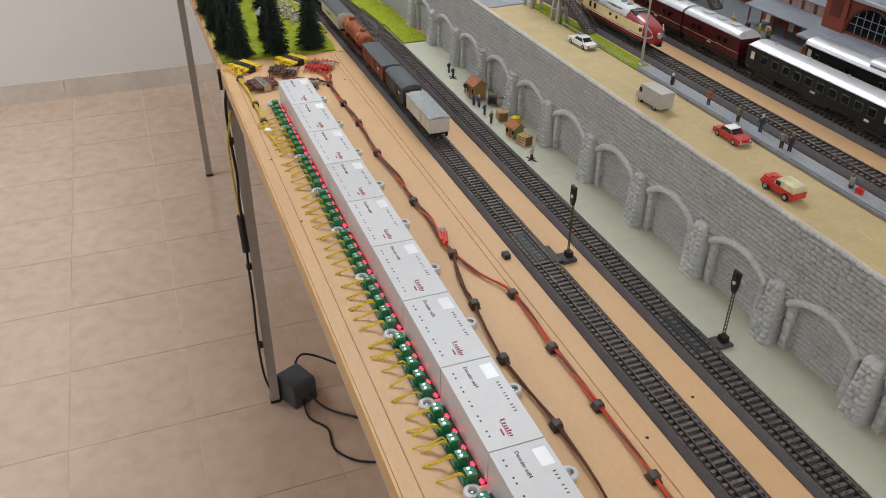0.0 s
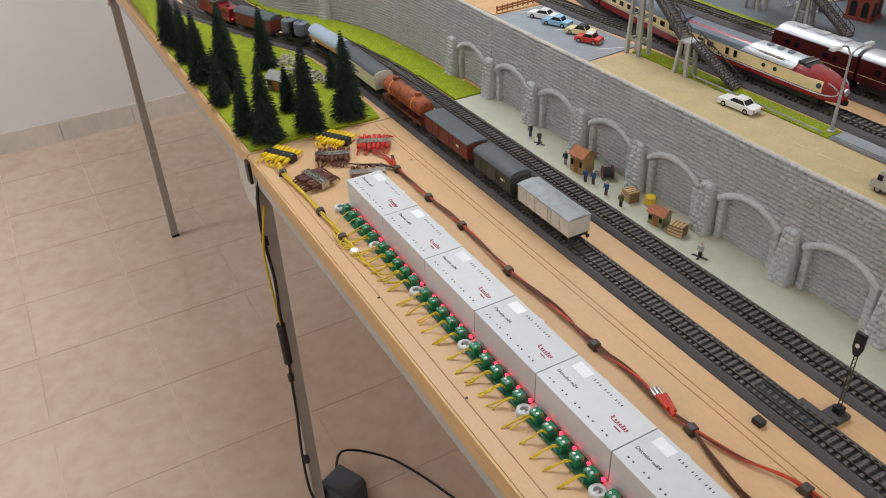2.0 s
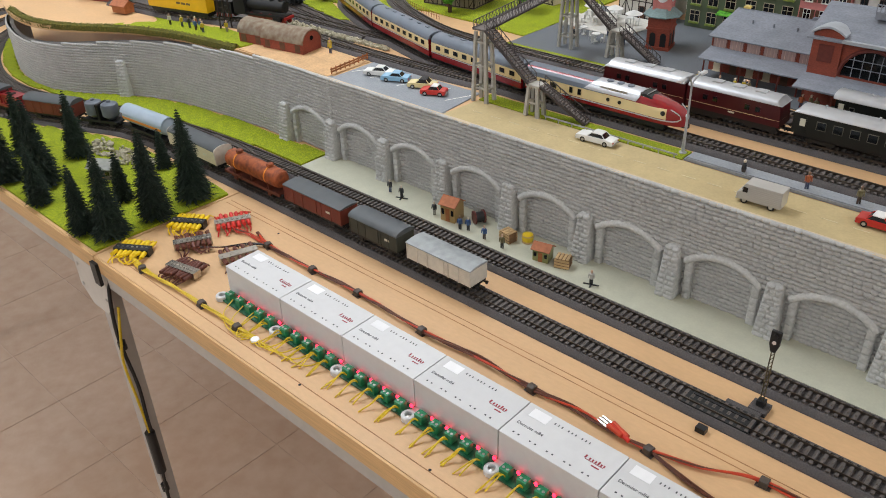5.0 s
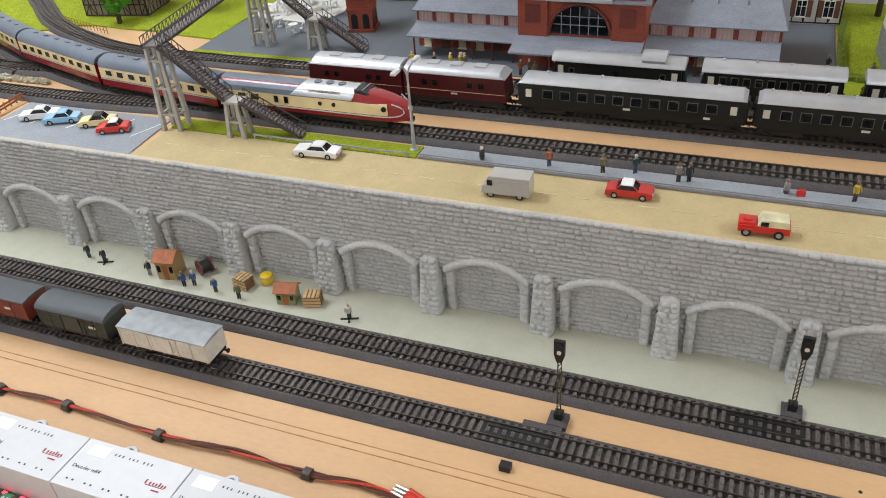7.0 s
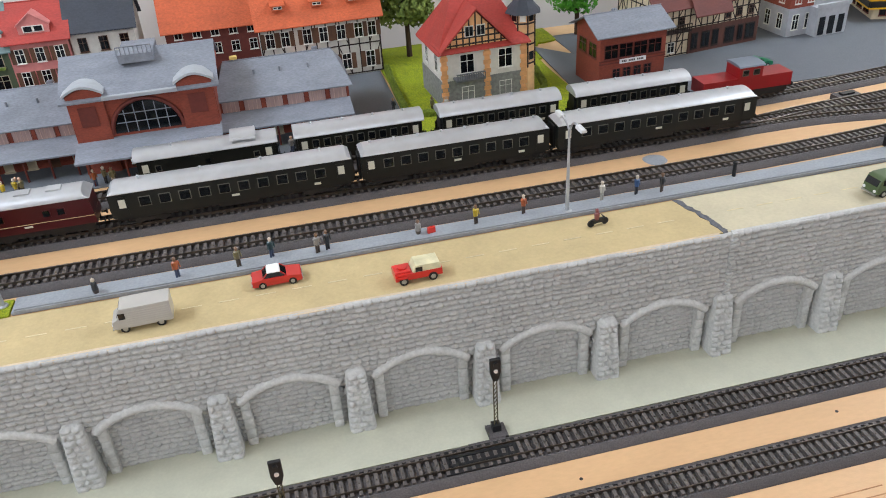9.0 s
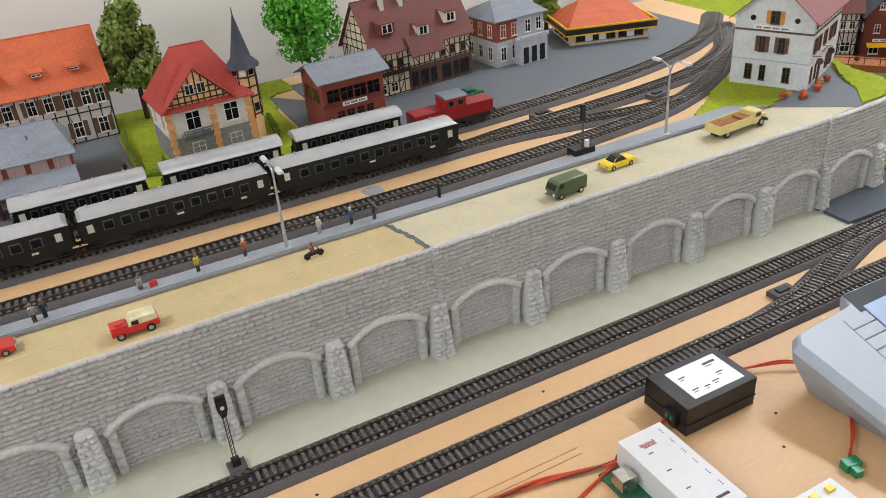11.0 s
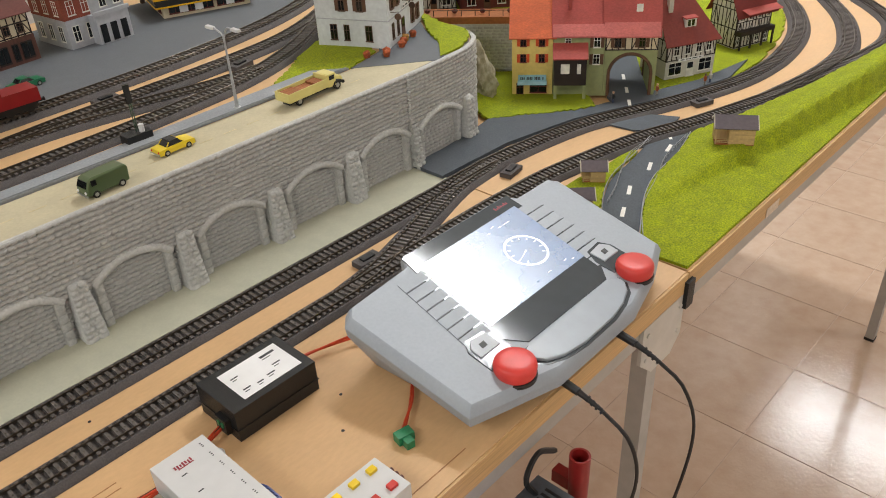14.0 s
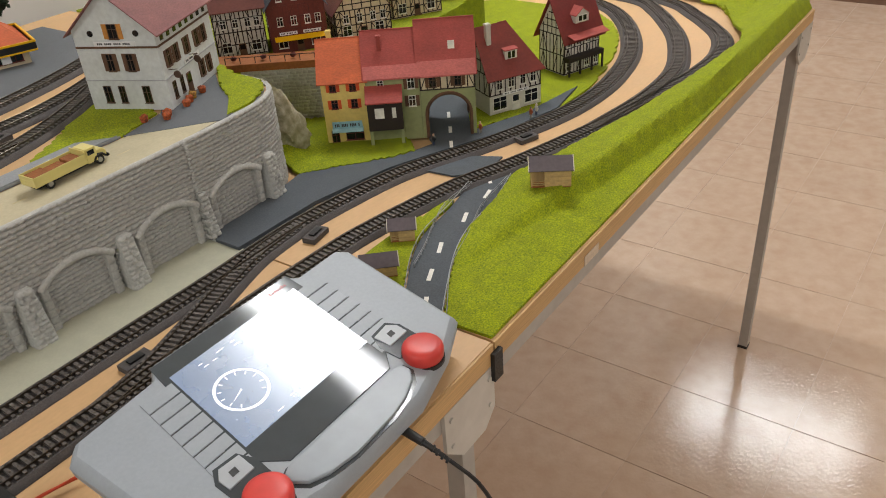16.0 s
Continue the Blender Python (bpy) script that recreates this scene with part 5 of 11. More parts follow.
def hood_loco(front, length):
    t = freight("shunting_locomotive", front, length, "dull red hood diesel locomotive with a grey cab roof")
    h = length / 2 - 6
    chassis(t, h, COACH_BLACK, (-h * 0.62, -h * 0.3, h * 0.3, h * 0.62))
    bm = fresh()
    box(bm, -h, h, -15.5, 15.5, 12, 18)
    bevel(bm, 0.8)
    part("deck", bm, LOCO_RED, t)
    for e, a, b, z in ((0, -h + 4, -14, 39), (1, 20, h - 4, 36)):
        bm = fresh()
        box(bm, a, b, -12, 12, 18, z)
        bevel(bm, 2.2, 3)
        hood = part("hood", bm, LOCO_RED, t)
        bm = fresh()
        for x in np.arange(a + 6, b - 4, 4.5):
            box(bm, x, x + 2.4, -12.4, 12.4, 22, z - 5)
        part("grille", bm, LOCO_RED, hood)
        bm = fresh()
        lathe(bm, [(5, 0), (5, 1.4), (3, 1.8)], 16)
        part("fan", bm, COACH_BLACK, hood, at=((a + b) / 2, 0, z - 0.3))
    bm = fresh()
    box(bm, -15, 21, -15, 15, 18, 42)
    bevel(bm, 1.2)
    part("cab", bm, LOCO_RED, t)
    windows(t, (-6, 10), 30, 10, 8, 15)
    bm = fresh()
    prism(bm, arc_roof(33, 41.5, 5), -18, 24, "x")
    part("cab_roof", bm, DARK_ROOF, t)
    bm = fresh()
    for e in (-1, 1):
        for s in (-1, 1):
            for k in np.linspace(0.45, 1, 4):
                cyl(bm, (e * h * k, s * 14.6, 18), (e * h * k, s * 14.6, 27), 0.4, n=5)
            cyl(bm, (e * h * 0.45, s * 14.6, 27), (e * h, s * 14.6, 27), 0.45, n=5)
    part("railing", bm, COACH_BLACK, t)
    bm = fresh()
    for s in (-1, 1):
        cyl(bm, (h, s * 9, 16), (h + 1, s * 9, 16), 1.3, n=10)
    part("tail_lamp", bm, HEADLIGHT, t)


t = covered(0, 122, WAGON_WHITE, mat("pale_grey_wagon_roof", rgb(150, 154, 154), 0.5), "off-white covered hopper wagon with a pale grey roof", flat=True, zw=36)
covered(126, 106, WAGON_DARK, DARK_ROOF, "dark grey-green covered wagon with a rounded roof", zw=36, rise=8)
covered(236, 140, WAGON_BROWN, DARK_ROOF, "brown covered wagon with a dark grey roof", flat=True, zw=37)
tank(380, 155, RUST, "weathered rust-orange tank wagon with two domes", 14.5, 32, bands=ORANGE, domes=2, frame_m=RUST_DARK)
BANANA = covered(540, 152, WAGON_CREAM, DARK_ROOF, "cream refrigerated van with a dark round roof and white ends", zw=37, rise=9, endm=WAGON_WHITE, ribs=2)
tank(696, 146, GAS_BLUE, "pale blue-grey gas tank wagon with an orange stripe", 15.5, 33, stripe=ORANGE, shade=GAS_BLUE)
silo_wagon(846, 92)
covered(942, 128, WAGON_BROWN, DARK_ROOF, "brown covered wagon with a grey arched roof", zw=37, rise=9)
hood_loco(1074, 160)


def lettering(text, size, material, parent, at, rot, name="lettering"):
    c = bpy.data.curves.new(name, "FONT")
    c.body, c.size, c.extrude, c.align_x, c.align_y = text, size * MM, 0.0001, "CENTER", "CENTER"
    tmp = bpy.data.objects.new(name, c)
    scene.collection.objects.link(tmp)
    me = bpy.data.meshes.new_from_object(tmp.evaluated_get(bpy.context.evaluated_depsgraph_get()))
    bpy.data.objects.remove(tmp)
    me.materials.clear()
    me.materials.append(material)
    ob = new(name, me)
    ob.parent = parent
    ob.location = Vector(at) * MM
    ob.rotation_euler = [radians(a) for a in rot]
    return ob


lettering("Bananen", 8, DARK_TEXT, BANANA, (-8, -16.9, 26), (90, 0, 0))

# ---- the front of the table: switching boxes, wiring, console ----
def wire(t, pts, r, material, name="wire", step=6.0):
    bm = fresh()
    tube(bm, spline(pts, step), r, 6)
    return part(name, bm, material, t)


BOX_X0, BOX_PITCH, BOX_COUNT = -548.0, 109.8, 9


def decoder_box():
    """One white switching box with its row of terminals; its base is the middle of its foot."""
    t = thing("decoder_box", 0, 0, 0, 0, "white plastic switching box with green terminals and red lights", "electronics box", "row of switching boxes")
    bm = fresh()
    box(bm, -54.2, 54.2, -25, 25, 3, 40)
    bevel(bm, 1.8, 2)
    case = part("case", bm, WHITE_PLASTIC, t)
    bm = fresh()
    box(bm, -43, 53, -44, 27, 1.0, 3.0)
    part("circuit_board", bm, PCB, t)
    bm = fresh()
    box(bm, -46, -26, 9, 21, 40.0, 40.25)
    part("sticker", bm, PALE_STICKER, case)
    lettering("Decoder m84", 5.2, DARK_TEXT, case, (-34, -4, 40.1), (0, 0, 0))
    bm = fresh()
    for x in (-44, -25, -6, 13, 32):
        for k in (0, 6):
            box(bm, x + k, x + k + 1.8, -18, -16.4, 40, 40.2)
    for x in (-20, -5, 10):
        for k in (0, 4, 8):
            box(bm, x + k, x + k + 1.1, 15, 17.4, 40, 40.2)
    part("printed_mark", bm, DARK_TEXT, case)
    bm = fresh()
    for k, (a, b) in enumerate(((0, 6), (4.4, 4), (7.6, 4), (10.6, 4), (13.6, 6), (16.4, 4), (19.2, 4))):
        box(bm, 24 + a, 25.6 + a, -1, -1 + b * 0.7, 40, 40.22)
    box(bm, 25, 44, -2.0, -1.4, 40, 40.22)
    box(bm, 34, 42, -6, -4.6, 40, 40.22)
    part("red_logo", bm, RED_PRINT, case, "small red printed mark")
    bm = fresh()
    box(bm, -5, 5, -4.5, 4.5, 3, 13)
    bevel(bm, 0.5)
    for y in (-3, 0):
        box(bm, -4.2, -0.6, y - 4.8 + 3, y - 1.8 + 3, 12.8, 13.2)
    block_me = solid(bm, "terminal_block", TERMINAL, 30)
    bm = fresh()
    for sx in (-2.4, 2.4):
        cyl(bm, (sx, -1, 12.6), (sx, -1, 13.4), 1.5, n=8)
    screw_me = solid(bm, "terminal_screw", METAL, 30)
    bm = fresh()
    lathe(bm, [(1.7, 0), (1.7, 3.2), (1.2, 4.2), (0.3, 4.7)], 10)
    led_me = solid(bm, "light", LED_RED, 60)
    for k in range(5):
        x = -36 + 20.2 * k
        b = piece("terminal_block", block_me, t, (x, -36, 0), (0, 0, 0))
        piece("terminal_screw", screw_me, b, (0, 0, 0))
        piece("light", led_me, t, (x + 9, -28.5, 5), (25, 0, 0))
    for x, y in ((-50, -40), (-40, 44)):
        bm = fresh()
        lathe(bm, [(8, 0.2), (8, 5.5), (7, 6.6), (4.2, 6.6), (4.0, 2.5)], 18, x, y)
        box(bm, x - 5, x + 5, y + (2 if y < 0 else -20), y + (20 if y < 0 else -2), 0.2, 3)
        lug = part("mounting_lug", bm, WHITE_PLASTIC, t)
        bm = fresh()
        lathe(bm, [(3.2, 2), (3.2, 3.6), (1.6, 4.4), (0.4, 4.5)], 12, x, y)
        part("screw", bm, METAL, lug)
    return t


def boxes():
    first = decoder_box()
    first.matrix_basis = place(BOX_X0 + BOX_PITCH / 2, -322, 0)
    row = [first]
    for i in range(1, BOX_COUNT):
        row.append(copy_thing(first, place(BOX_X0 + (i + 0.5) * BOX_PITCH, -322, 0)))
    for i, t in enumerate(row):
        rnd = random.Random(i + 3)
        for k in range(5):
            x = -36 + 20.2 * k
            if i == 0 and k < 3:
                continue
            bm = fresh()
            for q in range(rnd.choice((2, 3))):
                dx = rnd.uniform(-2.5, 2.5)
                e = (x + dx - rnd.uniform(4, 10), -62 - rnd.uniform(0, 8), 0.6)
                tube(bm, spline([(x + dx, -40, 6), (x + dx - 1, -45, 10 + rnd.uniform(-2, 3)), (x + dx - 4, -53, 6), e], 3), 0.8, 5)
            part("wire_tail", bm, YELLOW_WIRE, t, "thin yellow wires in the terminals")


boxes()


def clip(x, y, rz=0.0):
    t = thing("cable_clip", x, y, 0.2, rz, "small brown adhesive cable clip", "cable clip", "cable clips")
    bm = fresh()
    box(bm, -7, 7, -5.5, 5.5, 0, 1.4)
    prism(bm, [(-5.5, 1.4), (5.5, 1.4), (4.5, 7.4), (0, 8.6), (-4.5, 7.4)], -4.2, 4.2, "x")
    bevel(bm, 0.6)
    part("clip_body", bm, CLIP, t)


for x, y, a in ((-599, -248, -12), (-503, -248, -12), (-417, -246, -6), (-302, -250, -4), (-144, -247, -4), (-6, -245, -10), (93, -212, 4), (192, -214, 0), (282, -213, 0), (373, -212, 0), (96, -260, -4), (190, -268, 0), (291, -261, 0), (-681, -394, -20), (-549, -388, -6), (-474, -388, -8), (565, -236, 10)):
    clip(x, y, a)


def bundle(name, pts, count, r, material, spread, label, seed, second=None):
    t = thing(name, pts[0][0], pts[0][1], 0.2, 0, label, "cable", "cable bundles")
    o = Vector((pts[0][0], pts[0][1], 0))
    for k in range(count):
        rnd = random.Random(seed * 31 + k)
        line = []
        for x, y, z in pts:
            line.append((x - o.x + rnd.uniform(-spread, spread), y - o.y + rnd.uniform(-spread, spread), max(r, z + rnd.uniform(-spread, spread) * 0.5)))
        dense = spline(line, 7)
        for i in range(len(dense)):
            dense[i][1] += math.sin(i * 0.42 + k * 2.1) * spread * 0.5
            dense[i][2] = max(r, dense[i][2] + math.cos(i * 0.42 + k * 2.1) * spread * 0.5)
        bm = fresh()
        tube(bm, dense, r, 6)
        part("wire", bm, second if second and k % 3 == 2 else material, t)
    return t


bundle("cable_bundle", [(-640, -236, 3), (-599, -248, 4), (-503, -248, 4), (-417, -246, 4), (-302, -250, 4), (-220, -246, 5), (-144, -247, 4), (-90, -243, 4), (-50, -246, 4), (-6, -245, 4)], 7, 1.15, BROWN_WIRE, 1.7, "brown and red wires bundled along the table", 1, RED_WIRE)
bundle("cable_bundle", [(-6, -245, 4), (40, -232, 3), (93, -212, 4), (192, -214, 4), (282, -213, 4), (373, -212, 4), (470, -218, 4), (565, -236, 4), (632, -222, 8)], 4, 1.2, RED_WIRE, 1.5, "orange-red wires fixed with clips", 2, BROWN_WIRE)
bundle("cable_bundle", [(-6, -245, 4), (50, -257, 3), (96, -260, 4), (190, -268, 4), (291, -261, 4), (380, -262, 4), (440, -280, 3)], 3, 1.1, BROWN_WIRE, 1.2, "thin brown wires fixed with clips", 3)
bundle("cable_bundle", [(-736, -386, 6), (-681, -394, 4), (-610, -390, 4), (-549, -388, 4), (-474, -388, 4), (-445, -386, 3)], 7, 1.0, YELLOW_WIRE, 2.2, "bundle of thin yellow wires along the table edge", 4)
fan = thing("cable_bundle", -445, -386, 0.2, 0, "fanned-out thin yellow wires that run to the terminals", "cable", "cable bundles")
for k in range(9):
    x1 = BOX_X0 + 26 + 21.2 * k + (0 if k < 4 else 10)
    dip = 10 - abs(k - 3) * 2
    wire(fan, [(0, 0, 3), ((x1 + 445) * 0.45, -6 - dip + k, 3), ((x1 + 445) * 0.85, 4, 4), (x1 + 445, 26, 7)], 0.75, YELLOW_WIRE, step=5)
bm = fresh()
lathe(bm, [(5, 0), (6, 2), (5, 4.4), (2, 5)], 12)
part("glue_blob", bm, PALE_STICKER, fan, "pale blob of glue", at=(6, -2, 0))

joint = thing("cable_joint", -55, -241, 0.2, -14, "red insulated cable joint with bare ends", "cable connector")
for k, (dy, l) in enumerate(((0, 26), (4, 22), (-4, 18))):
    bm = fresh()
    cyl(bm, (4, dy, 6 + k), (4 + l, dy * 0.6, 5 + k), 2.4, n=10)
    part("sleeve", bm, mat("red_sleeve", rgb(206, 44, 28), 0.4) if k == 0 else RED_WIRE, joint)
    bm = fresh()
    cyl(bm, (-10, dy, 4), (4, dy, 5), 1.7, n=8)
    part("bare_end", bm, METAL, joint)


def terminal_strip(x, y, rz, material, core, label, n=7):
    t = thing("terminal_strip", x, y, 0.2, rz, label, "terminal strip", "terminal strips")
    bm = fresh()
    box(bm, -26, 26, -6.5, 6.5, 0, 11)
    bevel(bm, 0.8)
    part("bar", bm, core, t)
    for k in range(n):
        u = -21 + 42 * k / (n - 1)
        for s in (-1, 1):
            bm = fresh()
            cyl(bm, (u, s * 6, 7), (u + random.uniform(-1.5, 1.5), s * 20, 5.5 + random.uniform(0, 5)), 3.2, 2.7, n=10)
            plug = part("plug", bm, material, t)
            bm = fresh()
            tube(bm, spline([(u, s * 19, 6), (u + random.uniform(-3, 3), s * 26, 6), (u + random.uniform(-9, 9), s * 29, 1.2)], 3), 1.1, 5)
            part("wire", bm, material, plug)
    bm = fresh()
    for k in range(n):
        u = -21 + 42 * k / (n - 1)
        cyl(bm, (u, 0, 10.6), (u, 0, 12), 1.6, n=8)
    part("screws", bm, METAL, t)


YP = mat("yellow_plug", rgb(232, 196, 20), 0.4, var=0.06, scale=100)
BP = mat("brown_plug", rgb(96, 50, 36), 0.42, var=0.12, scale=100)
RP = mat("red_plug", rgb(196, 44, 34), 0.42, var=0.06, scale=100)
terminal_strip(-731, -379, 32, YP, BLACK_PLASTIC, "black terminal strip full of yellow plugs")
terminal_strip(-738, -287, 32, YP, BLACK_PLASTIC, "black terminal strip full of yellow plugs")
terminal_strip(-690, -243, 62, RP, METAL, "metal terminal strip with red plugs")
terminal_strip(-686, -313, 62, BP, METAL, "metal terminal strip with brown plugs")
terminal_strip(-632, -362, 12, BP, METAL, "metal terminal strip with brown plugs", 8)
terminal_strip(-606, -292, 70, BP, METAL, "short metal terminal strip with brown plugs", 5)
bundle("cable_bundle", [(-690, -255, 6), (-660, -250, 5), (-640, -246, 3), (-599, -248, 4)], 4, 0.9, RED_WIRE, 2.0, "thin red wires from the terminal strip", 6, BROWN_WIRE)
bundle("cable_bundle", [(-672, -320, 6), (-640, -290, 5), (-620, -262, 4), (-599, -248, 4)], 4, 0.9, BLACK_RUBBER, 2.0, "thin dark wires from the terminal strip", 7, BROWN_WIRE)

# grooves along the board, small holes
GROOVE = mat("scored_board", rgb(168, 122, 78), 0.7, var=0.25, scale=60)
for y, x1 in ((-199.0, 540), (-207.5, 540), (-400.0, 760)):
    bm = fresh()
    box(bm, -760, x1, -0.5, 0.5, 0.05, 0.35)
    solo("board_groove", bm, GROOVE, 0, y, 0, 0, "thin dark scored line along the board", "groove", "scored lines", "structure")
rnd = random.Random(12)
for x, y in ((-340, -402), (-150, -398), (300, -120), (735, -265), (560, -112), (705, -302), (40, -118), (-620, -215), (330, -190), (820, -215)):
    bm = fresh()
    lathe(bm, [(1.7, 0.02), (1.6, 0.3), (0.4, 0.35)], 10)
    solo("drill_hole", bm, COACH_BLACK, x, y, 0, 0, "small dark drill hole in the board", "hole", "drill holes", "structure")

# ---- right-hand electronics ----
t = thing("power_module", 682, -213, 0.2, 0, "black plastic power module with a white label", "electronics box")
bm = fresh()
box(bm, -45, 45, -30, 30, 0, 34)
bevel(bm, 1.6, 2)
case = part("case", bm, BLACK_PLASTIC, t)
bm = fresh()
box(bm, -46, 46, -31, 31, 12, 13.4)
part("seam_rim", bm, BLACK_PLASTIC, case)
bm = fresh()
box(bm, -28, 36, -22, 22, 34.0, 34.3)
bevel(bm, 0.1)
lab = part("label", bm, PALE_STICKER, case, "white printed label")
bm = fresh()
for x, y, w in ((14, 12, 16), (-22, 8, 8), (-22, -12, 8), (4, -12, 9), (16, -4, 9), (-8, -14, 7)):
    box(bm, x, x + w, y, y + (3.2 if w > 12 else 1.6), 34.3, 34.45)
    box(bm, x, x + w * 0.6, y - 3, y - 2, 34.3, 34.45)
part("print", bm, DARK_TEXT, lab)
bm = fresh()
box(bm, -51, -44, -20, -4, 6, 22)
bevel(bm, 0.8)
sock = part("socket", bm, BLACK_PLASTIC, t)
bm = fresh()
for k in (-17, -11):
    box(bm, -52, -50, k, k + 3.5, 13, 18)
part("terminal", bm, TERMINAL, sock)

t = thing("decoder_box", 582, -292, 0.2, 0, "white switching box turned lengthways with blue wires", "electronics box", "row of switching boxes")
bm = fresh()
box(bm, -25, 25, -54, 54, 3, 30)
bevel(bm, 1.8, 2)
case = part("case", bm, WHITE_PLASTIC, t)
bm = fresh()
box(bm, -48, 34, -52, 52, 1, 3)
part("circuit_board", bm, PCB, t)
bm = fresh()
for k in range(6):
    for q in range(3):
        box(bm, 17, 18.4, 46 - k * 15 - q * 2.4, 47 - k * 15 - q * 2.4, 30, 30.2)
for k in range(3):
    box(bm, -12, -7, 26 - 24 * k, 27.2 - 24 * k, 30, 30.2)
box(bm, 2, 16, -44, -41, 30, 30.2)
part("print", bm, DARK_TEXT, case)
bm = fresh()
for k in range(7):
    box(bm, -12 + k * 2.4, -10.6 + k * 2.4, 36 - (k % 2), 40 - (k % 3) * 0.5, 30, 30.25)
box(bm, -10, 4, 34, 35, 30, 30.25)
part("red_logo", bm, RED_PRINT, case, "small red printed mark")
bm = fresh()
box(bm, -46, -30, 20, 36, 3, 19)
bevel(bm, 1)
part("metal_socket", bm, METAL, t)
bm = fresh()
for k in range(6):
    tube(bm, spline([(27, -8 - k * 5, 7), (34, -12 - k * 5, 9), (37, -22 - k * 4, 6), (33, -34 - k * 3, 1.5)], 4), 0.9, 5)
part("wire_tail", bm, mat("blue_wire", rgb(40, 60, 130), 0.45), t, "thin blue wires")
bm = fresh()
lathe(bm, [(7, 0), (7, 4.5), (6, 5.6), (3.8, 5.6), (3.6, 2.5)], 18, 31, 50)
part("mounting_lug", bm, WHITE_PLASTIC, t)

t = thing("push_button_panel", 650, -383, 0.2, -90, "white push-button panel with yellow and red keys", "control panel")
bm = fresh()
box(bm, -21, 21, -40, 40, 0, 20)
bevel(bm, 1.5, 2)
case = part("case", bm, WHITE_PLASTIC, t)
for x, m, what in ((-12, YP, "yellow push button"), (12, RP, "red push button")):
    for k in range(4):
        bm = fresh()
        box(bm, -3, 3, -4, 4, 0, 3.5)
        bevel(bm, 0.7)
        part("push_button", bm, m, case, what, at=(x, 28 - 19 * k, 19.6))
for s in (-1, 1):
    bm = fresh()
    for k in range(3):
        cyl(bm, (-10 + 6 * k, s * 40, 8), (-10 + 6 * k, s * 48, 6), 2.6, n=10)
    part("plug", bm, BP, case)

t = thing("green_connector", 733, -352, 0.2, -12, "small green plug-in terminal on red twin wires", "connector")
bm = fresh()
box(bm, -8, 8, -5, 5, 0, 9)
box(bm, -5, 3, -13, -4, 0, 8)
bevel(bm, 0.7)
part("plug_body", bm, TERMINAL, t)
bundle("cable_bundle", [(728, -206, 12), (760, -204, 8), (800, -222, 8), (816, -250, 4), (802, -290, 3), (770, -325, 4), (737, -347, 6)], 2, 1.25, RED_WIRE, 2.0, "orange-red twin wire to the green plug", 9)
bundle("cable_bundle", [(632, -222, 8), (560, -238, 3), (480, -262, 3), (440, -276, 3)], 2, 1.25, RED_WIRE, 1.5, "orange-red wires to the power module", 10)


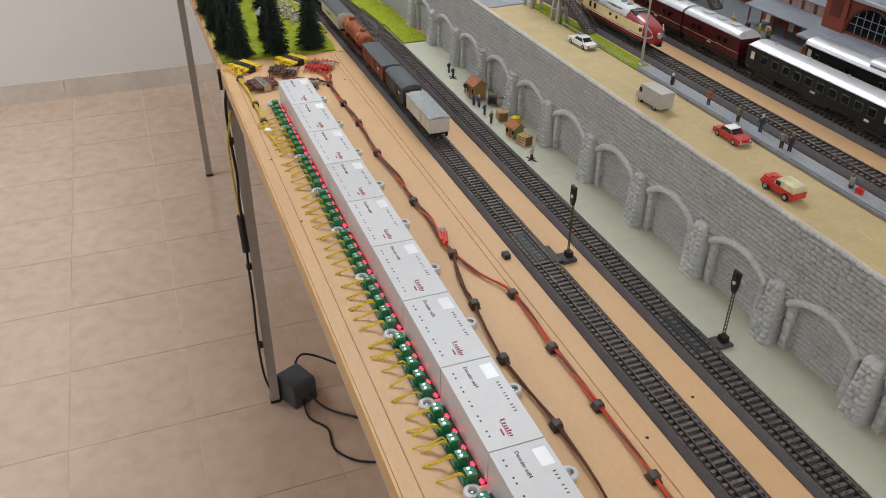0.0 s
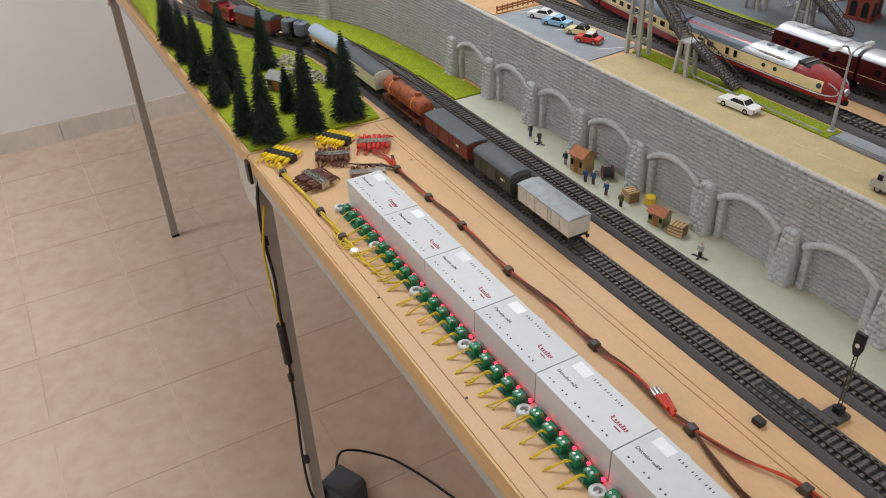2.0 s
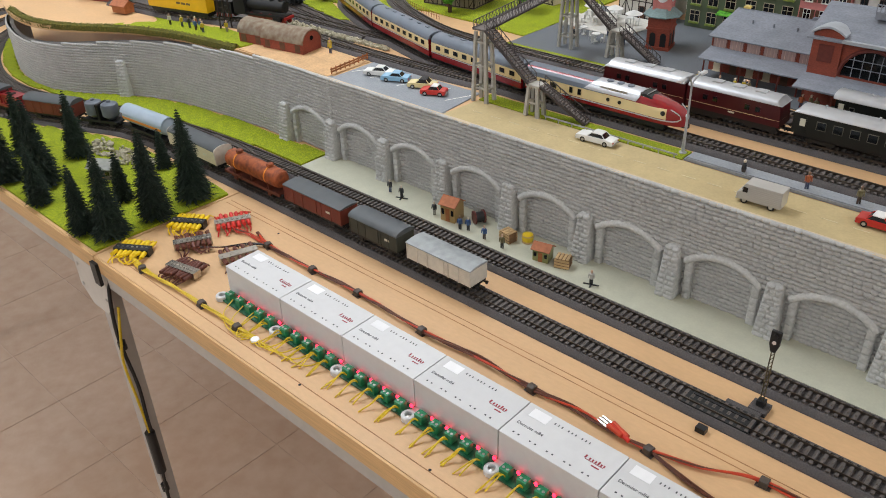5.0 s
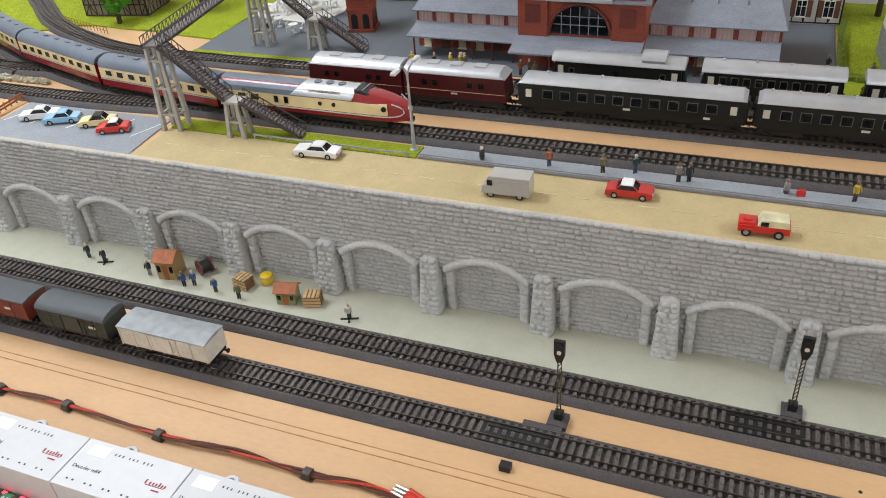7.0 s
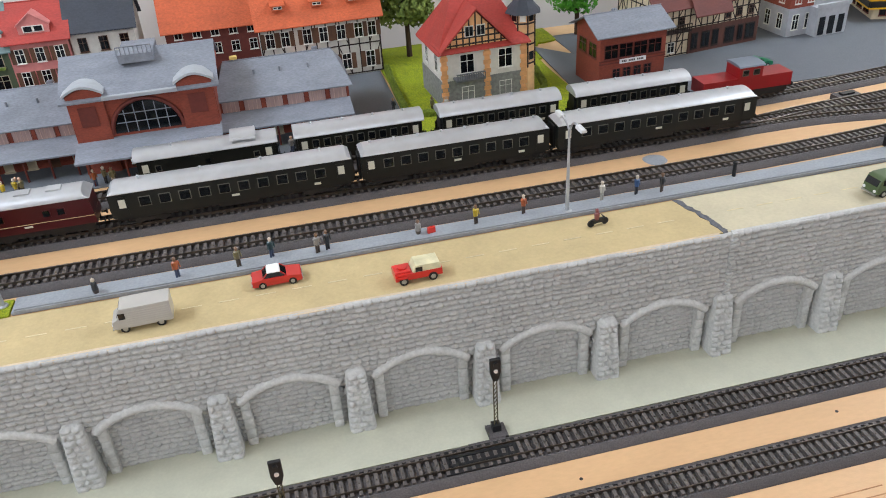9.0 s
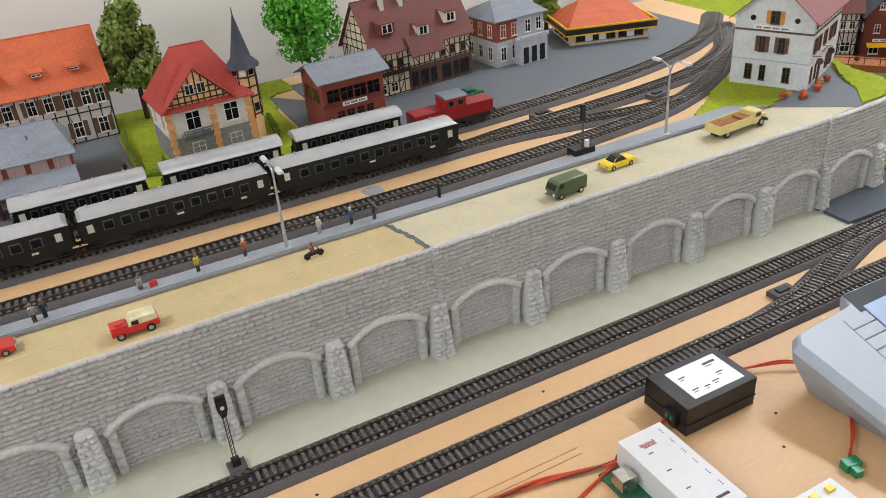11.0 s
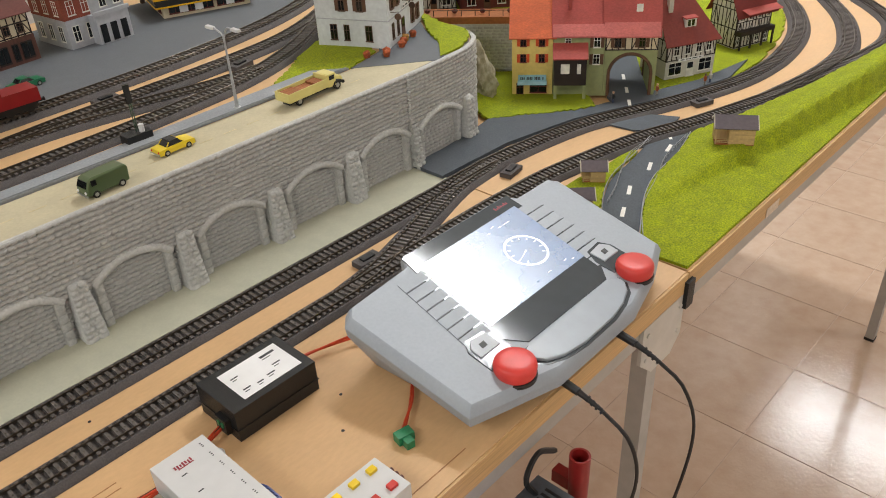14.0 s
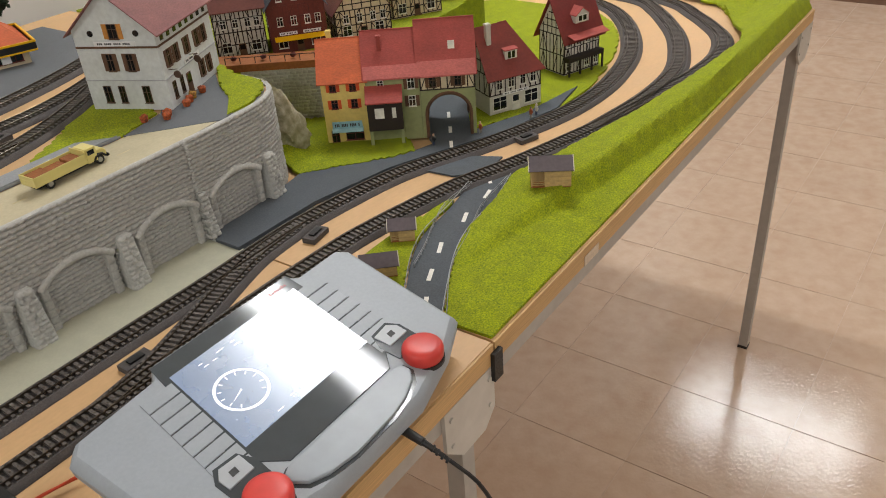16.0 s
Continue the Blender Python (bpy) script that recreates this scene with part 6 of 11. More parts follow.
# ---- the control console ----
def console():
    t = thing("control_console", 930, -325, 0.2, 0, "blue-grey model railway console with a lit screen and two red knobs", "control console")

    def top(y):
        return 71 + (y - 82) * 0.19

    out = [(-160, 80), (-78, 86), (-66, 101), (96, 99), (108, 86), (166, 86), (174, 76), (163, -68), (122, -86), (58, -102), (-68, -102), (-128, -86), (-164, -76), (-170, 70)]
    bm = fresh()
    c = np.mean(out, axis=0)
    rings = []
    for k, dz in ((0.86, None), (1.0, -20.0), (1.01, -9.0), (0.985, -2.0), (0.965, 0.0)):
        ring = []
        for x, y in out:
            px, py = c[0] + (x - c[0]) * k, c[1] + (y - c[1]) * k
            ring.append(bm.verts.new((px, py, 2.0 if dz is None else max(6.0, top(py) + dz))))
        rings.append(ring)
    for a, b in zip(rings, rings[1:]):
        for i in range(len(out)):
            j = (i + 1) % len(out)
            bm.faces.new((a[i], b[i], b[j], a[j]))
    bm.faces.new(rings[0])
    bm.faces.new(rings[-1][::-1])
    bmesh.ops.recalc_face_normals(bm, faces=bm.faces[:])
    case = part("case", bm, GREY_CASE, t)

    def plate(name, pts, material, lift, thick, label="", parent=case, edge=0.5):
        bm = fresh()
        prism(bm, pts, 0, thick)
        for v in bm.verts:
            v.co.z += top(v.co.y) + lift
        bevel(bm, edge, 2)
        return part(name, bm, material, parent, label)

    plate("glossy_panel", [(-70, 97), (98, 95), (94, -30), (66, -62), (-64, -62), (-92, -30)], GREY_CASE_DARK, -0.6, 1.4, "glossy anthracite panel round the screen")
    screen = plate("screen", [(-66, 76), (89, 76), (78, -26), (-77, -26)], SCREEN, 0.5, 0.8, "lit pale blue touch screen", edge=0.1)
    for cx in (-36, 38):
        bm = fresh()
        n = 40
        for r0, r1 in ((22, 24.5),):
            ring = [[(cx + r * math.cos(2 * math.pi * i / n), 20 + r * 0.98 * math.sin(2 * math.pi * i / n)) for i in range(n)] for r in (r0, r1)]
            va = [bm.verts.new((x, y, top(y) + 1.42)) for x, y in ring[0]]
            vb = [bm.verts.new((x, y, top(y) + 1.42)) for x, y in ring[1]]
            for i in range(n):
                j = (i + 1) % n
                bm.faces.new((va[i], va[j], vb[j], vb[i]))
        part("dial_ring", bm, DIAL, screen, "white dial ring")
        bm = fresh()
        for i in range(11):
            g = math.radians(-45 + 27 * i)
            a, b = (cx + 17 * math.cos(g), 20 + 17 * math.sin(g)), (cx + 20.5 * math.cos(g), 20 + 20.5 * math.sin(g))
            nx, ny = -math.sin(g) * 0.6, math.cos(g) * 0.6
            q = [bm.verts.new((x, y, top(y) + 1.42)) for x, y in ((a[0] - nx, a[1] - ny), (b[0] - nx, b[1] - ny), (b[0] + nx, b[1] + ny), (a[0] + nx, a[1] + ny))]
            bm.faces.new(q)
        q = [bm.verts.new((x, y, top(y) + 1.43)) for x, y in ((cx, 21), (cx - 15, 14.6), (cx, 19))]
        bm.faces.new(q)
        part("dial_marks", bm, DIAL_DARK, screen)
    bm = fresh()
    rnd = random.Random(2)
    for k in range(18):
        x, y = rnd.uniform(-62, 70), rnd.choice((-21, -17, 62, 67))
        q = [bm.verts.new((a, b, top(b) + 1.42)) for a, b in ((x, y), (x + rnd.uniform(2, 6), y), (x + 4, y + 0.9), (x, y + 0.9))]
        bm.faces.new(q)
    part("screen_print", bm, DIAL, screen)
    for side in (-1, 1):
        for k in range(8):
            y = 64 - k * 14.6
            x = (-84 if side < 0 else 102) + (-k * 1.6 if side < 0 else -k * 1.0)
            plate("soft_key", [(x - 19, y - 6.6), (x + 14, y - 6.6), (x + 15.4, y + 6.6), (x - 17.6, y + 6.6)], GREY_CASE, -0.4, 1.3, edge=0.5)
            plate("key_gap", [(x - 19, y - 7.6), (x + 16, y - 7.6), (x + 16, y - 6.8), (x - 19, y - 6.8)], BLACK_PLASTIC, -0.6, 0.9, edge=0.0)
        kx = -100 if side < 0 else 100
        plate("key_surround", [(kx + side * a, b) for a, b in ((-19, -62), (17, -62), (17, -34), (9, -22), (-14, -24), (-21, -40))][::side], GREY_CASE_DARK, -0.5, 1.5, "dark surround of the key and knob")
        plate("key_pad", [(kx - 13, -46), (kx + 13, -46), (kx + 14, -28), (kx - 6, -26), (kx - 13, -34)] if side < 0 else [(kx - 13, -46), (kx + 13, -46), (kx + 13, -34), (kx + 6, -26), (kx - 14, -28)], KEY_GREY, 0.4, 2.0, "small grey key with a dark symbol")
        plate("key_symbol", [(kx - 4, -40), (kx + 3, -40), (kx + 4, -34), (kx - 3, -34)], BLACK_PLASTIC, 2.4, 0.25, edge=0.0)
        bm = fresh()
        lathe(bm, [(20.4, -5), (20.4, -1.6), (19.4, -1)], 32)
        part("knob_seat", bm, BLACK_PLASTIC, case, at=(kx, -74, top(-74) - 1))
        bm = fresh()
        lathe(bm, [(18.6, -3), (19.6, -1), (20, 5.4), (19.4, 8.4), (18.2, 10.2), (16.4, 11.4), (12.6, 12.1), (5, 12.5), (0.5, 12.5)], 40)
        part("knob", bm, RED_KNOB, case, "big red rotary knob", at=(kx, -74, top(-74) + 1))
    bar = plate("stop_bar", [(-70, -65.5), (66, -65.5), (74, -69), (75, -78), (66, -87), (48, -94), (24, -98), (-26, -99), (-54, -95), (-71, -88), (-79, -78), (-78, -69)], GREY_BAR, -0.6, 4.2, "raised grey stop bar", edge=1.8)
    plate("bar_groove", [(-72, -64), (68, -64), (77.4, -68), (78.4, -79), (68, -90), (49, -97), (24, -101), (-26, -101.5), (-55, -98), (-73, -91), (-82.4, -79), (-81.4, -68)], GREY_CASE_DARK, -0.9, 1.0, edge=0.0)
    lettering("STOP", 15, GREY_STOP, bar, (0, -82, top(-82) + 2.7), (11, 0, 0))
    bm = fresh()
    for k, w in enumerate((2.2, 1.2, 2.2, 1.6, 1.2, 2.0, 1.4)):
        x = 66 + k * 3.2
        q = [bm.verts.new((a, b, top(b) + 1.0)) for a, b in ((x, 84), (x + 2, 84), (x + 2, 84 + 2 * w), (x, 84 + 2 * w))]
        bm.faces.new(q)
    part("red_logo", bm, RED_PRINT, case, "small dark red printed mark")
    bm = fresh()
    for k in (-150, 150):
        box(bm, k * 0.7 - 8, k * 0.7 + 8, -60, -44, 0, 6)
        box(bm, k * 0.7 - 8, k * 0.7 + 8, 30, 46, 0, 30)
    part("foot", bm, BLACK_RUBBER, t)


SCREEN = mat("lit_screen", rgb(40, 56, 88), 0.21, var=0.3, scale=30, stain=0.3, emit=0.42, emitcol=(0.5, 0.68, 1.0))
DIAL = mat("screen_white", rgb(240, 244, 250), 0.3, emit=0.75, emitcol=(0.95, 0.97, 1.0))
DIAL_DARK = mat("screen_marks", rgb(230, 236, 246), 0.3, emit=0.6, emitcol=(0.9, 0.94, 1.0))
for m_, ior in ((SCREEN, 2.1), (GREY_CASE_DARK, 1.4)):
    m_.node_tree.nodes["Principled BSDF"].inputs["IOR"].default_value = ior
GREY_STOP = mat("embossed_grey", rgb(148, 156, 162), 0.42)
GREY_BAR = mat("glossy_grey_bar", rgb(152, 160, 168), 0.32, var=0.04, scale=60, stain=0.05)
KEY_GREY = mat("pale_grey_key", rgb(176, 182, 188), 0.4, var=0.04, scale=60, stain=0.05)
console()


def plug_lead(x, y, z, pts, label):
    t = thing("plug_cable", x, y, z, 0, label, "cable", "console cables")
    bm = fresh()
    cyl(bm, (0, 14, 2), (0, -16, -3), 4.6, 4.0, n=14)
    cyl(bm, (0, -16, -3), (2, -40, -12), 3.2, 1.8, n=12)
    for k in range(4):
        cyl(bm, (0.4, -25 - k * 5, -5.2 - k * 2.2), (0.6, -27 - k * 5, -6 - k * 2.2), 3.4 - k * 0.25, n=12)
    part("plug", bm, BLACK_PLASTIC, t)
    wire(t, [(2, -39, -12), *pts], 1.9, BLACK_RUBBER, "cord", 12)


plug_lead(872, -424, 12, [(10, -66, -40), (18, -74, -90), (20, -64, -160), (24, -40, -260), (10, -10, -420), (-30, 20, -640)], "black cable with a jack plug in the console")
plug_lead(964, -428, 12, [(12, -66, -40), (24, -78, -100), (26, -70, -200), (26, -44, -360), (16, -10, -560), (-20, 20, -800)], "black cable with a jack plug in the console")

# device and red tube hung at the table's front rail
t = thing("supply_unit", 800, -452, -150, 0, "dark power supply unit with a blue light on the table rail", "power supply")
bm = fresh()
box(bm, -60, 40, -30, 32, 0, 62)
bevel(bm, 3, 2)
case = part("case", bm, ADAPTER, t)
bm = fresh()
for k in range(4):
    box(bm, 8 + k * 7, 11 + k * 7, -12, 16, 61.8, 62.6)
part("slots", bm, BLACK_PLASTIC, case)
bm = fresh()
lathe(bm, [(7, 0), (7, 3), (4, 4.5)], 16)
part("pilot_light", bm, mat("blue_pilot_light", rgb(60, 90, 255), 0.3, emit=4, emitcol=(0.08, 0.15, 1.0)), case, at=(-34, -6, 61.5))
wire(t, [(20, 20, 62), (10, 24, 86), (36, 30, 96), (70, 34, 70)], 3, BLACK_RUBBER, "cord")
t = thing("red_socket_tube", 872, -446, -140, 0, "red plastic socket tube on the table rail", "socket")
bm = fresh()
lathe(bm, [(9.6, 0), (10.2, 30), (10.6, 66), (10.6, 70), (8.2, 70), (7.8, 40)], 20)
box(bm, -6, 6, 6, 28, 20, 36)
part("tube", bm, mat("dark_red_socket", rgb(150, 36, 34), 0.42, var=0.06, scale=100), t)

# ---- left end: leads down the leg, adapter on the floor, clamps ----
t = thing("hanging_lead", -764, -413, -26, 0, "black and yellow lead taped down the table leg", "cable")
wire(t, [(0, 4, 0), (4, -6, -50), (-6, -6, -120), (10, -4, -200), (18, -8, -260), (14, -6, -330), (10, -8, -420), (2, -8, -520), (-12, -10, -640), (-24, -6, -760), (-40, 10, -846)], 3.0, BLACK_RUBBER, "cord", 14)
wire(t, [(6, 2, -60), (12, -10, -110), (2, -12, -160), (14, -12, -230), (16, -10, -300)], 2.2, YELLOW_WIRE, "yellow_wire", 10)
bm = fresh()
cyl(bm, (16, -10, -290), (12, -8, -380), 8, 8, n=14)
part("inline_joint", bm, BLACK_PLASTIC, t)
for z in (-120, -420, -640):
    bm = fresh()
    cyl(bm, (0, -6, z), (2, -6, z - 14), 6, n=12)
    part("tie", bm, BLACK_PLASTIC, t)
t = thing("plug_adapter", -800, -345, -890, 25, "dark grey plug-in power adapter lying on the floor", "power adapter")
bm = fresh()
prism(bm, [(-42, 0), (42, 0), (42, 58), (34, 70), (-34, 70), (-42, 58)], -34, 34, "y")
bevel(bm, 5, 3)
part("case", bm, ADAPTER, t)
for pts in ([(-40, 20, 40), (-60, 70, 60), (10, 130, 30), (90, 150, 5), (200, 140, 4)], [(42, -10, 20), (90, -30, 6), (150, -20, 4), (210, -50, 4), (270, -40, 4), (310, -10, 4), (330, 10, 4)], [(42, 10, 24), (100, 20, 8), (180, 60, 4), (260, 110, 4)]):
    wire(t, pts, 3.0, BLACK_RUBBER, "cord", 14)
for x in (-771, 1121):
    bm = fresh()
    box(bm, -8, 8, -5, 0, -46, -10)
    bevel(bm, 1.5)
    solo("table_clamp", bm, BLACK_PLASTIC, x, FRONT - 3, 0, 0, "black clamp that joins two table boards", "clamp", "table clamps")
bm = fresh()
box(bm, -19, 19, -0.6, 0, -26, -12)
solo("paper_tag", bm, mat("worn_paper", rgb(206, 188, 166), 0.7, var=0.1, scale=200), 1345, FRONT - 3.5, 0, 0, "small white paper tag on the table edge", "label")

# ---- small things of the model world ----
TYRE = mat("tyre_black", rgb(24, 24, 24), 0.7)
HUB = mat("hub_silver", rgb(176, 176, 172), 0.35, 0.6)
PAINTS = {}


def paint(r, g, b):
    if (r, g, b) not in PAINTS:
        PAINTS[r, g, b] = mat("car_paint", rgb(r, g, b), 0.3, var=0.03, scale=80, coat=0.3)
    return PAINTS[r, g, b]


def wheels(t, xs, w, r=3.6):
    for x in xs:
        for s in (-1, 1):
            bm = fresh()
            cyl(bm, (x, s * (w / 2 - 2.4), r), (x, s * (w / 2 + 0.1), r), r, n=16)
            tyre = part("wheel", bm, TYRE, t)
            bm = fresh()
            cyl(bm, (x, s * (w / 2 + 0.1), r), (x, s * (w / 2 + 0.4), r), r * 0.55, n=12)
            part("hub_cap", bm, HUB, tyre)


def saloon(x, y, rz, body, roof, label, length=50, open_top=False, z=DECK + 1.4):
    t = thing("car", x, y, z, rz, label, "car", "model cars")
    h, w = length / 2, 19.0
    bm = fresh()
    prism(bm, [(-h, 3.5), (-h + 1, 2.6), (h - 1, 2.6), (h, 3.8), (h - 0.4, 8.6), (h * 0.62, 9.8), (-h * 0.62, 9.8), (-h + 0.5, 8.8)], -w / 2, w / 2, "y")
    bevel(bm, 1.1, 2)
    part("body", bm, body, t)
    if open_top:
        bm = fresh()
        box(bm, -h * 0.45, h * 0.18, -7, 7, 9, 11.5)
        bevel(bm, 1)
        part("folded_roof", bm, BLACK_PLASTIC, t)
        bm = fresh()
        prism(bm, [(h * 0.2, 9.6), (h * 0.12, 14.5), (h * 0.15, 14.5), (h * 0.25, 9.6)], -7.5, 7.5, "y")
        part("windscreen", bm, PANE, t)
    else:
        bm = fresh()
        prism(bm, [(-h * 0.56, 9.6), (-h * 0.36, 14.6), (h * 0.16, 14.6), (h * 0.4, 9.6)], -7.9, 7.9, "y")
        for v in bm.verts:
            v.co.y *= 0.86 if v.co.z > 12 else 1
        part("glazing", bm, PANE, t)
        bm = fresh()
        prism(bm, [(-h * 0.38, 14.2), (-h * 0.32, 15.6), (h * 0.12, 15.6), (h * 0.18, 14.2)], -7.4, 7.4, "y")
        bevel(bm, 0.6, 2)
        part("roof", bm, roof, t)
        for u0, u1 in ((-h * 0.56, -h * 0.36), (h * 0.4, h * 0.16)):
            for s in (-1, 1):
                bm = fresh()
                cyl(bm, (u0, s * 7.9, 9.6), (u1, s * 6.8, 14.6), 0.6, n=6)
                part("pillar", bm, body, t)
    for e in (-1, 1):
        bm = fresh()
        box(bm, e * h - 0.7, e * h + 0.7, -w / 2 + 0.5, w / 2 - 0.5, 3.2, 5)
        bevel(bm, 0.4)
        part("bumper", bm, HUB, t)
        for s in (-1, 1):
            bm = fresh()
            cyl(bm, (e * (h - 0.6), s * 6.8, 6.8), (e * (h + 0.3), s * 6.8, 6.8), 1.2, n=10)
            part("headlight" if e > 0 else "tail_light", bm, PALE_STICKER if e > 0 else RP, t)
    wheels(t, (-h * 0.6, h * 0.6), w)
    return t


WHITE_P = paint(226, 226, 222)
saloon(-281, 68, 184, WHITE_P, WHITE_P, "white saloon car parked on the tan road", 54)
saloon(70, 68, 1, paint(186, 40, 32), WHITE_P, "red saloon car with a white roof", 46)
saloon(791, 60, 3, paint(226, 198, 40), BLACK_PLASTIC, "yellow car with a black soft top", 47)
saloon(-697, 72, 205, WHITE_P, WHITE_P, "white saloon in the car park", 50)
saloon(-657, 70, 205, paint(150, 196, 224), paint(150, 196, 224), "light blue rounded car in the car park", 46)
saloon(-602, 74, 205, paint(222, 206, 150), BLACK_PLASTIC, "cream car with a black roof in the car park", 46)
saloon(-568, 63, 205, paint(200, 50, 40), WHITE_P, "small red car with a white roof in the car park", 40)
saloon(773, 405, 8, paint(24, 110, 74), paint(24, 110, 74), "dark green saloon in front of the shops", 48)


def van(x, y, rz, body, label, kind="step", z=DECK + 1.4):
    t = thing("van", x, y, z, rz, label, "van", "model cars")
    h = 25
    bm = fresh()
    if kind == "step":
        prism(bm, [(-h, 4), (h - 2, 4), (h, 6), (h, 12), (h - 5, 15), (h - 8, 24.5), (-h, 24.5)], -10.5, 10.5, "y")
        bevel(bm, 1.4, 2)
    else:
        prism(bm, [(-h + 1, 3.5), (h - 1, 3.5), (h, 6), (h - 0.5, 12), (h - 4, 20), (h - 9, 22.5), (-h + 3, 22.5), (-h, 19)], -10, 10, "y")
        bevel(bm, 2.2, 3)
    part("body", bm, body, t)
    bm = fresh()
    box(bm, h - 12, h - 6.5, -10.8, 10.8, 14, 20)
    part("side_window", bm, PANE, t)
    bm = fresh()
    prism(bm, [(h - 5.2, 15), (h - 7.6, 22), (h - 7.0, 22), (h - 4.4, 15)] if kind == "step" else [(h - 1.2, 13), (h - 4, 19.2), (h - 3.2, 19.2), (h - 0.2, 13)], -8, 8, "y")
    part("windscreen", bm, PANE, t)
    bm = fresh()
    for k in range(7):
        box(bm, -h + 2, h - 12, -10.75, 10.75, 7 + k * 2.2, 7.5 + k * 2.2)
    if kind == "step":
        part("side_ribs", bm, body, t)
    else:
        bm.free()
    for s in (-1, 1):
        bm = fresh()
        cyl(bm, (h - 0.6, s * 7, 8), (h + 0.6, s * 7, 8), 1.6, n=10)
        part("headlight", bm, PALE_STICKER, t)
    bm = fresh()
    box(bm, h - 0.5, h + 0.8, -9.5, 9.5, 3.6, 5.2)
    part("bumper", bm, HUB, t)
    wheels(t, (-h * 0.58, h * 0.62), 20.5, 4)


van(-47, 40, 182, paint(176, 172, 164), "grey corrugated delivery van on the tan road")
van(694, 34, 185, paint(74, 92, 56), "olive green rounded van on the pale road", "bus")


def off_roader(x, y, rz):
    t = thing("off_road_car", x, y, DECK + 1.4, rz, "red off-road car with a beige canvas top", "car", "model cars")
    red = paint(196, 40, 30)
    bm = fresh()
    box(bm, -22, 22, -9, 9, 4.5, 11)
    box(bm, 7, 22, -7, 7, 10, 13)
    bevel(bm, 0.8)
    part("body", bm, red, t)
    bm = fresh()
    prism(bm, [(-21.4, 10.6), (-20, 17.6), (2.6, 18), (6, 11), (4, 10.6)], -8.6, 8.6, "y")
    bevel(bm, 0.8, 2)
    part("canvas_top", bm, mat("beige_canvas", rgb(206, 198, 160), 0.85, bump=0.3), t, "beige canvas top")
    bm = fresh()
    box(bm, -3.5, 3, -8.9, 8.9, 11.6, 16)
    part("side_window", bm, PANE, t)
    bm = fresh()
    cyl(bm, (14, 0, 12.8), (14, 0, 14.6), 4.2, n=16)
    part("spare_wheel", bm, red, t)
    for s in (-1, 1):
        bm = fresh()
        box(bm, 10, 22, s * 9 - 1.4, s * 9 + 1.4, 7, 9)
        part("mudguard", bm, red, t)
    wheels(t, (-13, 14.5), 19.5, 4.2)


off_roader(196, 33, 182)


def flatbed(x, y, rz):
    t = thing("lorry", x, y, DECK + 1.5, rz, "cream lorry with an open bed of brown crates", "lorry", "model cars")
    cream = paint(224, 210, 132)
    bm = fresh()
    box(bm, 20, 34, -11, 11, 6, 24)
    prism(bm, [(33, 6), (48, 6), (48, 13), (45, 16), (33, 17)], -8, 8, "y")
    bevel(bm, 1.6, 2)
    part("cab", bm, cream, t)
    bm = fresh()
    box(bm, 22, 31, -11.3, 11.3, 16, 21.5)
    box(bm, 33.4, 34.5, -9, 9, 17, 21.5)
    part("cab_window", bm, PANE, t)
    bm = fresh()
    box(bm, -48, 18, -12.5, 12.5, 9, 10.5)
    part("bed_floor", bm, cream, t)
    for n, b in (("side_board", (-48, 18, -13, -12)), ("side_board", (-48, 18, 12, 13)), ("tail_board", (-48.6, -47.4, -13, 13)), ("head_board", (17, 18.4, -13, 13))):
        bm = fresh()
        box(bm, *b, 9, 20.5 if n != "head_board" else 24)
        for z in (11.5, 15.5):
            box(bm, b[0] - 0.2, b[1] + 0.2, b[2] - 0.2, b[3] + 0.2, z, z + 0.5)
        part(n, bm, cream, t)
    bm = fresh()
    box(bm, -44, 40, -6, 6, 4, 9)
    part("chassis", bm, COACH_BLACK, t)
    wheels(t, (-30, 36), 21, 5.6)
    for s in (-1, 1):
        bm = fresh()
        prism(bm, [(27, 6), (30, 11.5), (36, 13), (42, 11.5), (46, 6), (44, 6), (41, 10), (36, 11.4), (31, 10), (29, 6)], s * 10 - 2.6, s * 10 + 2.6, "y")
        part("mudguard", bm, COACH_BLACK, t)
    bm = fresh()
    box(bm, 48, 49.4, -10, 10, 5, 8)
    part("bumper", bm, COACH_BLACK, t)
    bm = fresh()
    box(bm, 47.9, 48.5, -5, 5, 8.4, 12.6)
    part("radiator", bm, COACH_BLACK, t)
    for k, (a, b, c, d, e) in enumerate(((-44, -24, -10, 10, 8), (-22, -2, -10, 10, 6), (0, 15, -10, 10, 8))):
        bm = fresh()
        box(bm, a, b, c, d, 10.5, 10.5 + e)
        c_ = part("crate", bm, WOOD_BROWN, t)
        for q in np.arange(a + 2, b - 1, 4):
            bm = fresh()
            box(bm, q, q + 0.5, c - 0.2, d + 0.2, 10.5, 10.7 + e)
            part("batten", bm, WOOD_BROWN, c_)


WOOD_BROWN = mat("brown_crate_wood", rgb(156, 94, 50), 0.7, var=0.18, scale=200, stretch=(0.3, 1, 1))
WOOD_PALE = mat("pale_crate_wood", rgb(190, 158, 112), 0.7, var=0.15, scale=200, stretch=(0.3, 1, 1), each=0.1)
flatbed(990, 56, 4)

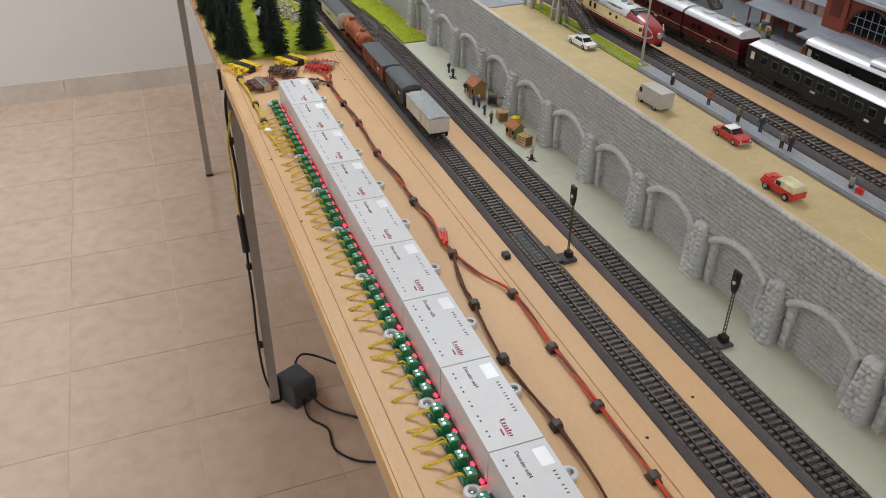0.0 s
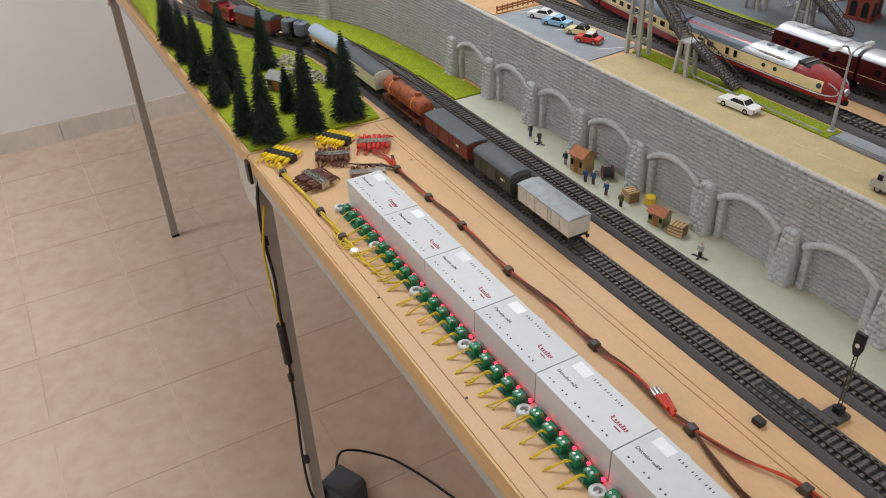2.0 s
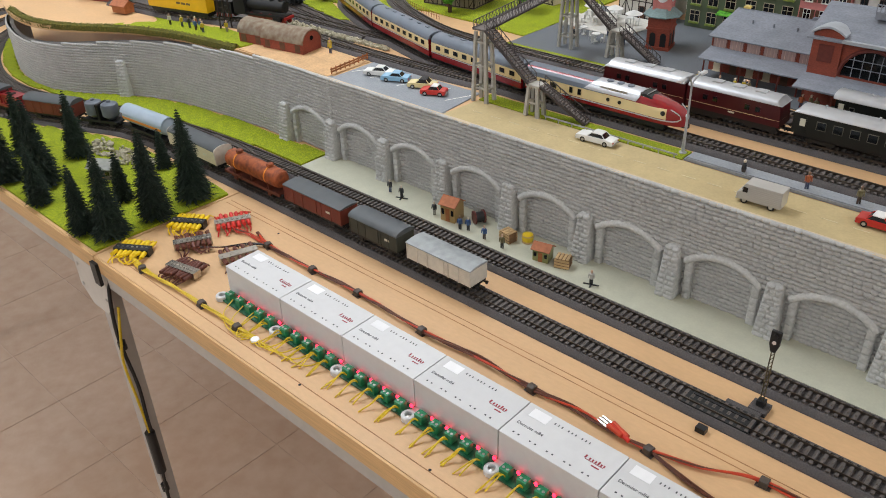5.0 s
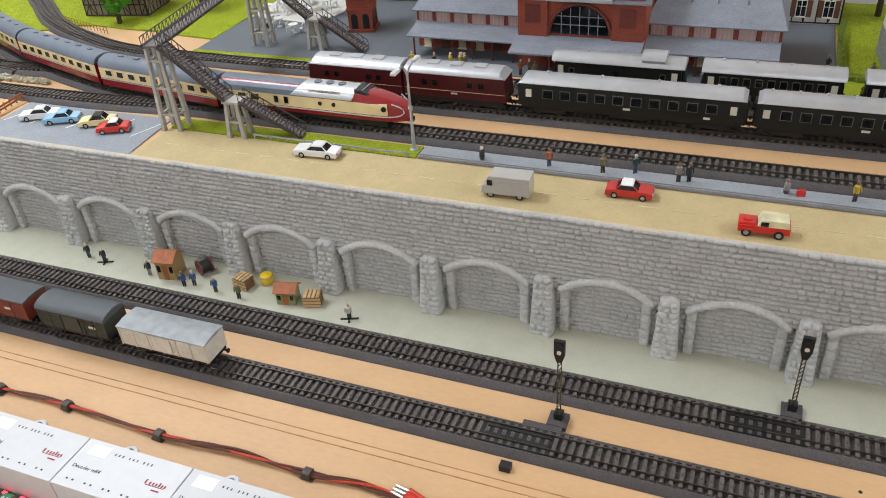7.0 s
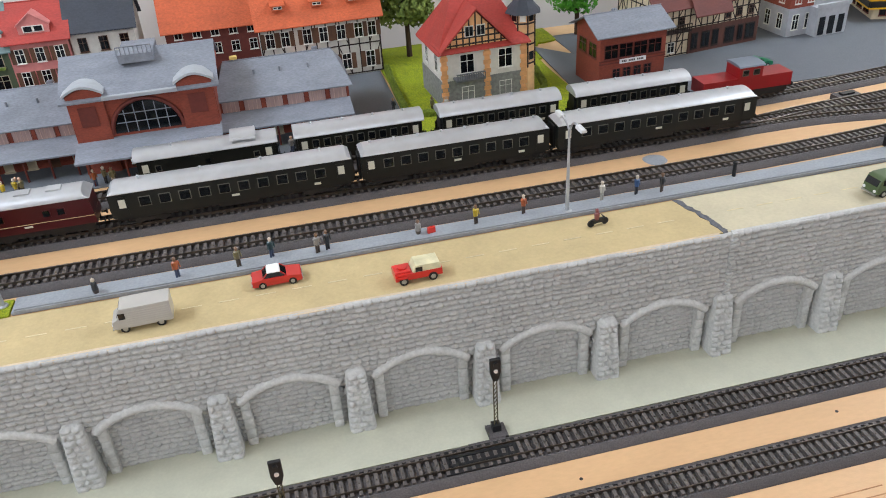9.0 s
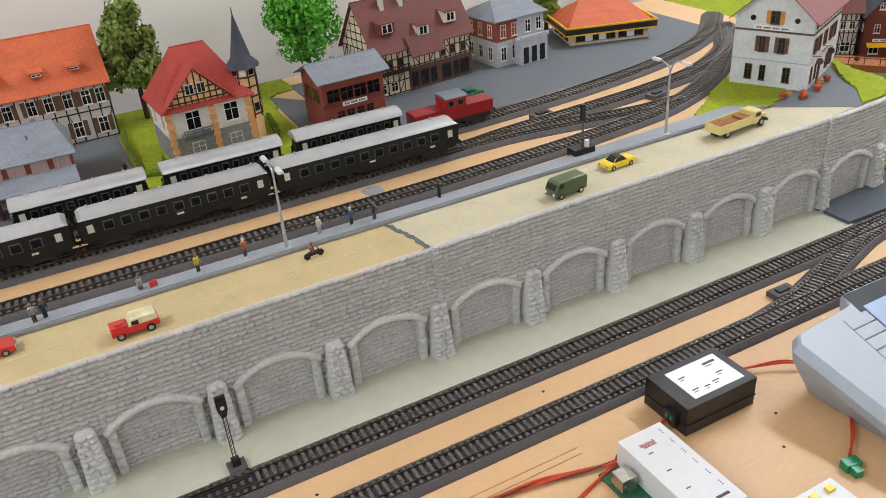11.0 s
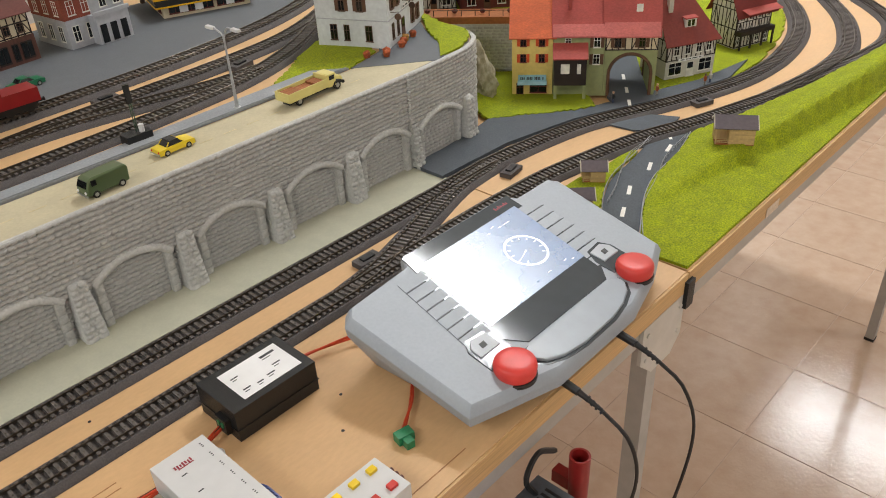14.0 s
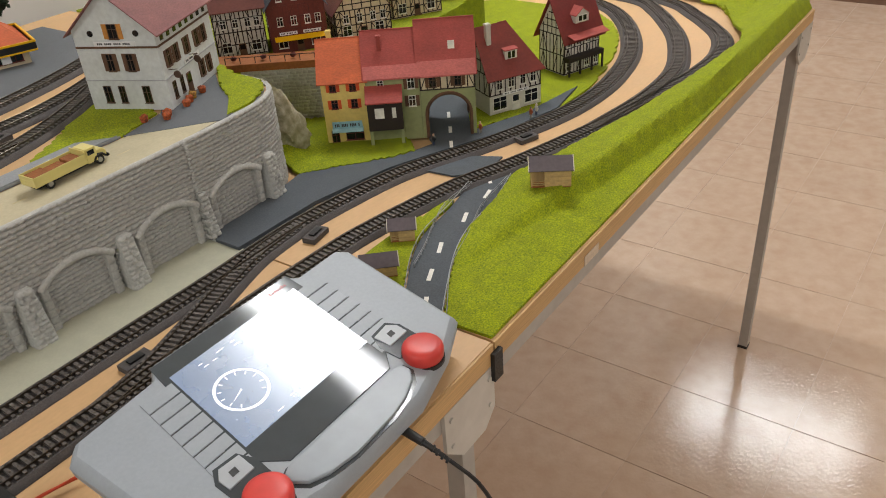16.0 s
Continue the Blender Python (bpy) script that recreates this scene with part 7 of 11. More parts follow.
t = thing("motorcycle", 388, 66, DECK + 1.4, 8, "black motorcycle with a plain seated figure shape", "motorcycle", "model cars")
for x in (-8, 8):
    bm = fresh()
    cyl(bm, (x, -1, 3.6), (x, 1, 3.6), 3.6, n=18)
    part("wheel", bm, TYRE, t)
bm = fresh()
box(bm, -7, 6, -1.6, 1.6, 3.5, 7.5)
cyl(bm, (8, 0, 4), (5, 0, 10), 0.6, n=6)
cyl(bm, (5, -3.5, 10.2), (5, 3.5, 10.2), 0.5, n=6)
bevel(bm, 0.4)
part("engine_and_bars", bm, BLACK_PLASTIC, t)
bm = fresh()
lathe(bm, [(2.2, 7), (2.6, 10), (2.8, 14), (1.5, 15.4), (1.9, 16.4), (2.0, 18), (0.5, 19.4)], 10, -1.5, 0)
part("rider_shape", bm, paint(120, 60, 60), t)


# street lamps
LAMP_GREY = mat("lamp_post_grey", rgb(168, 170, 172), 0.4, 0.3)


def street_lamp(x, y):
    t = thing("street_lamp", x, y, DECK + 2.0, 0, "pale grey two-armed street lamp", "street lamp", "street lamps")
    bm = fresh()
    lathe(bm, [(5, 0), (5, 1.4), (2.6, 2.4), (2.2, 8), (1.5, 50), (1.2, 84)], 12)
    part("post", bm, LAMP_GREY, t)
    for s, reach, up in ((-1, 30, 104), (1, 26, 98)):
        bm = fresh()
        tube(bm, spline([(0, 0, 82), (0, s * 2, 92), (0, s * 10, up - 2), (0, s * reach * 0.75, up)], 3), 1.1, 8)
        arm = part("arm", bm, LAMP_GREY, t)
        bm = fresh()
        prism(bm, [(-3.4, -2), (3.4, -2), (2.4, 1.4), (-2.4, 1.4)], min(s * reach * 0.7, s * (reach * 0.7 + 15)), max(s * reach * 0.7, s * (reach * 0.7 + 15)), "y", Matrix.Translation((0, 0, up)))
        bevel(bm, 1.0, 2)
        part("lamp_head", bm, WHITE_PLASTIC, arm)


for x, y in ((-178, 106), (369, 101), (907, 102)):
    street_lamp(x, y)


# colour-light signals
def light_signal(x, y, high, rz=0, z=0.4):
    t = thing("light_signal", x, y, z, rz, "dark colour-light signal on a lattice mast beside the track", "railway signal", "railway signals")
    bm = fresh()
    box(bm, -9, 9, -10, 8, 0, 5)
    box(bm, -30, 6, -24, -10, 0, 4.4)
    bevel(bm, 1)
    part("base", bm, BALLAST, t)
    bm = fresh()
    box(bm, -4, 4, -3, 5, 5, 12)
    bevel(bm, 1)
    part("relay_box", bm, BLACK_PLASTIC, t)
    bm = fresh()
    for sx in (-1.6, 1.6):
        cyl(bm, (sx, 0, 5), (sx, 0, high - 18), 0.6, n=6)
    k = 8
    while k < high - 22:
        cyl(bm, (-1.6, 0, k), (1.6, 0, k + 5), 0.4, n=5)
        k += 5
    part("mast", bm, mat("signal_mast", rgb(84, 76, 52), 0.5), t)
    bm = fresh()
    prism(bm, [(-5, high), (5, high), (5, high - 16), (2.4, high - 25), (-2.4, high - 25), (-5, high - 16)], -3.0, 0.5, "y")
    bevel(bm, 0.6)
    head = part("signal_head", bm, BLACK_PLASTIC, t)
    bm = fresh()
    cyl(bm, (0, -4.6, high - 5), (0, -2.4, high - 5), 2.2, n=12)
    part("hood", bm, BLACK_PLASTIC, head)
    bm = fresh()
    cyl(bm, (0, -3.8, high - 13), (0, -2.8, high - 13), 2.0, n=12)
    part("lens", bm, mat("clear_lens", rgb(230, 220, 210), 0.1), head)


light_signal(48, -119, 100)
light_signal(245, -46, 92)
t = thing("light_signal", 781, 119, DECK + 0.4, 0, "small dark signal on a black block by the upper track", "railway signal", "railway signals")
bm = fresh()
box(bm, -18, 14, -9, 9, 0, 11)
bevel(bm, 0.8)
part("base", bm, BLACK_PLASTIC, t)
bm = fresh()
for k in range(6):
    cyl(bm, (-1.4, 0, 11 + 6 * k), (1.4, 0, 17 + 6 * k), 0.5, n=5)
cyl(bm, (-1.4, 0, 11), (-1.4, 0, 48), 0.5, n=5)
cyl(bm, (1.4, 0, 11), (1.4, 0, 48), 0.5, n=5)
part("mast", bm, paint(60, 80, 62), t)
bm = fresh()
box(bm, -3, 3, -2, 2, 46, 68)
bevel(bm, 0.6)
part("signal_head", bm, BLACK_PLASTIC, t)
bm = fresh()
cyl(bm, (4, -4, 11), (4, -4, 20), 3.2, n=12)
part("lantern", bm, WHITE_PLASTIC, t)

# point motors and plates beside the tracks
for x, y, z, a in ((-566, -128, 0.3, 0), (-885, -108, 0.3, 8), (905, -120, 0.3, 0), (1186, -112, 0.3, 10), (1560, -205, 0.3, -20), (815, 262, DECK, 4), (1000, 226, DECK, 14)):
    t = thing("point_motor", x, y, z, a, "dark plastic point motor beside the track", "point motor", "point motors")
    bm = fresh()
    box(bm, -17, 17, -9, 9, 0, 7)
    bevel(bm, 1)
    part("case", bm, BALLAST, t)
    bm = fresh()
    box(bm, -9, 9, -4, 4, 7, 9.4)
    bevel(bm, 0.6)
    part("lever_cover", bm, BLACK_PLASTIC, t)
for x, y, z in ((20, -153, 0), (222, -76, 0), (620, 226, DECK)):
    bm = fresh()
    box(bm, -36, 36, -14, 14, 6.2, 7.6)
    for s in (-1, 1):
        box(bm, -30, 30, s * 5 - 1.6, s * 5 + 1.6, 7.6, 8.6)
    solo("contact_plate", bm, BLACK_PLASTIC, x, y, z + 0.3, 0, "dark signal contact plate between the rails", "contact plate", "contact plates")
bm = fresh()
box(bm, -5, 5, -4, 4, 0, 6)
solo("track_plug", bm, BLACK_PLASTIC, 18, -186, 0.3, 0, "small black plug beside the track", "plug")


# plain figure shapes
def figure(x, y, z, rz, material, pose_kind=0, label="small plain figure standing on the footpath", base=False):
    bm = fresh()
    if pose_kind == 1:
        lathe(bm, [(2.4, 0), (3.2, 4), (2.8, 8), (2.9, 11), (1.3, 12.2), (1.9, 13.2), (2.0, 14.6), (0.6, 16.2)], 10)
    else:
        for s in (-1.3, 1.3):
            cyl(bm, (s, 0, 0), (s * 0.8, 0, 9.5), 1.1, 1.4, n=8)
        lathe(bm, [(2.3, 9), (2.6, 12), (3.0, 16.6), (1.3, 17.6), (1.1, 18.2), (1.7, 19.2), (1.8, 20.8), (0.5, 22)], 10)
        for s in (-1, 1):
            cyl(bm, (s * 3, 0, 16.4), (s * 3.7, -1.4, 10), 0.9, 0.7, n=6)
    if base:
        box(bm, -10, 10, -1.2, 1.2, 0, 0.8)
        box(bm, -1.2, 1.2, -7, 7, 0, 0.8)
    ob = solo("figurine", bm, material, x, y, z, rz, label, "figurine", "small figures", smooth=60)
    hip, neck = (3.0, 12.0) if pose_kind == 1 else (9.4, 17.5)
    legs = FIG_LEGS[0] if base else FIG_LEGS[int(abs(x * 7 + y * 3)) % len(FIG_LEGS)]
    ob.data.materials.append(legs)
    ob.data.materials.append(FIG_HEAD[int(abs(x * 3 + y)) % len(FIG_HEAD)])
    for f in ob.data.polygons:
        h = f.center.z / MM
        f.material_index = 1 if h < hip else 2 if h > neck else 0
    return ob


FIG_LEGS = [paint(34, 34, 38), paint(70, 58, 48), paint(62, 72, 96), paint(150, 146, 136)]
FIG_HEAD = [paint(196, 160, 132), paint(120, 92, 70), paint(204, 190, 170)]


FIG = {"blue": paint(58, 88, 132), "dark": paint(40, 42, 46), "grey": paint(128, 126, 122), "yellow": paint(190, 166, 48), "orange": paint(158, 84, 48), "teal": paint(44, 66, 70), "white": paint(184, 180, 170), "olive": paint(112, 104, 72)}
PZ = DECK + 3.5
for x, y, c, k in ((-95, 100, "dark", 1), (-21, 103, "orange", 0), (36, 103, "olive", 0), (68, 110, "teal", 0), (112, 103, "grey", 0), (122, 106, "dark", 0), (213, 106, "grey", 1), (273, 106, "yellow", 0), (325, 110, "orange", 0), (411, 110, "white", 0), (450, 110, "blue", 0), (477, 106, "dark", 0)):
    figure(x, y, PZ, 30, FIG[c], k, "small %s figure shape on the grey footpath" % c)
for x, y, c, b in ((-584, -26, "dark", False), (-556, -29, "dark", True), (-482, -35, "dark", False), (-425, -43, "blue", False), (-414, -38, "blue", False), (-381, -42, "blue", False), (-347, -45, "olive", False), (-206, -42, "white", True)):
    figure(x, y, 2.4, 20, FIG[c], 0, "small %s figure shape on the pale ground" % c, b)
bm = fresh()
box(bm, -4, 4, -1.6, 1.6, 0, 6)
box(bm, -1.5, 1.5, -0.4, 0.4, 6, 7)
bevel(bm, 0.5)
solo("suitcase", bm, paint(206, 50, 36), 226, 104, PZ, 10, "small red suitcase on the footpath", "suitcase")
bm = fresh()
lathe(bm, [(2.2, 0), (2.2, 14), (2.8, 15), (2.8, 17), (1, 18)], 12)
solo("bollard", bm, BLACK_PLASTIC, 565, 112, PZ, 0, "dark bollard on the footpath", "bollard")
bm = fresh()
box(bm, -165, 1080, -1.2, 1.2, 0, 3.2)
box(bm, -165, 1080, 0.2, 1.0, 3.2, 4.6)
bevel(bm, 0.3)
solo("kerb_rail", bm, PLATFORM, 0, 91, DECK + 1.4, 0, "low pale kerb rail between road and footpath", "kerb", "", "structure")
bm = fresh()
for x in np.arange(-378, -170, 22):
    box(bm, x - 0.6, x + 0.6, -0.6, 0.6, 0, 6)
box(bm, -380, -176, -0.5, 0.5, 4, 6)
solo("guard_rail", bm, LAMP_GREY, 0, 88, DECK + 1.4, 0, "low grey guard rail along the lawn", "guard rail")

# road dashes
bm = fresh()
box(bm, -9, 9, -0.7, 0.7, 0, 0.25)
DASH = solid(bm, "road_dash", LINE_FADED, 0)
for owner, xs in ((bpy.data.objects["road_tan"], np.arange(-470, 470, 33)), (bpy.data.objects["road_pale"], np.arange(530, 1060, 33))):
    for x in xs:
        piece("road_dash", DASH, owner, (x, 50, DECK + 1.45))
for x in (-735, -690, -630, -575, -528):
    bm = fresh()
    box(bm, -0.8, 0.8, -24, 24, 0, 0.25)
    part("bay_line", bm, LINE_WHITE, bpy.data.objects["car_park"], at=(x, 76, DECK + 1.62), rz=-24)
bm = fresh()
box(bm, -12, 12, -2.6, 2.6, 0, 0.25)
DASH2 = solid(bm, "road_dash", LINE_WHITE, 0)
for x, y, a in ((1138, -322, 30), (1186, -294, 25), (1240, -270, 26), (1316, -256, 22), (1383, -248, 14), (1420, -228, 40)):
    piece("road_dash", DASH2, bpy.data.objects["lane_right"], (x, y + 2, 2.5), (0, 0, a))
for x, y, a in ((1484, -118, 36), (1528, -86, 36), (1576, -50, 36)):
    piece("road_dash", DASH2, bpy.data.objects["lane_right_upper"], (x, y, 7.05), (0, 0, a))
bm = fresh()
rnd = random.Random(31)
edge = []
for k in range(16):
    y = 12 + 5 * k
    mid = 499 - 17 * ((y - 12) / 76) ** 1.5
    edge.append((mid + rnd.uniform(-1.5, 1.5), y, rnd.uniform(2.0, 4.0)))
prism(bm, [(x - w, y) for x, y, w in edge] + [(x + w, y) for x, y, w in edge[::-1]], 0, 1.5)
solo("road_seam", bm, mat("dark_filler", rgb(92, 92, 96), 0.85, var=0.3, scale=300, bump=0.8, bscale=400), 0, 0, DECK + 0.4, 0, "dark filled joint across the road", "road joint", "", "structure")
bm = fresh()
lathe(bm, [(14, 0), (12, 0.8), (3, 1.0)], 14)
for v in bm.verts:
    v.co.x *= 1 + 0.25 * noise.noise(v.co * 0.2)
solo("filler_patch", bm, PLATFORM, 508, 183, DECK + 0.2, 0, "grey filler patch on the board", "patch", "", "structure")


for side in (LANE_BACK, LANE_FRONT):
    t = thing("roadside_fence", side[0][0], side[0][1], 3, 0, "thin pale wire fence on posts along the lane", "fence", "roadside fences")
    line = [(x - side[0][0], y - side[0][1] + (0.8 if side is LANE_BACK else -0.8)) for x, y in side]
    bm = fresh()
    for a, b in zip(line, line[1:]):
        cyl(bm, (*a, 5.2), (*b, 5.2), 0.55, n=6)
    part("rail", bm, LAMP_GREY, t)
    for x, y in line[::2]:
        bm = fresh()
        cyl(bm, (x, y, -0.5), (x, y, 5.8), 0.6, n=6)
        part("post", bm, LAMP_GREY, t)


# huts, crates and reels at the foot of the wall
def hut(x, y, z, rz, w, d, h, wall_m, roof_m, label, porch=False):
    t = thing("hut", x, y, z, rz, label, "hut", "little huts")
    if porch:
        bm = fresh()
        box(bm, -w / 2, w / 2, -d / 2, d / 2, 0, 1.2)
        part("floor_plate", bm, WOOD_BROWN, t)
        bm = fresh()
        box(bm, -w * 0.16, w / 2, -d / 2, d / 2, 1.2, h)
        box(bm, -w / 2, -w * 0.16, -d * 0.02, d / 2, 1.2, h)
        part("wall", bm, wall_m, t)
        bm = fresh()
        box(bm, -w / 2, -w / 2 + 1.6, -d / 2, -d / 2 + 1.6, 1.2, h)
        part("post", bm, wall_m, t)
        for z in (3.2, 5.6, 8.0):
            bm = fresh()
            box(bm, -w / 2 + 1.6, -w * 0.16, -d / 2 + 0.2, -d / 2 + 1.0, z, z + 1.1)
            part("porch_rail", bm, wall_m, t)
        for k in range(int(h / 3.2)):
            z = 1.6 + k * 3.2
            bm = fresh()
            box(bm, -w * 0.16 + 0.4, w / 2 - 0.4, -d / 2 - 0.35, -d / 2 + 0.3, z, z + 2.7)
            part("board", bm, wall_m, t)
        bm = fresh()
        prism(bm, [(-d / 2, h), (d / 2, h), (0, h + d * 0.34)], -w / 2, w / 2, "x")
        part("gable", bm, wall_m, t)
    else:
        bm = fresh()
        prism(bm, [(-d / 2, 0), (d / 2, 0), (d / 2, h), (0, h + d * 0.34), (-d / 2, h)], -w / 2, w / 2, "x")
        part("wall", bm, wall_m, t)
        bm = fresh()
        box(bm, -w * 0.14, w * 0.14, -d / 2 - 0.4, -d / 2 + 0.4, 0, h * 0.8)
        part("door", bm, WOOD_BROWN, t)
        for u in (-w * 0.34, w * 0.34):
            bm = fresh()
            box(bm, u - w * 0.09, u + w * 0.09, -d / 2 - 0.3, -d / 2 + 0.3, h * 0.4, h * 0.75)
            part("window", bm, PANE, t)
    for s in (-1, 1):
        a = math.atan2(d * 0.34, d / 2)
        m = Matrix.Translation((0, 0, h + d * 0.34 + 0.6)) @ Matrix.Rotation(-s * a, 4, "X")
        lo, hi = (0, d * 0.72) if s > 0 else (-d * 0.72, 0)
        bm = fresh()
        box(bm, -w / 2 - 2.5, w / 2 + 2.5, lo, hi, -0.4, 1.0, m)
        part("roof_slope", bm, roof_m, t)
        if porch:
            for e in (-1, 1):
                bm = fresh()
                x = e * (w / 2 + 3.0)
                box(bm, x - 0.5, x + 0.5, lo, hi, -1.6, 1.3, m)
                part("bargeboard", bm, BARGE, t)


BARGE = mat("pale_bargeboard", rgb(206, 196, 180), 0.7)
HUT_GREEN = paint(140, 140, 84)
HUT_TAN = paint(168, 136, 82)
HUT_ROOF = mat("rusty_hut_roof", rgb(168, 104, 70), 0.8, var=0.15, scale=200)
hut(-455, -26, 2.3, 8, 24, 24, 26, HUT_TAN, HUT_ROOF, "small tan hut with a rust-brown roof and open door")
hut(-289, -31, 2.3, 12, 22, 18, 17, HUT_GREEN, HUT_ROOF, "low green hut with a brown roof")
HUT_WOOD = mat("pale_hut_wood", rgb(190, 160, 112), 0.75, var=0.12, scale=200, stretch=(1, 1, 0.2))
HUT_SLATE = mat("grey_hut_roof", rgb(90, 80, 84), 0.7, var=0.1, scale=200)
hut(1420, -322, right_bank(1420, -322) - 1, -58, 52, 32, 26, HUT_WOOD, HUT_SLATE, "timber hut with a slate-grey roof on the grass", True)
hut(1236, -214, 4, -52, 30, 24, 18, HUT_WOOD, HUT_SLATE, "small timber hut with a grey hipped roof", True)
hut(1160, -238, 4, -48, 40, 26, 16, HUT_WOOD, HUT_SLATE, "low timber shelter with a dark roof", True)


CRATE_WOOD = mat("dark_crate_wood", rgb(120, 88, 58), 0.75, var=0.18, scale=200)


def crate(x, y, rz, sx=19, sy=15, sz=14):
    t = thing("crate", x, y, 2.3, rz, "slatted wooden crate with pale lid boards", "crate", "wooden crates")
    bm = fresh()
    box(bm, -sx / 2, sx / 2, -sy / 2, sy / 2, 0, sz)
    part("body", bm, CRATE_WOOD, t)
    for z in (1, 5.4, 9.8):
        for s in (-1, 1):
            bm = fresh()
            box(bm, -sx / 2 - 0.6, sx / 2 + 0.6, s * sy / 2 - 0.6, s * sy / 2 + 0.6, z, z + 3)
            part("slat", bm, WOOD_PALE, t)
    for k in range(4):
        bm = fresh()
        u = -sx / 2 + (k + 0.5) * sx / 4
        box(bm, u - 1.7, u + 1.7, -sy / 2 - 0.5, sy / 2 + 0.5, sz, sz + 1)
        part("lid_board", bm, WOOD_PALE, t)


crate(-354, -23, -10)
crate(-258, -29, 18)
t = thing("cable_reel", -416, -12, 2.3, 60, "dark red cable reel on its side", "cable reel", "cable reels")
bm = fresh()
for s in (-1, 1):
    cyl(bm, (s * 7 - 1, 0, 10), (s * 7 + 1, 0, 10), 10, n=20)
part("flange", bm, paint(96, 40, 36), t)
bm = fresh()
cyl(bm, (-6, 0, 10), (6, 0, 10), 7.5, n=18)
part("winding", bm, BLACK_RUBBER, t)
t = thing("cable_reel", -331, -9, 2.3, 20, "wooden reel with yellow winding", "cable reel", "cable reels")
bm = fresh()
lathe(bm, [(8, 0), (8, 2), (5, 2.5), (5, 9), (8, 9.5), (8, 11)], 18)
part("flange", bm, WOOD_PALE, t)
bm = fresh()
lathe(bm, [(7.4, 2.4), (8.2, 5), (8.2, 9), (7, 12), (3, 13.4)], 18)
part("winding", bm, paint(226, 192, 26), t)

# flower tubs and figures at the inn
TUB = {k: mat(k + "_flower_tub", rgb(*c), 0.85, var=0.4, scale=420, col2=rgb(112, 60, 36)) for k, c in (("orange", (206, 98, 48)), ("yellow", (206, 160, 60)))}
for x, y, c in ((1130, 104, "orange"), (1150, 84, "orange"), (1158, 92, "orange"), (1192, 96, "orange"), (1204, 104, "orange"), (1216, 112, "yellow"), (1236, 116, "orange")):
    bm = fresh()
    lathe(bm, [(4.4, 0), (5.2, 5), (5.4, 5.6), (5.6, 6.6), (4, 8.6), (1, 9.6)], 12)
    for v in bm.verts:
        if v.co.z > 5.8:
            v.co += 2.2 * noise.noise_vector(v.co * 0.4 + Vector((x, y, 0)))
    solo("flower_tub", bm, TUB[c], x, y, DECK + 2.4, 0, "terracotta tub with orange flowers by the inn", "flower tub", "flower tubs", smooth=60)


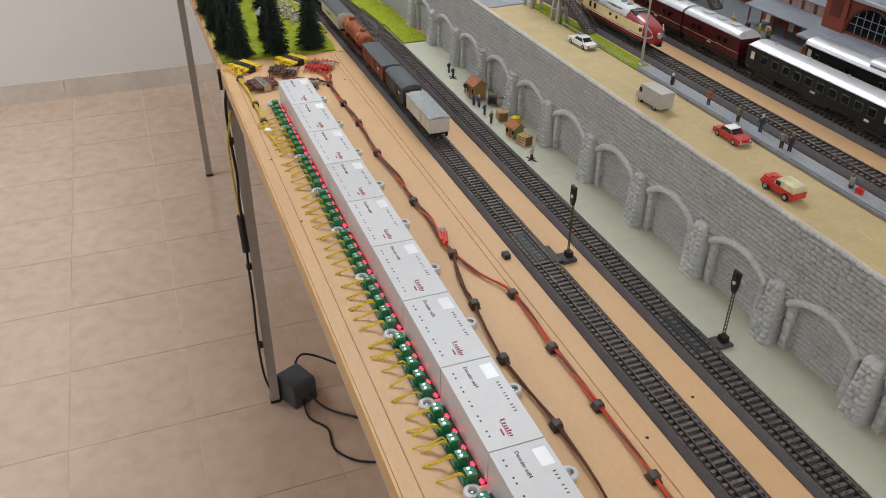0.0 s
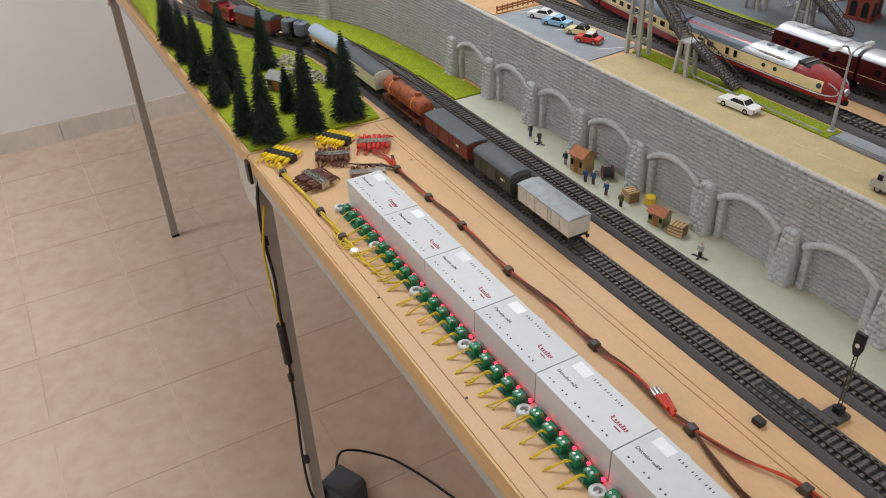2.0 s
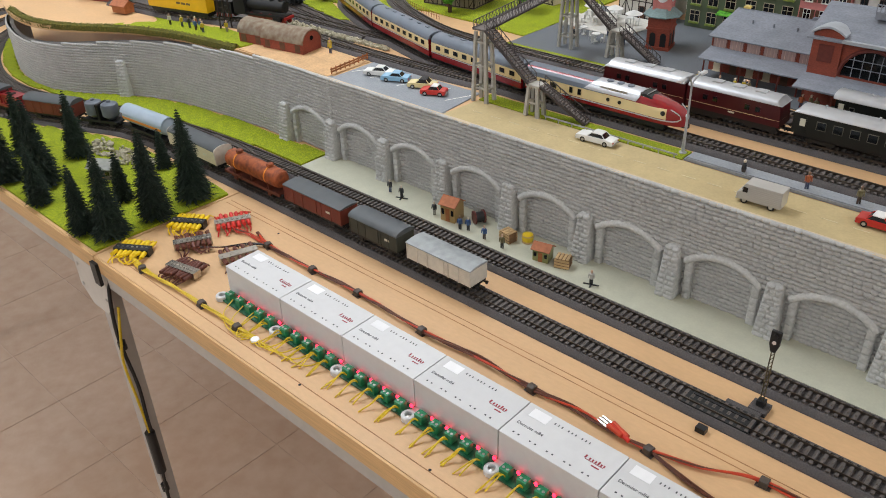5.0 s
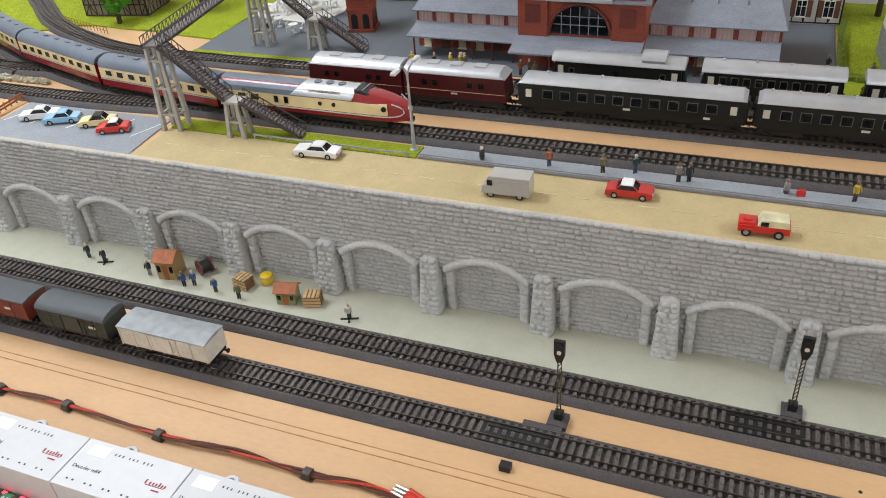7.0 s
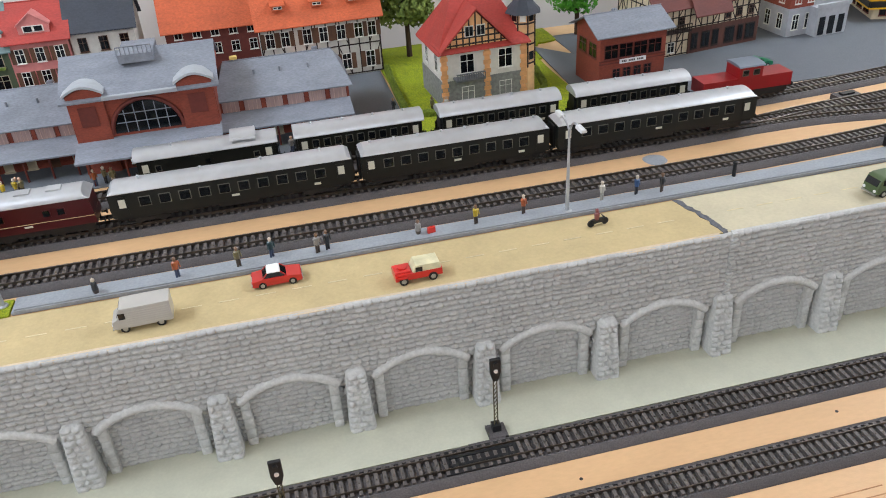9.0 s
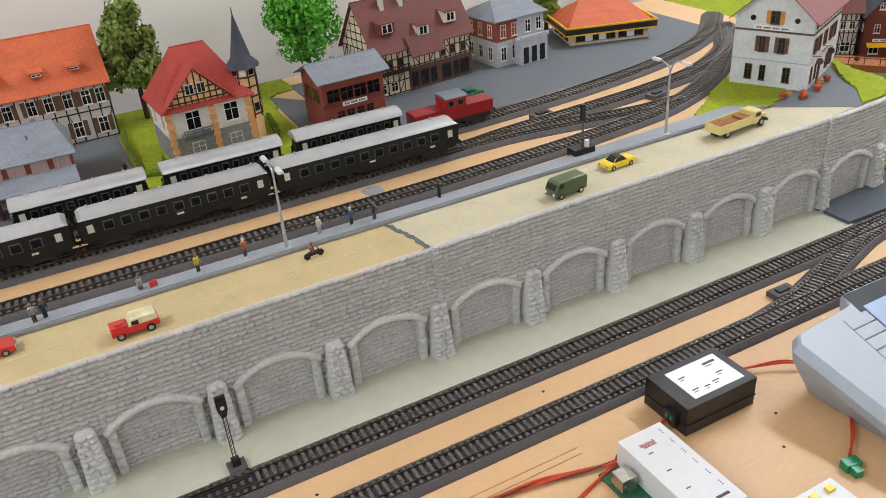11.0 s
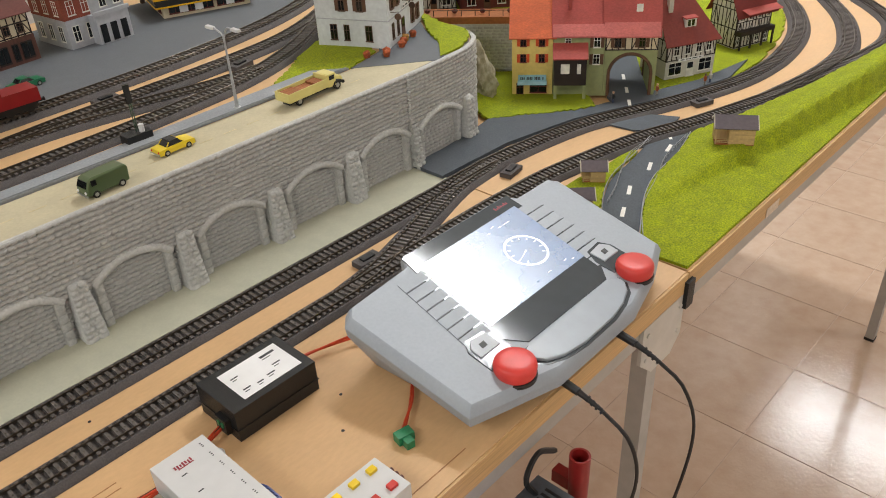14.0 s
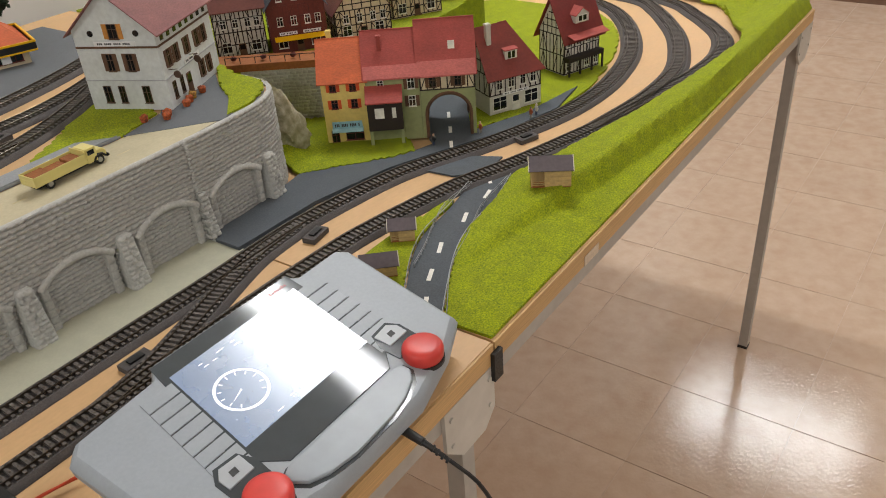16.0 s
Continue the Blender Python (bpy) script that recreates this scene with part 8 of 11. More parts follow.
# the footbridge
def footbridge():
    t = thing("footbridge", -494, 92, DECK + 0.4, 0, "grey lattice footbridge with stairs over the tracks", "footbridge")
    grey, dark = mat("bridge_concrete", rgb(172, 168, 158), 0.7, var=0.1, scale=200), mat("bridge_steel", rgb(66, 58, 56), 0.55, var=0.15, scale=200)
    tread = mat("bridge_tread", rgb(118, 110, 106), 0.6, var=0.12, scale=200)
    top = 108

    def tower(x, y, z, w=22, d=16):
        for sx in (-1, 1):
            for sy in (-1, 1):
                bm = fresh()
                cyl(bm, (x + sx * w / 2 * 1.15, y + sy * d / 2 * 1.15, 0), (x + sx * w / 2 * 0.8, y + sy * d / 2 * 0.8, z), 3.6, 3.0, n=4)
                part("column", bm, grey, t)
        k = 20
        while k < z - 6:
            bm = fresh()
            f = 1.15 - 0.35 * k / z
            for sy in (-1, 1):
                box(bm, x - w / 2 * f, x + w / 2 * f, y + sy * d / 2 * f - 1, y + sy * d / 2 * f + 1, k, k + 2.4)
            for sx in (-1, 1):
                box(bm, x + sx * w / 2 * f - 1, x + sx * w / 2 * f + 1, y - d / 2 * f, y + d / 2 * f, k, k + 2.4)
            part("brace", bm, grey, t)
            k += 34

    def rails(a, b, w, steps):
        a, b = Vector(a), Vector(b)
        d = (b - a)
        side = Vector((-d.y, d.x, 0)).normalized() * w / 2
        for s in (-1, 1):
            bm = fresh()
            tube(bm, [a + side * s, b + side * s], 2.2, 4)
            part("stringer", bm, dark, t)
            bm = fresh()
            up = Vector((0, 0, 11))
            tube(bm, [a + side * s + up, b + side * s + up], 0.8, 5)
            n = int(d.length / 9)
            for i in range(n + 1):
                p = a + d * i / n + side * s
                tube(bm, [p, p + up], 0.5, 4)
                if i < n:
                    tube(bm, [p, a + d * (i + 1) / n + side * s + up], 0.4, 4)
            part("railing", bm, dark, t)
        n = max(2, int(d.length / 4.2))
        if steps:
            for i in range(n):
                p = a + d * (i + 0.5) / n
                bm = fresh()
                q = d.copy()
                q.z = 0
                m = Matrix.Translation(p) @ Matrix.Rotation(math.atan2(q.y, q.x), 4, "Z")
                box(bm, -2.2, 2.2, -w / 2, w / 2, -0.8, 0.8, m)
                part("step", bm, tread, t)
        else:
            bm = fresh()
            q = d.copy()
            m = Matrix.Translation(a) @ Matrix.Rotation(math.atan2(q.y, q.x), 4, "Z")
            box(bm, 0, d.length, -w / 2, w / 2, -2, 0.6, m)
            part("walkway", bm, tread, t)

    far = (-48, 284)
    tower(0, 0, top - 4)
    tower(94, 0, 44, 18, 14)
    tower(*far, top - 4)
    tower(far[0] + 94, far[1], 44, 18, 14)
    rails((0, -8, top), (far[0], far[1] + 8, top), 22, False)
    for y0 in (0, far[1]):
        x0 = 0 if y0 == 0 else far[0]
        rails((x0 + 10, y0, top), (x0 + 88, y0, 48), 18, True)
        bm = fresh()
        box(bm, x0 + 84, x0 + 106, y0 - 10, y0 + 10, 45, 48)
        part("landing", bm, grey, t)
        rails((x0 + 104, y0 + 2, 47), (x0 + 172, y0 + (16 if y0 == 0 else 4), 3), 18, True)


footbridge()

# ---- buildings of the model town ----
def wallmat(name, r, g, b):
    return mat(name, rgb(r, g, b), 0.75, var=0.07, scale=160, stain=0.12, bump=0.15, bscale=500)


PLASTER_WHITE = wallmat("white_render", 204, 200, 190)
PLASTER_COOL = wallmat("cool_white_render", 204, 208, 208)
PLASTER_YELLOW = wallmat("yellow_render", 226, 200, 118)
PLASTER_GREEN = wallmat("olive_render", 146, 152, 106)
PLASTER_PINK = wallmat("pink_render", 206, 130, 124)
PLASTER_CREAM = wallmat("cream_render", 208, 194, 164)
PLASTER_DGREEN = wallmat("green_render", 84, 96, 70)
PLASTER_GREY = wallmat("grey_stone_render", 176, 178, 182)
BRICK = mat("red_brick", rgb(138, 66, 48), 0.8, var=0.16, scale=320, stretch=(1, 1, 2.5), stain=0.12, bump=0.2, bscale=700)
BRICK_DARK = mat("dark_red_timber", rgb(104, 46, 36), 0.75, var=0.12, scale=200)
RUBBLE = mat("grey_rubble_base", rgb(126, 126, 122), 0.85, var=0.2, scale=220, bump=0.5, bscale=500)
SHOP_BROWN = mat("brown_shop_boards", rgb(88, 54, 44), 0.7, var=0.18, scale=240, stretch=(1, 1, 0.2))
TIMBER = mat("dark_timber_beam", rgb(38, 27, 22), 0.7, var=0.15, scale=200)
TIMBER_RED = mat("red_timber_beam", rgb(98, 42, 32), 0.7, var=0.15, scale=200)
SHUTTER = mat("brown_shutter", rgb(96, 66, 46), 0.7)
SHUTTER_RED = mat("orange_red_shutter", rgb(206, 80, 36), 0.6)


def rooftile(name, r, g, b):
    return mat(name, rgb(r, g, b), 0.7, var=0.13, scale=260, stretch=(1, 2.5, 1), stain=0.14, bump=0.35, bscale=420, each=0.05)


ROOF_RED = rooftile("red_roof_tiles", 168, 62, 52)
ROOF_ORANGE = rooftile("orange_roof_tiles", 200, 98, 58)
ROOF_BROWN = rooftile("brown_roof_tiles", 104, 56, 48)
ROOF_MAUVE = rooftile("mauve_roof_tiles", 134, 86, 84)
ROOF_GREY = rooftile("grey_roof_sheet", 128, 132, 140)
ROOF_SLATE = rooftile("dark_slate", 58, 62, 70)
ROOF_TEAL = rooftile("teal_roof", 112, 132, 130)
BALCONY = mat("balcony_grey", rgb(96, 98, 100), 0.5)
WINFRAME = mat("white_window_bars", rgb(224, 222, 212), 0.6)
WINFRAME_DARK = mat("brown_window_bars", rgb(84, 60, 44), 0.6)


def lattice(bm, xs, zs, y0, y1):
    """A grid frame of one piece: every second field is open."""
    grid = [[[bm.verts.new((x, y, z)) for x in xs] for z in zs] for y in (y0, y1)]
    nx, nz = len(xs) - 1, len(zs) - 1
    full = lambda i, j: 0 <= i < nx and 0 <= j < nz and not (i % 2 and j % 2)
    for i in range(nx):
        for j in range(nz):
            if not full(i, j):
                continue
            a, b = grid
            bm.faces.new((a[j][i], a[j][i + 1], a[j + 1][i + 1], a[j + 1][i]))
            bm.faces.new((b[j + 1][i], b[j + 1][i + 1], b[j][i + 1], b[j][i]))
            for di, dj, p, q in ((-1, 0, (j + 1, i), (j, i)), (1, 0, (j, i + 1), (j + 1, i + 1)), (0, -1, (j, i), (j, i + 1)), (0, 1, (j + 1, i + 1), (j + 1, i))):
                if not full(i + di, j + dj):
                    bm.faces.new((a[p[0]][p[1]], b[p[0]][p[1]], b[q[0]][q[1]], a[q[0]][q[1]]))


class House:
    """A model house, its base middle at the origin; the front looks along -y."""

    def __init__(self, x, y, z, rz, w, d, h, label, wall_m, name="model_house", category="house"):
        self.t = thing(name, x, y, z, rz, label, category, "model houses")
        self.w, self.d, self.h = w, d, h
        self.wall_m = wall_m
        self.cache = {}

    def shell(self, ridge="x", rise=30.0, over=3.5, roof_m=ROOF_RED, thick=1.6, hip=0.0, base_m=None, base_h=0.0, one=False, walled=True):
        w, d, h = self.w, self.d, self.h
        bm = fresh()
        if ridge == "x":
            prism(bm, [(-d / 2, 0), (d / 2, 0), (d / 2, h), (0, h + rise * (1 - hip)), (-d / 2, h)] if not hip else [(-d / 2, 0), (d / 2, 0), (d / 2, h), (-d / 2, h)], -w / 2, w / 2, "x")
        elif ridge == "y":
            prism(bm, [(-w / 2, 0), (w / 2, 0), (w / 2, h), (0, h + rise), (-w / 2, h)], -d / 2, d / 2, "y")
        else:
            box(bm, -w / 2, w / 2, -d / 2, d / 2, 0, h)
        if one:
            prism(bm, [(-d / 2, h), (d / 2, h), (0, h + rise)], -w / 2, -w / 2 + 1.5, "x")
        if walled:
            self.wall = part("wall", bm, self.wall_m, self.t)
        else:
            bm.free()
        if base_m:
            bm = fresh()
            box(bm, -w / 2 - 0.8, w / 2 + 0.8, -d / 2 - 0.8, d / 2 + 0.8, 0, base_h)
            part("plinth", bm, base_m, self.t)
        if ridge in ("x", "y"):
            span, along = (d, w) if ridge == "x" else (w, d)
            for s in (-1, 1):
                bm = fresh()
                lo = h - over * rise / (span / 2)
                pts = [(s * (span / 2 + over), lo), (0, h + rise), (0, h + rise + thick), (s * (span / 2 + over), lo + thick)]
                if hip:
                    a, b = along / 2 + over, along / 2 - rise * hip
                    e0, e1 = [], []
                    for (u, z), top in zip(pts, (0, 1, 1, 0)):
                        for lst, sg in ((e0, -1), (e1, 1)):
                            k = b if top and (sg > 0 or not one) else a
                            q = (sg * k, u, z) if ridge == "x" else (u, sg * k, z)
                            lst.append(bm.verts.new(q))
                    bm.faces.new(e0)
                    bm.faces.new(e1)
                    for i in range(4):
                        j = (i + 1) % 4
                        bm.faces.new((e0[i], e0[j], e1[j], e1[i]))
                    bmesh.ops.recalc_face_normals(bm, faces=bm.faces[:])
                else:
                    prism(bm, pts, -along / 2 - over, along / 2 + over, "x" if ridge == "x" else "y")
                part("roof_slope", bm, roof_m, self.t)
                if hip and (s > 0 or not one):
                    bm = fresh()
                    b, a = along / 2 - rise * hip, along / 2 + over
                    tri = [(s * a, -span / 2 - over, lo + thick * 0.5), (s * a, span / 2 + over, lo + thick * 0.5), (s * b, 0, h + rise + thick)]
                    low = [(p[0], p[1], p[2] - thick) for p in tri]
                    if ridge == "y":
                        tri, low = [(p[1], p[0], p[2]) for p in tri], [(p[1], p[0], p[2]) for p in low]
                    va, vb = [bm.verts.new(p) for p in tri], [bm.verts.new(p) for p in low]
                    bm.faces.new(va)
                    bm.faces.new(vb[::-1])
                    for i in range(3):
                        j = (i + 1) % 3
                        bm.faces.new((va[i], vb[i], vb[j], va[j]))
                    bmesh.ops.recalc_face_normals(bm, faces=bm.faces[:])
                    part("roof_hip", bm, roof_m, self.t)
            bm = fresh()
            e = along / 2 + (over if not hip else -rise * hip)
            cyl(bm, (-e, 0, h + rise + thick) if ridge == "x" else (0, -e, h + rise + thick), (e, 0, h + rise + thick) if ridge == "x" else (0, e, h + rise + thick), 1.0, n=8)
            part("ridge", bm, roof_m, self.t)
        else:
            bm = fresh()
            box(bm, -w / 2 - over, w / 2 + over, -d / 2 - over, d / 2 + over, h, h + thick)
            part("roof", bm, roof_m, self.t)
        return self

    def _pose(self, side, u, z):
        w, d = self.w / 2, self.d / 2
        return {"f": ((u, -d, z), 0), "b": ((-u, d, z), 180), "l": ((-w, -u, z), -90), "r": ((w, u, z), 90)}[side]

    def win(self, side, us, z, w=7.0, h=10.0, shutter=None, frame_m=None, bars=True, box_m=None):
        key = (w, h, frame_m.name if frame_m else "")
        frame_m = frame_m or WINFRAME
        if key not in self.cache:
            bm = fresh()
            g = 0.9
            xs, zs = [-w / 2, -w / 2 + g, w / 2 - g, w / 2], [0, g, h - g, h]
            if bars:
                xs[2:2], zs[2:2] = [-0.35, 0.35], [h * 0.62, h * 0.62 + 0.6]
            lattice(bm, xs, zs, -0.9, 0.5)
            fr = solid(bm, "window", frame_m, 0)
            bm = fresh()
            box(bm, -w / 2 + g, w / 2 - g, -0.35, 0.3, g, h - g)
            pn = solid(bm, "pane", PANE, 0)
            bm = fresh()
            box(bm, -w / 2 - 0.8, w / 2 + 0.8, -1.8, 0.3, -0.9, 0)
            self.cache[key] = (fr, pn, solid(bm, "sill", frame_m, 0))
        fr, pn, sl = self.cache[key]
        for u in us:
            at, rz = self._pose(side, u, z)
            ob = piece("window", fr, self.t, at, (0, 0, rz))
            piece("pane", pn, ob, (0, 0, 0))
            piece("sill", sl, ob, (0, 0, 0))
            if shutter:
                for s in (-1, 1):
                    bm = fresh()
                    box(bm, s * (w * 0.5 + w * 0.27) - w * 0.24, s * (w * 0.5 + w * 0.27) + w * 0.24, -0.9, 0.2, 0, h)
                    part("shutter", bm, shutter, ob)
            if box_m:
                bm = fresh()
                box(bm, -w / 2, w / 2, -4, -0.9, -2.6, 0.6)
                part("window_box", bm, box_m, ob)
        return self

    def door(self, side, u, w=9.0, h=18.0, material=SHUTTER, z=0):
        at, rz = self._pose(side, u, z)
        bm = fresh()
        box(bm, -w / 2, w / 2, -0.8, 0.4, 0, h)
        box(bm, -w / 2 - 1, w / 2 + 1, -3, 0, 0, 1.2)
        ob = part("door", bm, material, self.t, at=at, rz=rz)
        bm = fresh()
        box(bm, -w / 2 + 1.5, w / 2 - 1.5, -1.2, 0, h * 0.55, h - 1.5)
        part("pane", bm, PANE, ob)
        return self

    def beams(self, side, levels, posts, material=TIMBER, brace=True, gable=None, thick=1.8):
        """Half-timbering: rails at the levels, posts between them, slanted braces."""
        half = (self.w if side in "fb" else self.d) / 2
        for z in levels:
            at, rz = self._pose(side, 0, z)
            bm = fresh()
            box(bm, -half - 0.4, half + 0.4, -0.5, 0.4, -thick / 2, thick / 2)
            part("beam", bm, material, self.t, at=at, rz=rz)
        for z0, z1 in zip(levels, levels[1:]):
            us = np.linspace(-half + thick / 2, half - thick / 2, posts)
            for i, u in enumerate(us):
                at, rz = self._pose(side, u, z0)
                bm = fresh()
                box(bm, -thick / 2, thick / 2, -0.5, 0.4, 0, z1 - z0)
                part("beam", bm, material, self.t, at=at, rz=rz)
                if brace and i < posts - 1 and (i in (0, posts - 2) or (i % 3 == 1)):
                    g = us[1] - us[0]
                    bm = fresh()
                    a, b = ((0, 0), (g, z1 - z0)) if i % 2 == 0 else ((g, 0), (0, z1 - z0))
                    l = math.hypot(b[0] - a[0], b[1] - a[1])
                    m = Matrix.Translation((a[0], 0, a[1])) @ Matrix.Rotation(-math.atan2(b[1] - a[1], b[0] - a[0]), 4, "Y")
                    box(bm, 0, l, -0.45, 0.3, -thick * 0.4, thick * 0.4, m)
                    part("beam", bm, material, self.t, at=at, rz=rz)
        if gable:
            rise, n = gable
            at, rz = self._pose(side, 0, levels[-1])
            for k in range(1, n):
                z = rise * k / n
                hw = half * (1 - z / rise)
                bm = fresh()
                box(bm, -hw, hw, -0.5, 0.4, z - thick / 2, z + thick / 2)
                part("beam", bm, material, self.t, at=at, rz=rz)
            for u in np.linspace(-half * 0.66, half * 0.66, 5):
                bm = fresh()
                box(bm, u - thick / 2, u + thick / 2, -0.5, 0.4, 0, rise * (1 - abs(u) / half))
                part("beam", bm, material, self.t, at=at, rz=rz)
        return self

    def chimney(self, x, y, z, h=16, s=6, material=BRICK):
        bm = fresh()
        box(bm, x - s / 2, x + s / 2, y - s / 2, y + s / 2, z - 12, z + h)
        box(bm, x - s / 2 - 0.8, x + s / 2 + 0.8, y - s / 2 - 0.8, y + s / 2 + 0.8, z + h - 3, z + h - 1)
        part("chimney", bm, material, self.t)
        return self

    def dormer(self, x, y, z, w=16, h=12, d=18, roof_m=ROOF_RED, wall_m=PLASTER_WHITE, shed=False):
        bm = fresh()
        if shed:
            prism(bm, [(y, z), (y, z + h), (y + d, z + h + 3), (y + d, z)], x - w / 2, x + w / 2, "x")
        else:
            prism(bm, [(x - w / 2, z), (x + w / 2, z), (x + w / 2, z + h), (x, z + h + w * 0.36), (x - w / 2, z + h)], y, y + d, "y")
        dm = part("dormer", bm, wall_m, self.t)
        for s in (-1, 1):
            bm = fresh()
            if shed:
                if s < 0:
                    bm.free()
                    continue
                prism(bm, [(y - 2, z + h - 0.6), (y + d + 4, z + h + 3.4), (y + d + 4, z + h + 5), (y - 2, z + h + 1)], x - w / 2 - 1.5, x + w / 2 + 1.5, "x")
            else:
                prism(bm, [(x, z + h + w * 0.36), (x + s * (w / 2 + 2), z + h - 1.5), (x + s * (w / 2 + 2), z + h), (x, z + h + w * 0.36 + 1.6)], y - 2, y + d + 3, "y")
            part("dormer_roof", bm, roof_m, dm)
        bm = fresh()
        box(bm, x - w * 0.34, x + w * 0.34, y - 0.8, y, z + 2, z + h - 1)
        f = part("window", bm, WINFRAME, dm)
        for s in (-1, 1):
            bm = fresh()
            box(bm, x + s * w * 0.17 - w * 0.13, x + s * w * 0.17 + w * 0.13, y - 1.0, y - 0.4, z + 3, z + h - 2)
            part("pane", bm, PANE, f)
        return self

    def sign(self, side, u, z, w, h, material, bars=DARK_TEXT):
        at, rz = self._pose(side, u, z)
        bm = fresh()
        box(bm, -w / 2, w / 2, -1.6, -0.6, 0, h)
        s = part("sign", bm, material, self.t, at=at, rz=rz)
        bm = fresh()
        n = max(3, int(w / 3))
        for k in range(n):
            if k % 5 != 3:
                box(bm, -w * 0.42 + k * w * 0.84 / n, -w * 0.42 + (k + 0.7) * w * 0.84 / n, -1.8, -1.4, h * 0.3, h * 0.72)
        part("sign_bars", bm, bars, s)
        return self

    def awning(self, side, u, z, w, depth, material):
        at, rz = self._pose(side, u, z)
        bm = fresh()
        prism(bm, [(0, 0), (-depth, -5), (-depth, -6), (0, -1)], -w / 2, w / 2, "x")
        part("awning", bm, material, self.t, at=at, rz=rz)
        return self


G = DECK + 1.6
# the inn on the right of the upper road
inn = House(1221, 187, G, 24.9, 154, 113, 106, "white rendered inn with brown shutters and a mauve tiled roof", PLASTER_COOL, "inn", "inn").shell("x", 50, 8, ROOF_MAUVE)
OCHRE = mat("ochre_shutter", rgb(196, 132, 60), 0.7)
inn.win("l", (-29.6, 26), 10, 11, 23, frame_m=WINFRAME_DARK).win("l", (-8.8,), 10, 9, 23, frame_m=WINFRAME_DARK)
inn.win("l", (-13.6, 14.4), 53, 10, 23, SHUTTER, WINFRAME_DARK).win("l", (1,), 95, 13, 19, OCHRE, WINFRAME_DARK)
inn.win("f", (-57, -36, -5, 26, 47), 53, 9.5, 22, SHUTTER, WINFRAME_DARK).win("f", (-59, -38), 10, 9, 23, frame_m=WINFRAME_DARK).win("f", (24, 46), 10, 9, 23, SHUTTER, WINFRAME_DARK).door("f", -18, 13, 30)
inn.sign("l", 0, 86, 58, 6, PALE_STICKER).sign("f", 0, 42, 44, 6, PALE_STICKER)
for u in (-64, -4):
    at, rz = inn._pose("f", u, 50)
    bm = fresh()
    cyl(bm, (0, 0, 0), (0, -13, 1), 0.5, n=6)
    cyl(bm, (-0.6, -11, -6), (0.6, -11, -6), 5, n=16)
    part("hanging_sign", bm, WINFRAME_DARK, inn.t, "round wrought-iron inn sign", at=at, rz=rz)
for z in (40.0, 83.0):
    for side, half in (("l", 56.5), ("f", 77)):
        at, rz = inn._pose(side, 0, z)
        bm = fresh()
        box(bm, -half, half, -1.2, 0.2, 0, 2.4 if z > 80 else 1.2)
        part("moulding", bm, SHUTTER if z > 80 else PLASTER_GREY, inn.t, at=at, rz=rz)
for u in (-31, 32):
    at, rz = inn._pose("l", u, 98)
    bm = fresh()
    cyl(bm, (0, -0.8, 4), (0, 0.2, 4), 4, n=16)
    part("round_window", bm, PANE, inn.t, at=at, rz=rz)
for k, u in enumerate(np.linspace(-62, 62, 8)):
    at, rz = inn._pose("f", u, 89)
    bm = fresh()
    box(bm, -4, 4, -0.7, 0.2, 0, 6)
    part("attic_window", bm, PANE, inn.t, at=at, rz=rz)
inn.chimney(30, 8, 150, 16, 8)

# the villa with its corner tower
villa = House(372, 466, G, 4, 118, 92, 84, "white villa with orange corner stones, half-timbered gable and red roof", PLASTER_WHITE, "villa", "villa").shell("x", 64, 6, ROOF_RED, hip=0.55, base_m=RUBBLE, base_h=38)
villa.win("f", (-24, 30), 46, 20, 26).win("f", (-24, 30), 8, 18, 20).win("l", (-22, 22), 46, 12, 24).win("r", (-20, 20), 46, 12, 24)
QUOIN = mat("orange_quoin", rgb(216, 158, 104), 0.7)
for u in (-56, 4, 56):
    at, rz = villa._pose("f", u, 0)
    for k in range(14):
        ww = 5.0 if k % 2 else 3.6
        bm = fresh()
        box(bm, -ww, ww, -1.4, 0.3, k * 6, k * 6 + 5.6)
        part("quoin", bm, QUOIN, villa.t, at=at, rz=rz)
bm = fresh()
prism(bm, [(-56, 84), (30, 84), (-13, 128)], -52, -20, "y")
gab = part("gable", bm, mat("ochre_panel", rgb(222, 172, 116), 0.7), villa.t)
for s in (-1, 1):
    bm = fresh()
    prism(bm, [(-13, 130), (-13 + s * 50, 79), (-13 + s * 50, 81.5), (-13, 133)], -58, -10, "y")
    part("roof_slope", bm, ROOF_RED, villa.t)
for z in (86, 94, 102):
    bm = fresh()
    box(bm, -13 - 42 * (1 - (z - 84) / 44), -13 + 42 * (1 - (z - 84) / 44), -53.2, -51.8, z, z + 1.8)
    part("beam", bm, TIMBER, gab)
for u in np.linspace(-48, 22, 9):
    top = 84 + 44 * max(0, 1 - abs(u + 13) / 43)
    bm = fresh()
    box(bm, u - 0.9, u + 0.9, -53, -51.8, 84, top)
    part("beam", bm, TIMBER, gab)
for u in (-22, -6):
    bm = fresh()
    box(bm, u - 6, u + 6, -53.4, -52, 96, 110)
    w_ = part("window", bm, WINFRAME, gab)
    bm = fresh()
    box(bm, u - 5, u - 0.4, -53.8, -53, 97, 109)
    box(bm, u + 0.4, u + 5, -53.8, -53, 97, 109)
    part("pane", bm, PANE, w_)
bm = fresh()
box(bm, -44, -4, -62, -46, 40, 42.5)
for u in np.arange(-43, -4, 3.2):
    box(bm, u, u + 0.9, -62, -61, 42, 50)
box(bm, -44, -4, -62.4, -60.6, 49.5, 51)
part("balcony", bm, BALCONY, villa.t)
bm = fresh()
lathe(bm, [(17, 0), (17, 118), (18, 120)], 8, 62, -30)
